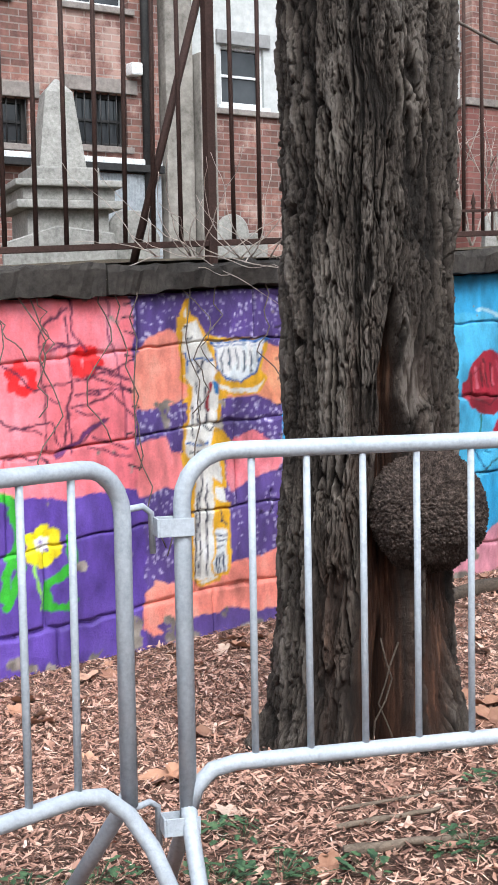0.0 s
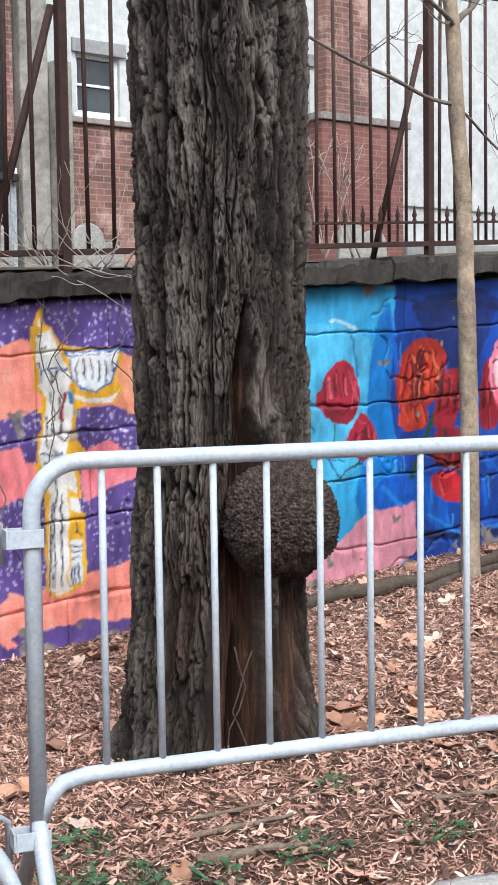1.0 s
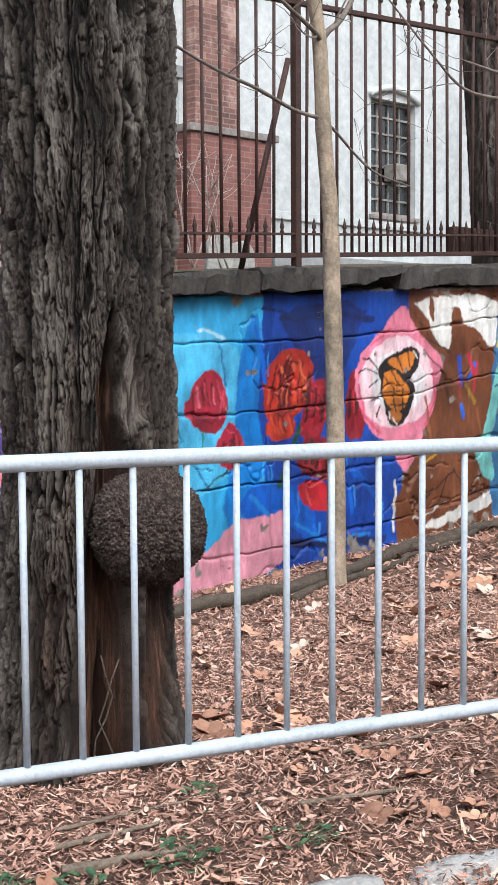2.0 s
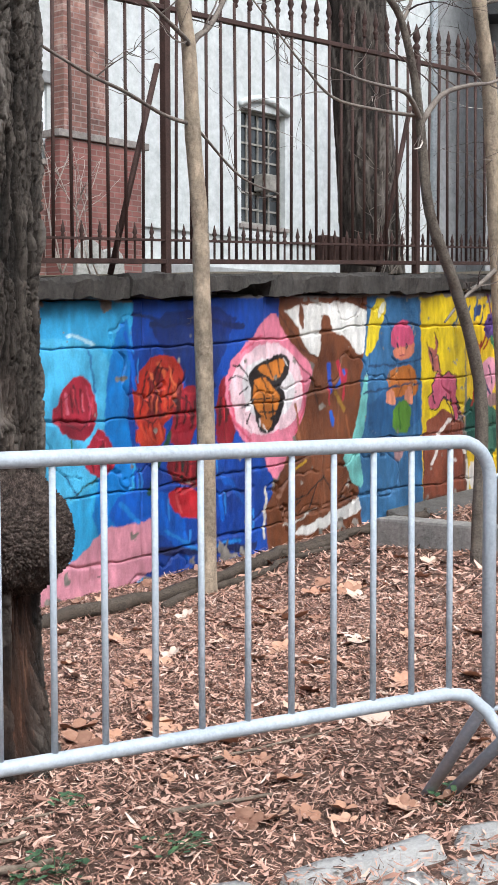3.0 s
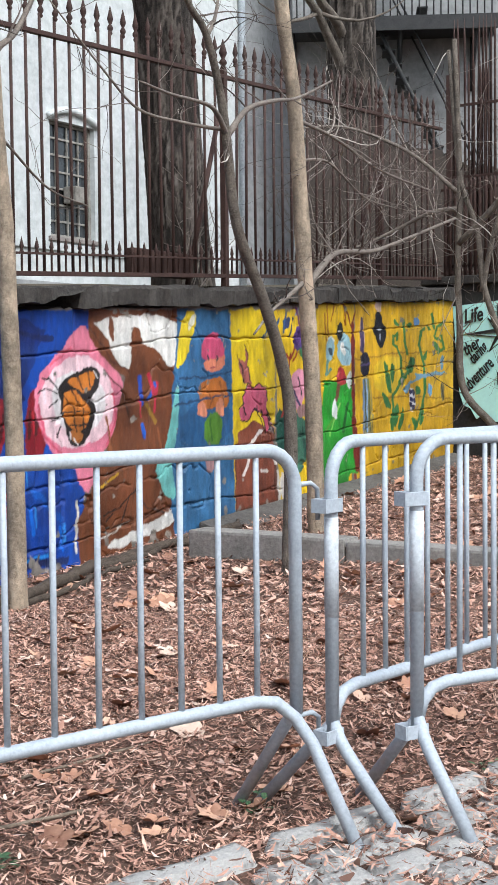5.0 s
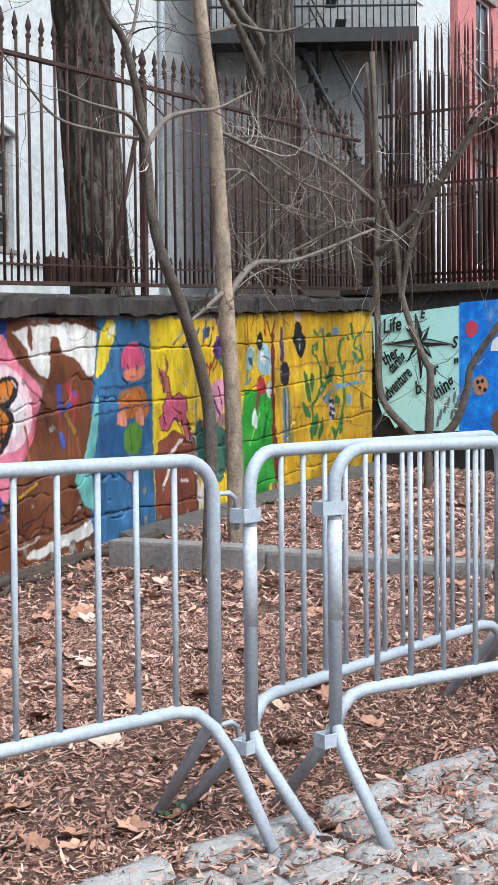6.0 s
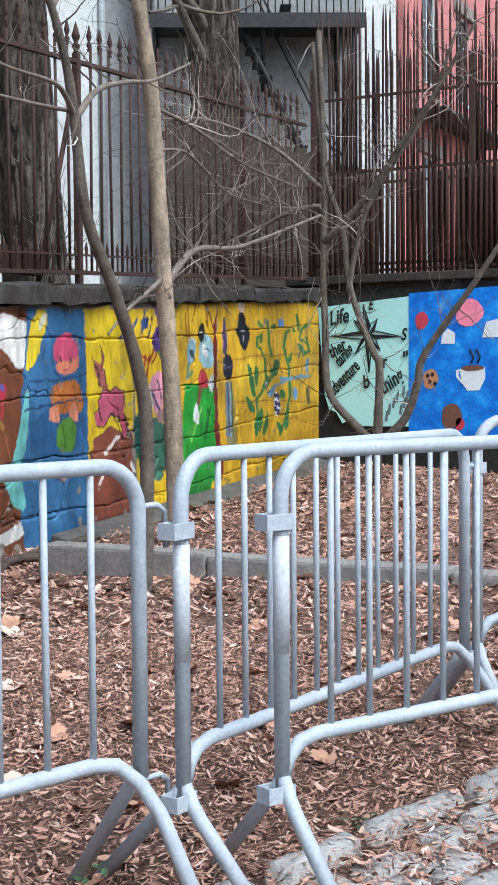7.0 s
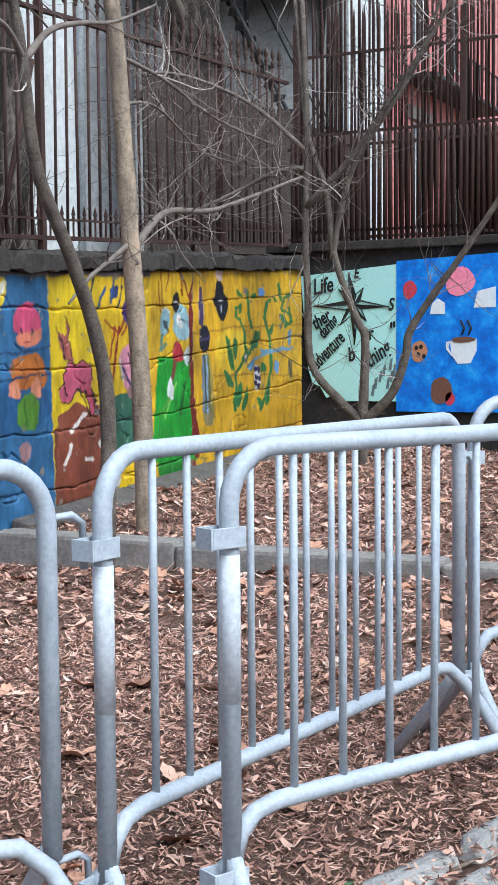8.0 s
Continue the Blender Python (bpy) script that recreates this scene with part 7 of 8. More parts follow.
def return_fence():
    f = base_at("iron_fence", pose(0, 0, 0), "close-set dark iron fence above the painted boards", "fence")
    low = mesh_of("bar", *tube_data([(0, 0, -0.05), (0, 0, 1.05), (0, 0, 1.10)], [0.022, 0.022, 0.003], 5), smooth=True)
    high = mesh_of("bar", *tube_data([(0, 0, -0.05), (0, 0, 2.25), (0, 0, 2.40)], [0.014, 0.014, 0.002], 5), smooth=True)
    tall = mesh_of("bar", *tube_data([(0, 0, -0.05), (0, 0, 2.75), (0, 0, 2.95)], [0.013, 0.013, 0.002], 5), smooth=True)
    rnd = random.Random(17)
    y = 6.2
    while y > 1.5:
        put("bar", low, M_iron, f).matrix_basis = pose(14.22, y, 2.42, rnd.uniform(-0.6, 0.6), 0, 0)
        put("bar", high, M_iron, f).matrix_basis = pose(14.34, y, 2.42, rnd.uniform(-0.6, 0.6), 0, 0)
        if y > 2.0:
            put("bar", tall, M_iron, f).matrix_basis = pose(14.46, y + 0.03, 2.40, rnd.uniform(-0.8, 0.8), 0, 0)
        y -= 0.06
    for x, z in ((14.22, 2.47), (14.22, 3.40), (14.34, 4.35), (14.34, 2.55), (14.34, 3.55)):
        part("rail", boxed(x - 0.012, 1.4, z - 0.015, x + 0.012, 6.25, z + 0.015, 0.002), M_iron, f)
    for y in (6.2, 4.4, 2.6):
        part("post", boxed(14.31, y - 0.03, 2.40, 14.37, y + 0.03, 4.7, 0.004), M_iron, f)


return_fence()
M_slat = speckled("weathered_dark_slats", (0.020, 0.016, 0.013), (0.070, 0.054, 0.044), 5, 0.85, 0.004)


def slat_fence():
    f = base_at("slat_fence", pose(0, 0, 0), "tall dark brown wooden slat fence in the cemetery", "fence")
    rnd = random.Random(23)
    me = mesh_of("slat", *joined([tube_data([(0, 0, -0.1), (0, 0, 2.1)], 0.046, 4)]))
    x = 14.3
    while x < 21.0:
        put("slat", me, M_slat, f).matrix_basis = pose(x, 8.0, 2.3 + 0.02 * (x - 13), 0, rnd.uniform(-0.6, 0.6), 45) @ Matrix.Diagonal((1, 1, rnd.uniform(0.97, 1.03), 1))
        x += 0.118
    for z in (2.6, 4.1):
        part("rail", boxed(14.2, 8.04, z, 21.1, 8.09, z + 0.09, 0.004), M_slat, f)


slat_fence()


# ---- the cemetery beyond the wall ----
M_turf = speckled("winter_turf", (0.05, 0.042, 0.028), (0.15, 0.12, 0.08), 6, 0.95, 0.02)
M_marble = speckled("weathered_marble", (0.17, 0.168, 0.155), (0.38, 0.37, 0.345), 6, 0.85, 0.006)


def cemetery_ground():
    bm = bmesh.new()
    xs, ys = np.linspace(-14, 60, 60), np.array([6.35, 6.8, 7.5, 9, 11, 13.5, 14.5])
    rows = [[bm.verts.new((x, y, float(wall_top(min(x, 14.0))) + 0.02 + 0.05 * min(y - 6.3, 2) + 0.04 * noise.noise((x, y, 1)))) for x in xs] for y in ys]
    for a, b in zip(rows[:-1], rows[1:]):
        for k in range(len(xs) - 1):
            bm.faces.new((a[k], a[k + 1], b[k + 1], b[k]))
    tagged(part("ground_cemetery", bm, M_turf, None, "", True), "raised brown winter turf behind the wall", "ground", kind="structure")


cemetery_ground()


def tapered(bm, w0, w1, z0, z1, d0=None, d1=None):
    d0, d1 = d0 or w0, d1 or w1
    low = [bm.verts.new((s * w0 / 2, t * d0 / 2, z0)) for s, t in ((-1, -1), (1, -1), (1, 1), (-1, 1))]
    top = [bm.verts.new((s * w1 / 2, t * d1 / 2, z1)) for s, t in ((-1, -1), (1, -1), (1, 1), (-1, 1))]
    bm.faces.new(low[::-1])
    bm.faces.new(top)
    for k in range(4):
        bm.faces.new((low[k], low[(k + 1) % 4], top[(k + 1) % 4], top[k]))
    return bm


def monument():
    m = base_at("obelisk_monument", pose(4.50, 9.5, 1.86, 0, 0, -12), "weathered grey marble obelisk on a stepped pedestal", "monument")
    shaft = tapered(bmesh.new(), 0.36, 0.21, 0.78, 1.36)
    tapered(shaft, 0.21, 0.02, 1.36, 1.47)
    part("shaft", shaft, M_marble, m)
    for name, w, z0, z1 in (("die", 0.62, 0.0, 0.46), ("ledge", 0.80, 0.46, 0.52), ("block", 0.70, 0.52, 0.62), ("cap", 0.82, 0.62, 0.67), ("step", 0.52, 0.67, 0.78)):
        part(name, boxed(-w / 2, -w / 2, z0, w / 2, w / 2, z1, 0.012), M_marble, m)


def headstone(x, y, z, w, h, tilt, shape, label):
    bm = bmesh.new()
    prof = [(-w / 2, -0.15), (w / 2, -0.15)]
    if shape == "shoulder":
        prof += [(w / 2, h * 0.55), (w * 0.28, h * 0.92), (w * 0.18, h), (-w * 0.22, h), (-w * 0.34, h * 0.85), (-w / 2, h * 0.45)]
    elif shape == "round":
        prof += [(w / 2, h * 0.62)] + [(w / 2 * math.cos(a), h * 0.62 + h * 0.38 * math.sin(a)) for a in np.arange(0.25, 3.0, 0.3)] + [(-w / 2, h * 0.62)]
    else:
        prof += [(w / 2, h * 0.7), (0.0, h), (-w / 2, h * 0.65)]
    a = [bm.verts.new((u, -0.05, v)) for u, v in prof]
    b = [bm.verts.new((u, 0.05, v)) for u, v in prof]
    bm.faces.new(a)
    bm.faces.new(b[::-1])
    for k in range(len(prof)):
        bm.faces.new((a[k], a[(k + 1) % len(prof)], b[(k + 1) % len(prof)], b[k]))
    bmesh.ops.recalc_face_normals(bm, faces=bm.faces)
    bmesh.ops.bevel(bm, geom=bm.edges[:], offset=0.008, segments=1, affect="EDGES")
    ob = part("headstone", bm, M_marble)
    ob.matrix_world = pose(x, y, z, 0, tilt, -20)
    tagged(ob, label, "headstone", "headstones")


monument()
headstone(5.10, 9.5, 1.92, 0.46, 0.44, 2, "shoulder", "weathered marble headstone with sloping shoulders")
headstone(6.07, 9.5, 1.95, 0.27, 0.42, -2, "round", "small round-topped marble headstone")
headstone(6.32, 9.6, 1.95, 0.24, 0.28, 3, "round", "low worn marble headstone")
headstone(3.9, 8.2, 1.84, 0.75, 0.26, -4, "peak", "low sunken grey headstone")
headstone(8.55, 9.0, 2.05, 0.26, 0.40, 2, "round", "small worn headstone beyond the fence")
headstone(8.95, 9.1, 2.05, 0.24, 0.36, -3, "round", "small worn headstone beyond the fence")


# ---- buildings behind the cemetery ----
def brick_material(name, tones, mortar, scale=1.0, wear=0.4):
    m = Mat(name, 0.9, 0, 0.25)
    node = m.n.new("ShaderNodeTexBrick")
    turn = m.n.new("ShaderNodeMapping")
    turn.inputs["Rotation"].default_value = (radians(90), 0, 0)
    m.l.new(m.co, turn.inputs["Vector"])
    m.l.new(turn.outputs[0], node.inputs["Vector"])
    for key, value in (("Scale", 1.0), ("Mortar Size", 0.008), ("Brick Width", 0.22 * scale), ("Row Height", 0.075 * scale), ("Bias", 0.0)):
        node.inputs[key].default_value = value
    node.inputs["Color1"].default_value, node.inputs["Color2"].default_value, node.inputs["Mortar"].default_value = (*tones[0], 1), (*tones[1], 1), (*mortar, 1)
    stain = m.ramp(m.noise(1.6, 6, 0.7), [(0.40, tones[2]), (0.50, tones[1]), (0.60, tones[3])])
    m.color(m.mix(0.2, m.mix(wear, node.outputs["Color"], stain), m.ramp(m.noise(14, 4), [(0.3, tones[2]), (0.7, tones[0])])))
    node2 = m.n.new("ShaderNodeBump")
    node2.inputs["Distance"].default_value = 0.02
    m.l.new(node.outputs["Fac"], node2.inputs["Height"])
    node2.invert = True
    m.l.new(node2.outputs[0], m.b.inputs["Normal"])
    return m.m


M_brick = brick_material("old_red_brick", ((0.37, 0.18, 0.14), (0.14, 0.068, 0.060), (0.040, 0.031, 0.028), (0.50, 0.38, 0.33)), (0.38, 0.35, 0.32), 1.0, 0.5)
M_darkbrick = brick_material("dark_red_brick", ((0.25, 0.10, 0.085), (0.15, 0.062, 0.055), (0.09, 0.05, 0.045), (0.32, 0.17, 0.14)), (0.24, 0.19, 0.17), 1.0, 0.25)
M_stucco = speckled("white_painted_render", (0.42, 0.435, 0.43), (0.52, 0.535, 0.53), 0.8, 0.85, 0.004, 9)
M_grime = speckled("stained_grey_pillar", (0.09, 0.08, 0.068), (0.32, 0.30, 0.27), 1.6, 0.9, 0.006)
M_greywall = speckled("grey_render", (0.19, 0.19, 0.19), (0.30, 0.30, 0.30), 0.7, 0.88, 0.004, 9)
M_pinkwall = speckled("salmon_painted_brick", (0.36, 0.125, 0.12), (0.50, 0.20, 0.19), 0.9, 0.85, 0.006, 9)
M_stone = speckled("brownstone_trim", (0.13, 0.11, 0.10), (0.28, 0.25, 0.23), 3, 0.9, 0.004)
M_sash = speckled("white_window_paint", (0.45, 0.46, 0.47), (0.74, 0.75, 0.76), 6, 0.6, 0.001)
M_blackiron = speckled("black_painted_iron", (0.010, 0.010, 0.011), (0.035, 0.034, 0.034), 8, 0.6, 0.001)
M_corrugated = speckled("blue_grey_sheet_metal", (0.28, 0.31, 0.34), (0.52, 0.55, 0.58), 4, 0.5, 0.002, 6, 0.5, 0.3)
M_glass = Mat("dark_window_glass", 0.08, 0, 0.6)
M_glass.color(M_glass.ramp(M_glass.noise(1.5), [(0.3, (0.012, 0.014, 0.016)), (0.7, (0.045, 0.05, 0.055))]))
M_glass = M_glass.m


def facade(house, name, x0, x1, z0, z1, y, depth, material, holes=()):
    """A wall with real openings: it is cut into blocks round the holes (x0, z0, x1, z1)."""
    xs = sorted({x0, x1, *[h[0] for h in holes], *[h[2] for h in holes]})
    zs = sorted({z0, z1, *[h[1] for h in holes], *[h[3] for h in holes]})
    bm = bmesh.new()
    for a, b in zip(xs[:-1], xs[1:]):
        run = None
        for c, d in [*zip(zs[:-1], zs[1:]), (None, None)]:
            gap = c is None or any(h[0] <= (a + b) / 2 <= h[2] and h[1] <= (c + d) / 2 <= h[3] for h in holes)
            if not gap:
                run = (run[0], d) if run else (c, d)
            elif run:
                box(bm, a, y, run[0], b, y + depth, run[1])
                run = None
    bmesh.ops.remove_doubles(bm, verts=bm.verts, dist=1e-5)
    return part(name, bm, material, house)


def window(house, x0, z0, x1, z1, y, cols, rows, frame=0.05, sash=None, deep=0.12, guard=False):
    w = new("window")
    w.parent = house
    mat = sash or M_sash
    part("pane", boxed(x0, y + deep, z0, x1, y + deep + 0.02, z1), M_glass, w)
    bm = bmesh.new()
    for a, b, c, d in ((x0, z0, x0 + frame, z1), (x1 - frame, z0, x1, z1), (x0 + frame, z1 - frame, x1 - frame, z1), (x0 + frame, z0, x1 - frame, z0 + frame)):
        box(bm, a, y + deep - 0.05, b, c, y + deep - 0.004, d, 0.006)
    part("window_frame", bm, mat, w)
    bm = bmesh.new()
    for k in range(1, cols):
        x = x0 + (x1 - x0) * k / cols
        box(bm, x - 0.012, y + deep - 0.03, z0 + frame, x + 0.012, y + deep - 0.006, z1 - frame)
    for k in range(1, rows):
        z = z0 + (z1 - z0) * k / rows
        box(bm, x0 + frame, y + deep - 0.034, z - 0.015, x1 - frame, y + deep - 0.008, z + 0.015)
    if len(bm.verts):
        part("glazing_bar", bm, mat, w)
    else:
        bm.free()
    part("sill", boxed(x0 - 0.06, y - 0.05, z0 - 0.07, x1 + 0.06, y + deep, z0 - 0.002, 0.008), M_stone if sash else M_sash, w)
    if guard:
        for k in range(7):
            x = x0 + 0.03 + (x1 - x0 - 0.06) * k / 6
            tube("guard_bar", [(x, y + 0.01, z0), (x, y + 0.01, z1)], 0.008, M_blackiron, w, 5)
    return w


def houses():
    y = 13.5
    h = base_at("brick_house", pose(0, 0, 0), "old red brick house with stone lintels and barred windows", "house")
    win = [(6.56, 3.50, 7.21, 4.08), (5.30, 3.46, 6.02, 3.95), (6.45, 5.02, 7.25, 6.4), (4.9, 5.02, 5.8, 6.4), (3.4, 3.4, 4.2, 4.0)]
    facade(h, "wall", -8.0, 7.62, 1.2, 9.5, y, 0.4, M_brick, win)
    for k, (a, b, c, d) in enumerate(win):
        window(h, a, b, c, d, y, 2, 2, 0.05, M_blackiron if k < 2 else M_sash, 0.14, k < 2)
        part("lintel", boxed(a - 0.12, y - 0.04, d + 0.002, c + 0.12, y + 0.1, d + 0.16, 0.01), M_stone, h)
    part("ledge", boxed(-8.0, y - 0.09, 3.30, 7.60, y - 0.001, 3.37, 0.01), M_sash, h)
    part("cable_tray", boxed(5.0, y - 0.14, 3.22, 7.6, y - 0.03, 3.30, 0.006), M_blackiron, h)
    verts = [(6.72 + 0.02 * k, y - (0.085 if k % 2 else 0.05), z) for k in range(45) for z in (2.0, 3.2)]
    faces = [(2 * k, 2 * k + 2, 2 * k + 3, 2 * k + 1) for k in range(44)]
    put("corrugated_sheet", mesh_of("corrugated_sheet", verts, faces), M_corrugated, h, "blue-grey corrugated metal sheet")
    part("wall_lamp", boxed(7.20, y - 0.16, 4.28, 7.34, y - 0.002, 4.42, 0.02), M_sash, h, "white box lamp")
    tube("drainpipe", [(7.42, y - 0.07, 1.9), (7.42, y - 0.07, 5.6), (7.40, y - 0.07, 9.4)], 0.05, M_blackiron, h, 10)
    part("roof", boxed(-8.2, y - 0.2, 9.5, 7.62, y + 6, 9.7, 0.02), M_stone, h)

    h = base_at("white_house", pose(0, 0, 0), "white rendered house above a brick ground floor", "house")
    win = [(8.52, 4.10, 9.13, 4.80), (11.65, 4.30, 12.16, 5.06), (8.6, 6.1, 9.3, 7.3)]
    facade(h, "wall", 7.66, 13.0, 4.02, 9.8, y + 0.12, 0.4, M_stucco, win)
    for a, b, c, d in win:
        window(h, a, b, c, d, y + 0.12, 1, 2, 0.045, None, 0.1)
        part("lintel", boxed(a - 0.06, y + 0.08, d + 0.002, c + 0.08, y + 0.2, d + 0.16, 0.008), M_greywall, h)
    facade(h, "lower_wall", 8.30, 13.25, 1.2, 3.96, y, 0.5, M_brick, [(10.0, 2.2, 10.8, 3.4)])
    window(h, 10.0, 2.2, 10.8, 3.4, y, 2, 2)
    part("cornice", boxed(8.26, y - 0.05, 3.962, 13.55, y + 0.5, 4.03, 0.012), M_stone, h)
    part("corner_pier", boxed(7.66, y - 0.10, 1.2, 8.02, y + 0.115, 9.8, 0.02), M_grime, h, "stained pale corner pier")
    part("corner_pier", boxed(8.04, y - 0.22, 1.2, 8.26, y + 0.11, 4.6, 0.02), M_grime, h, "stained grey pier")
    part("chimney_breast", boxed(12.24, y - 0.12, 4.032, 13.02, y + 0.118, 10.5, 0.01), M_brick, h)
    part("roof", boxed(7.5, y - 0.1, 9.8, 13.1, y + 6, 10.0, 0.02), M_stone, h)
    part("side_wall", boxed(12.0, y - 0.30, 1.2, 13.5, y - 0.002, 4.30, 0.02), M_darkbrick, h)
    part("side_cap", boxed(11.95, y - 0.34, 4.302, 13.62, y - 0.004, 4.40, 0.012), M_stone, h)

    h = base_at("white_brick_house", pose(0, 0, 0), "tall white painted house with an arched window", "house")
    win = [(16.00, 3.52, 17.08, 5.30), (18.6, 6.4, 19.6, 8.2)]
    facade(h, "wall", 13.05, 21.2, 1.2, 13.0, y + 0.02, 0.4, M_stucco, win)
    for a, b, c, d in win:
        window(h, a, b, c, d, y + 0.02, 4, 7, 0.05, M_grime, 0.14)
        tube("arch", [((a + c) / 2 + u * (c - a) * 0.56, y - 0.0, d + 0.03 + 0.16 * (1 - u * u)) for u in np.linspace(-1, 1, 13)], 0.06, M_stucco, h, 6)
    part("air_conditioner", boxed(16.42, y - 0.13, 4.06, 16.72, y + 0.12, 4.32, 0.02), M_grime, h, "small window air conditioner")
    part("string_course", boxed(13.7, y - 0.02, 3.30, 21.2, y + 0.018, 3.42, 0.01), M_stucco, h)
    part("base_wall", boxed(13.7, y - 0.16, 1.2, 21.2, y + 0.017, 2.8, 0.02), M_greywall, h)
    part("roof", boxed(13.0, y - 0.1, 13.0, 21.4, y + 7, 13.2, 0.02), M_stone, h)

    h = base_at("grey_house", pose(0, 0, 0), "grey rendered house with a black iron fire escape", "house")
    win = [(24.4, 4.2, 25.6, 6.0), (28.2, 4.2, 29.4, 6.0), (24.4, 8.9, 25.6, 10.9), (28.2, 9.8, 29.4, 11.8)]
    facade(h, "wall", 21.25, 33.6, 1.2, 15.0, y + 0.3, 0.4, M_greywall, win)
    for a, b, c, d in win:
        window(h, a, b, c, d, y + 0.3, 2, 2, 0.06, M_grime)
    tube("drainpipe", [(21.75, y + 0.2, 1.9), (21.78, y + 0.2, 9.0), (21.78, y + 0.2, 14.5)], 0.07, M_corrugated, h, 10)
    part("pale_strip", boxed(21.3, y + 0.26, 1.3, 21.95, y + 0.297, 14.9, 0.01), M_stucco, h)
    part("roof", boxed(21.2, y + 0.2, 15.0, 33.7, y + 7, 15.2, 0.02), M_stone, h)
    wing = part("wing", boxed(0.0, 0.0, 1.2, 3.85, 0.4, 15.0, 0.02), M_greywall, h)
    wing.matrix_basis = pose(22.3, y - 0.6, 0, 0, 0, -62)
    e = base_at("fire_escape", pose(22.3, y - 0.6, 0, 0, 0, -62), "black iron fire escape with stairs and railings", "fire escape")
    for z, long in ((7.65, 3.75), (10.9, 3.75)):
        part("platform", boxed(0.0, -1.05, z, long, -0.004, z + 0.10, 0.01), M_blackiron, e)
        part("edge_beam", boxed(-0.04, -1.10, z - 0.10, long + 0.04, -1.052, z + 0.16, 0.006), M_blackiron, e)
        for k in range(30):
            x = long * k / 29
            tube("baluster", [(x, -1.07, z + 0.1), (x, -1.07, z + 1.05)], 0.013, M_blackiron, e, 5)
        for dz in (0.55, 1.05):
            tube("rail", [(0, -1.07, z + dz), (long, -1.07, z + dz)], 0.022, M_blackiron, e, 6)
        for x in (0.05, 2.0, long - 0.4):
            tube("bracket", [(x, -1.0, z), (x, -0.06, z - 0.95)], 0.04, M_blackiron, e, 6)
            tube("bracket", [(x, -0.04, z), (x, -0.04, z - 1.0)], 0.03, M_blackiron, e, 6)
    for k in range(15):
        u = k / 14
        part("tread", boxed(1.55 + 1.75 * u, -0.85, 7.5 - 3.5 * u, 1.78 + 1.75 * u, -0.25, 7.525 - 3.5 * u, 0.003), M_blackiron, e)
    for q in (-0.87, -0.23):
        tube("stringer", [(1.6, q, 7.65), (3.45, q, 3.95)], 0.035, M_blackiron, e, 6)
        tube("rail", [(1.8, q, 8.5), (3.65, q, 4.8)], 0.018, M_blackiron, e, 6)
    for k in range(8):
        u = k / 7
        part("tread", boxed(2.3 - 1.2 * u, -0.85, 8.0 + 2.7 * u, 2.5 - 1.2 * u, -0.25, 8.025 + 2.7 * u, 0.003), M_blackiron, e)
    for x in (3.6,):
        tube("post", [(x, -1.0, 1.9), (x, -1.0, 7.7)], 0.035, M_blackiron, e, 6)

    h = base_at("white_house", pose(0, 0, 0), "plain white rendered house far down the row", "house")
    facade(h, "wall", 33.65, 37.9, 1.2, 16.0, y + 0.4, 0.4, M_stucco, [(34.6, 12.0, 35.6, 13.8)])
    window(h, 34.6, 12.0, 35.6, 13.8, y + 0.4, 2, 2)
    part("roof", boxed(33.6, y + 0.3, 16.0, 38.0, y + 7, 16.2, 0.02), M_stone, h)
    h = base_at("salmon_house", pose(0, 0, 0), "salmon painted brick house with black iron balconies", "house")
    win = [(39.6, 5.0, 41.0, 8.2), (43.0, 5.0, 44.4, 8.2), (39.6, 10.4, 41.0, 13.2), (43.0, 10.4, 44.4, 13.2)]
    facade(h, "wall", 38.0, 52.0, 1.2, 17.0, y + 0.2, 0.4, M_pinkwall, win)
    for a, b, c, d in win:
        window(h, a, b, c, d, y + 0.2, 2, 3, 0.08)
        part("lintel", boxed(a - 0.3, y + 0.08, d + 0.002, c + 0.3, y + 0.25, d + 0.4, 0.02), M_stone, h)
    part("roof", boxed(37.9, y + 0.0, 17.0, 52.2, y + 7, 17.4, 0.05), M_stone, h)
    for z in (9.2,):
        part("balcony", boxed(38.6, y - 0.9, z, 46.0, y + 0.19, z + 0.12, 0.01), M_blackiron, h)
        for k in range(22):
            x = 38.7 + k * 0.34
            tube("baluster", [(x, y - 0.86, z + 0.05), (x, y - 0.86, z + 1.1)], 0.025, M_blackiron, h, 5)
        tube("balcony_rail", [(38.6, y - 0.86, z + 1.1), (46.0, y - 0.86, z + 1.1)], 0.035, M_blackiron, h, 6)


houses()


# ---- brush and vines ----
def brush(x, y, z, spread, high, count, seed, label, material):
    rnd = random.Random(seed)
    pieces = []
    for _ in range(count):
        q, r = limb_points((rnd.uniform(-spread, spread) * 0.4, rnd.uniform(-0.1, 0.1), 0), (rnd.uniform(-0.8, 0.8), rnd.uniform(-0.25, 0.25), 1), high * rnd.uniform(0.5, 1.1), 0.007, rnd, 0.22, 9)
        pieces.append(tube_data(q, [max(v, 0.003) for v in r], 5))
        for _ in range(3):
            k = rnd.randrange(3, len(q))
            q2, r2 = limb_points(q[k], (rnd.uniform(-1, 1), rnd.uniform(-0.4, 0.4), rnd.uniform(0, 0.8)), high * 0.35, 0.004, rnd, 0.25, 5)
            pieces.append(tube_data(q2, [max(v, 0.002) for v in r2], 4))
    ob = put("bare_shrub", mesh_of("bare_shrub", *joined(pieces), smooth=True), material)
    ob.location = (x, y, z)
    tagged(ob, label, "shrub", "bare shrubs")


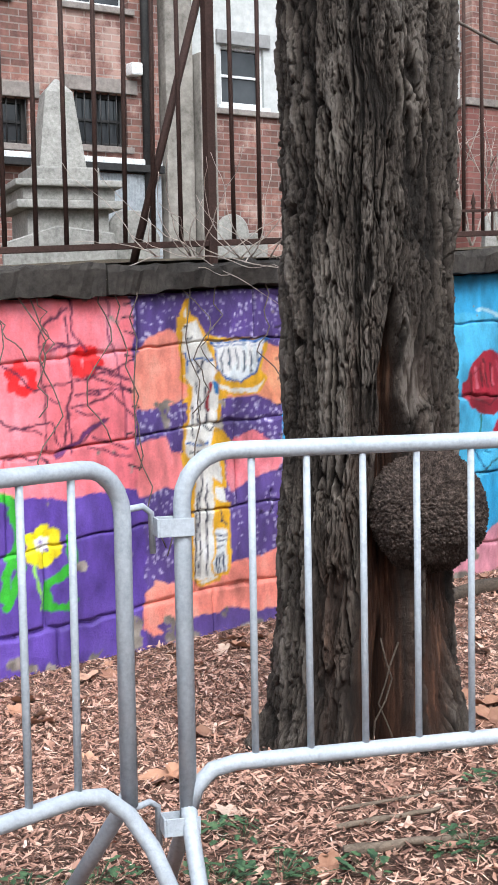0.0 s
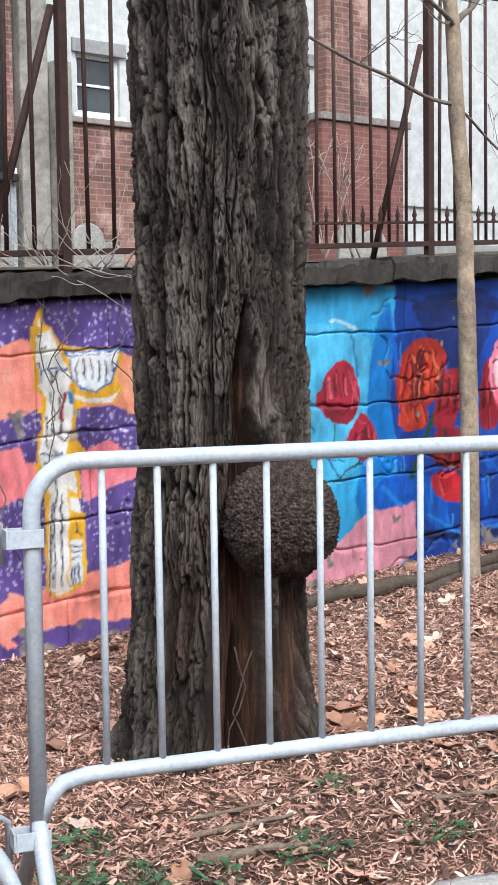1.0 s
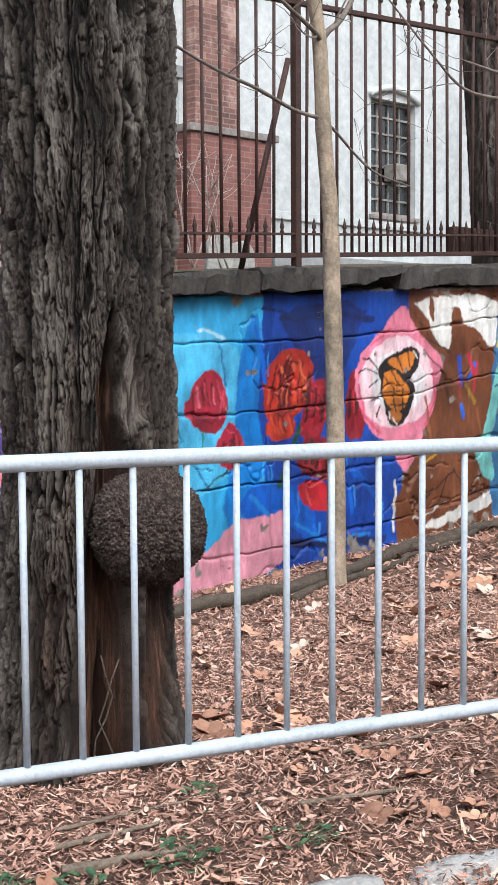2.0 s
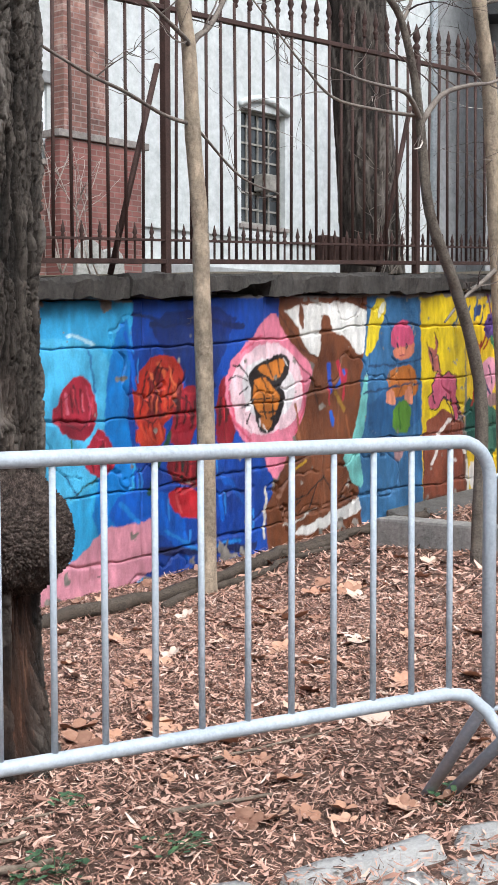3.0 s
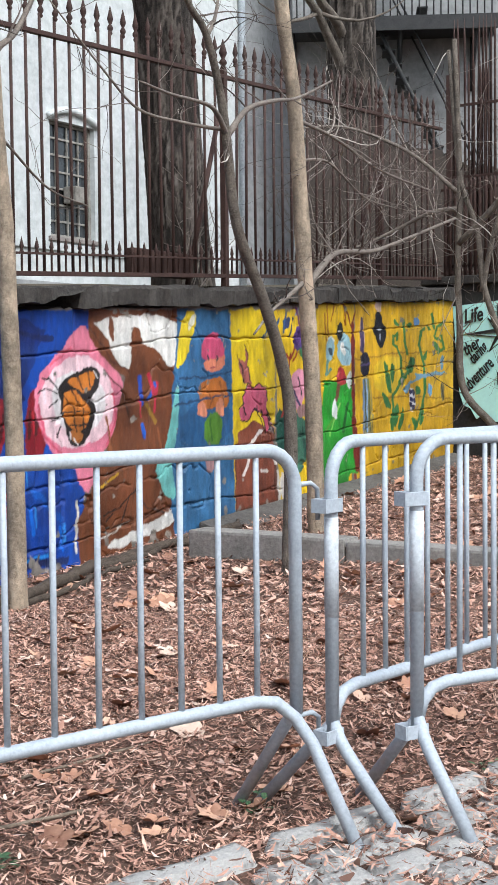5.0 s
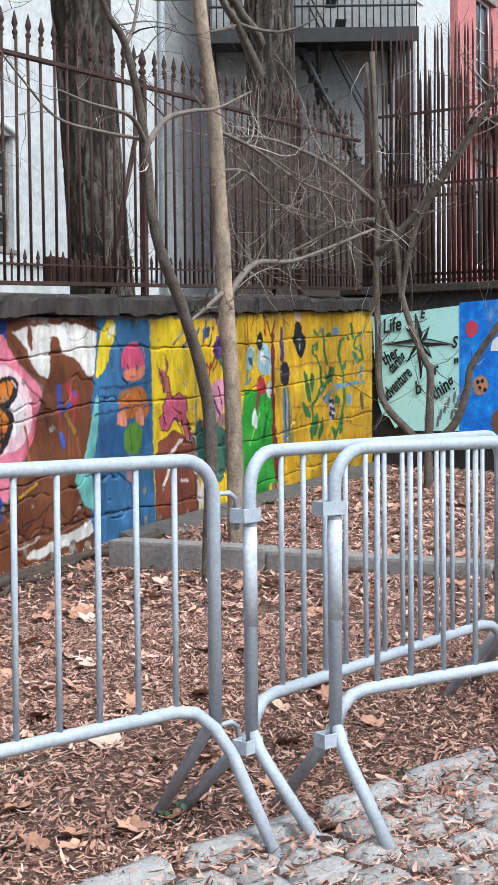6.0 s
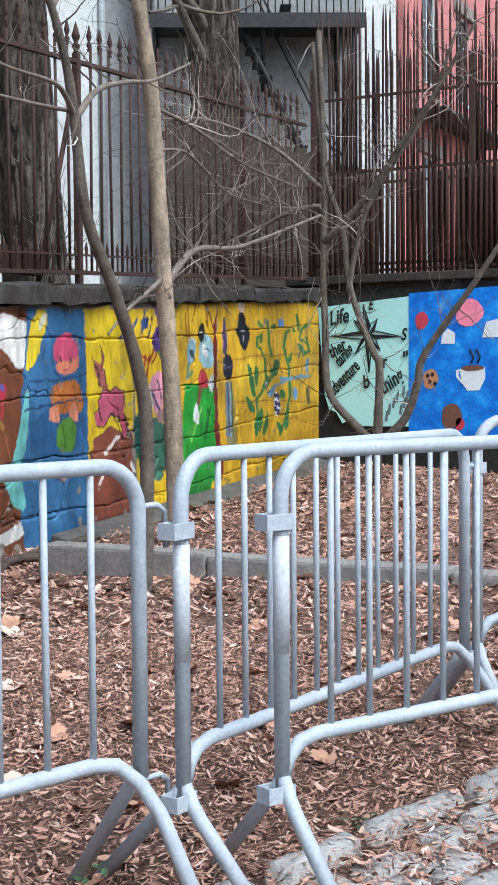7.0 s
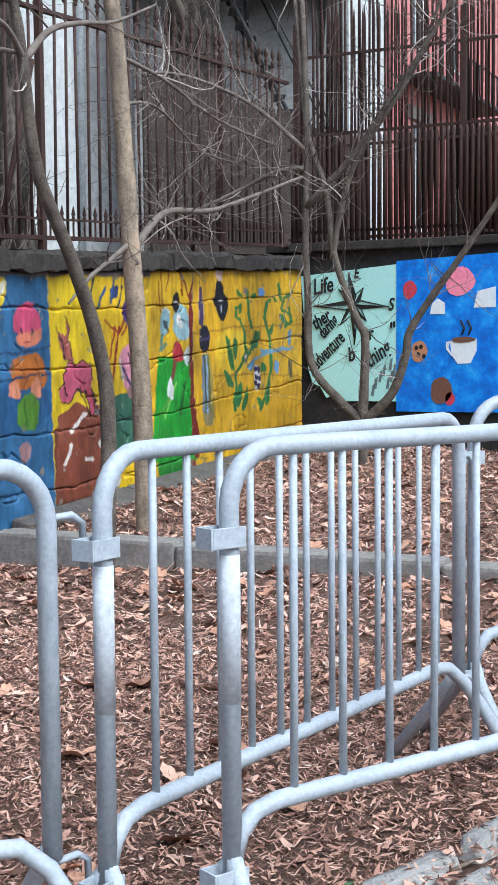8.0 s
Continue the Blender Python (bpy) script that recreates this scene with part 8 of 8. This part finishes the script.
M_palewood = speckled("pale_dry_stems", (0.28, 0.23, 0.20), (0.52, 0.45, 0.40), 12, 0.85, 0.002)
brush(6.55, 7.0, 1.95, 0.5, 1.0, 7, 3, "pale dry bare stems behind the fence", M_palewood)
brush(10.2, 6.9, 2.1, 0.8, 1.1, 10, 4, "tangled bare brown shrub behind the fence", M_twig)
brush(12.6, 6.8, 2.2, 1.0, 1.8, 16, 5, "tangled bare brown shrub behind the fence", M_twig)


def wall_vine(x0, z0, ln, seed, down=True):
    rnd = random.Random(seed)
    pts, x, z = [], x0, z0
    for k in range(14):
        pts.append((x, 5.975 + rnd.uniform(-0.012, 0.004), z))
        x += rnd.uniform(-0.06, 0.06)
        z += (-1 if down else 1) * ln / 14
    return tube_data(pts, 0.0035, 4)


def vines():
    rnd = random.Random(44)
    pieces = []
    for k in range(16):
        x = rnd.uniform(2.3, 4.35)
        pieces.append(wall_vine(x, float(wall_top(x)) - 0.05, rnd.uniform(0.4, 1.6), 60 + k))
    tagged(put("dry_vine", mesh_of("dry_vine", *joined(pieces), smooth=True), M_twig), "thin dry vines clinging to the painted wall", "vine")
    pieces = []
    for k in range(26):
        q, r = limb_points((rnd.uniform(3.4, 4.2), 6.0, float(wall_top(3.8)) + 0.02), (rnd.uniform(-1, 1), rnd.uniform(-0.7, 0.1), rnd.uniform(-0.3, 0.8)), rnd.uniform(0.3, 0.8), 0.004, rnd, 0.3, 9)
        pieces.append(tube_data(q, [max(v, 0.0018) for v in r], 4))
    tagged(put("dry_vine", mesh_of("dry_vine", *joined(pieces), smooth=True), M_palewood), "tangle of dry vine hanging over the coping", "vine")


vines()


# ---- the street side behind the camera ----
def far_side():
    h = base_at("row_house", pose(0, 0, 0), "plain brick row houses across the street", "house")
    facade(h, "wall", -30, 40, -0.5, 9.0, -16.0, 0.5, M_brick, [(-6.0 + 4 * k, 1.2, -4.6 + 4 * k, 3.2) for k in range(5)])
    for k in range(5):
        window(h, -6.0 + 4 * k, 1.2, -4.6 + 4 * k, 3.2, -16.0, 2, 2)


far_side()
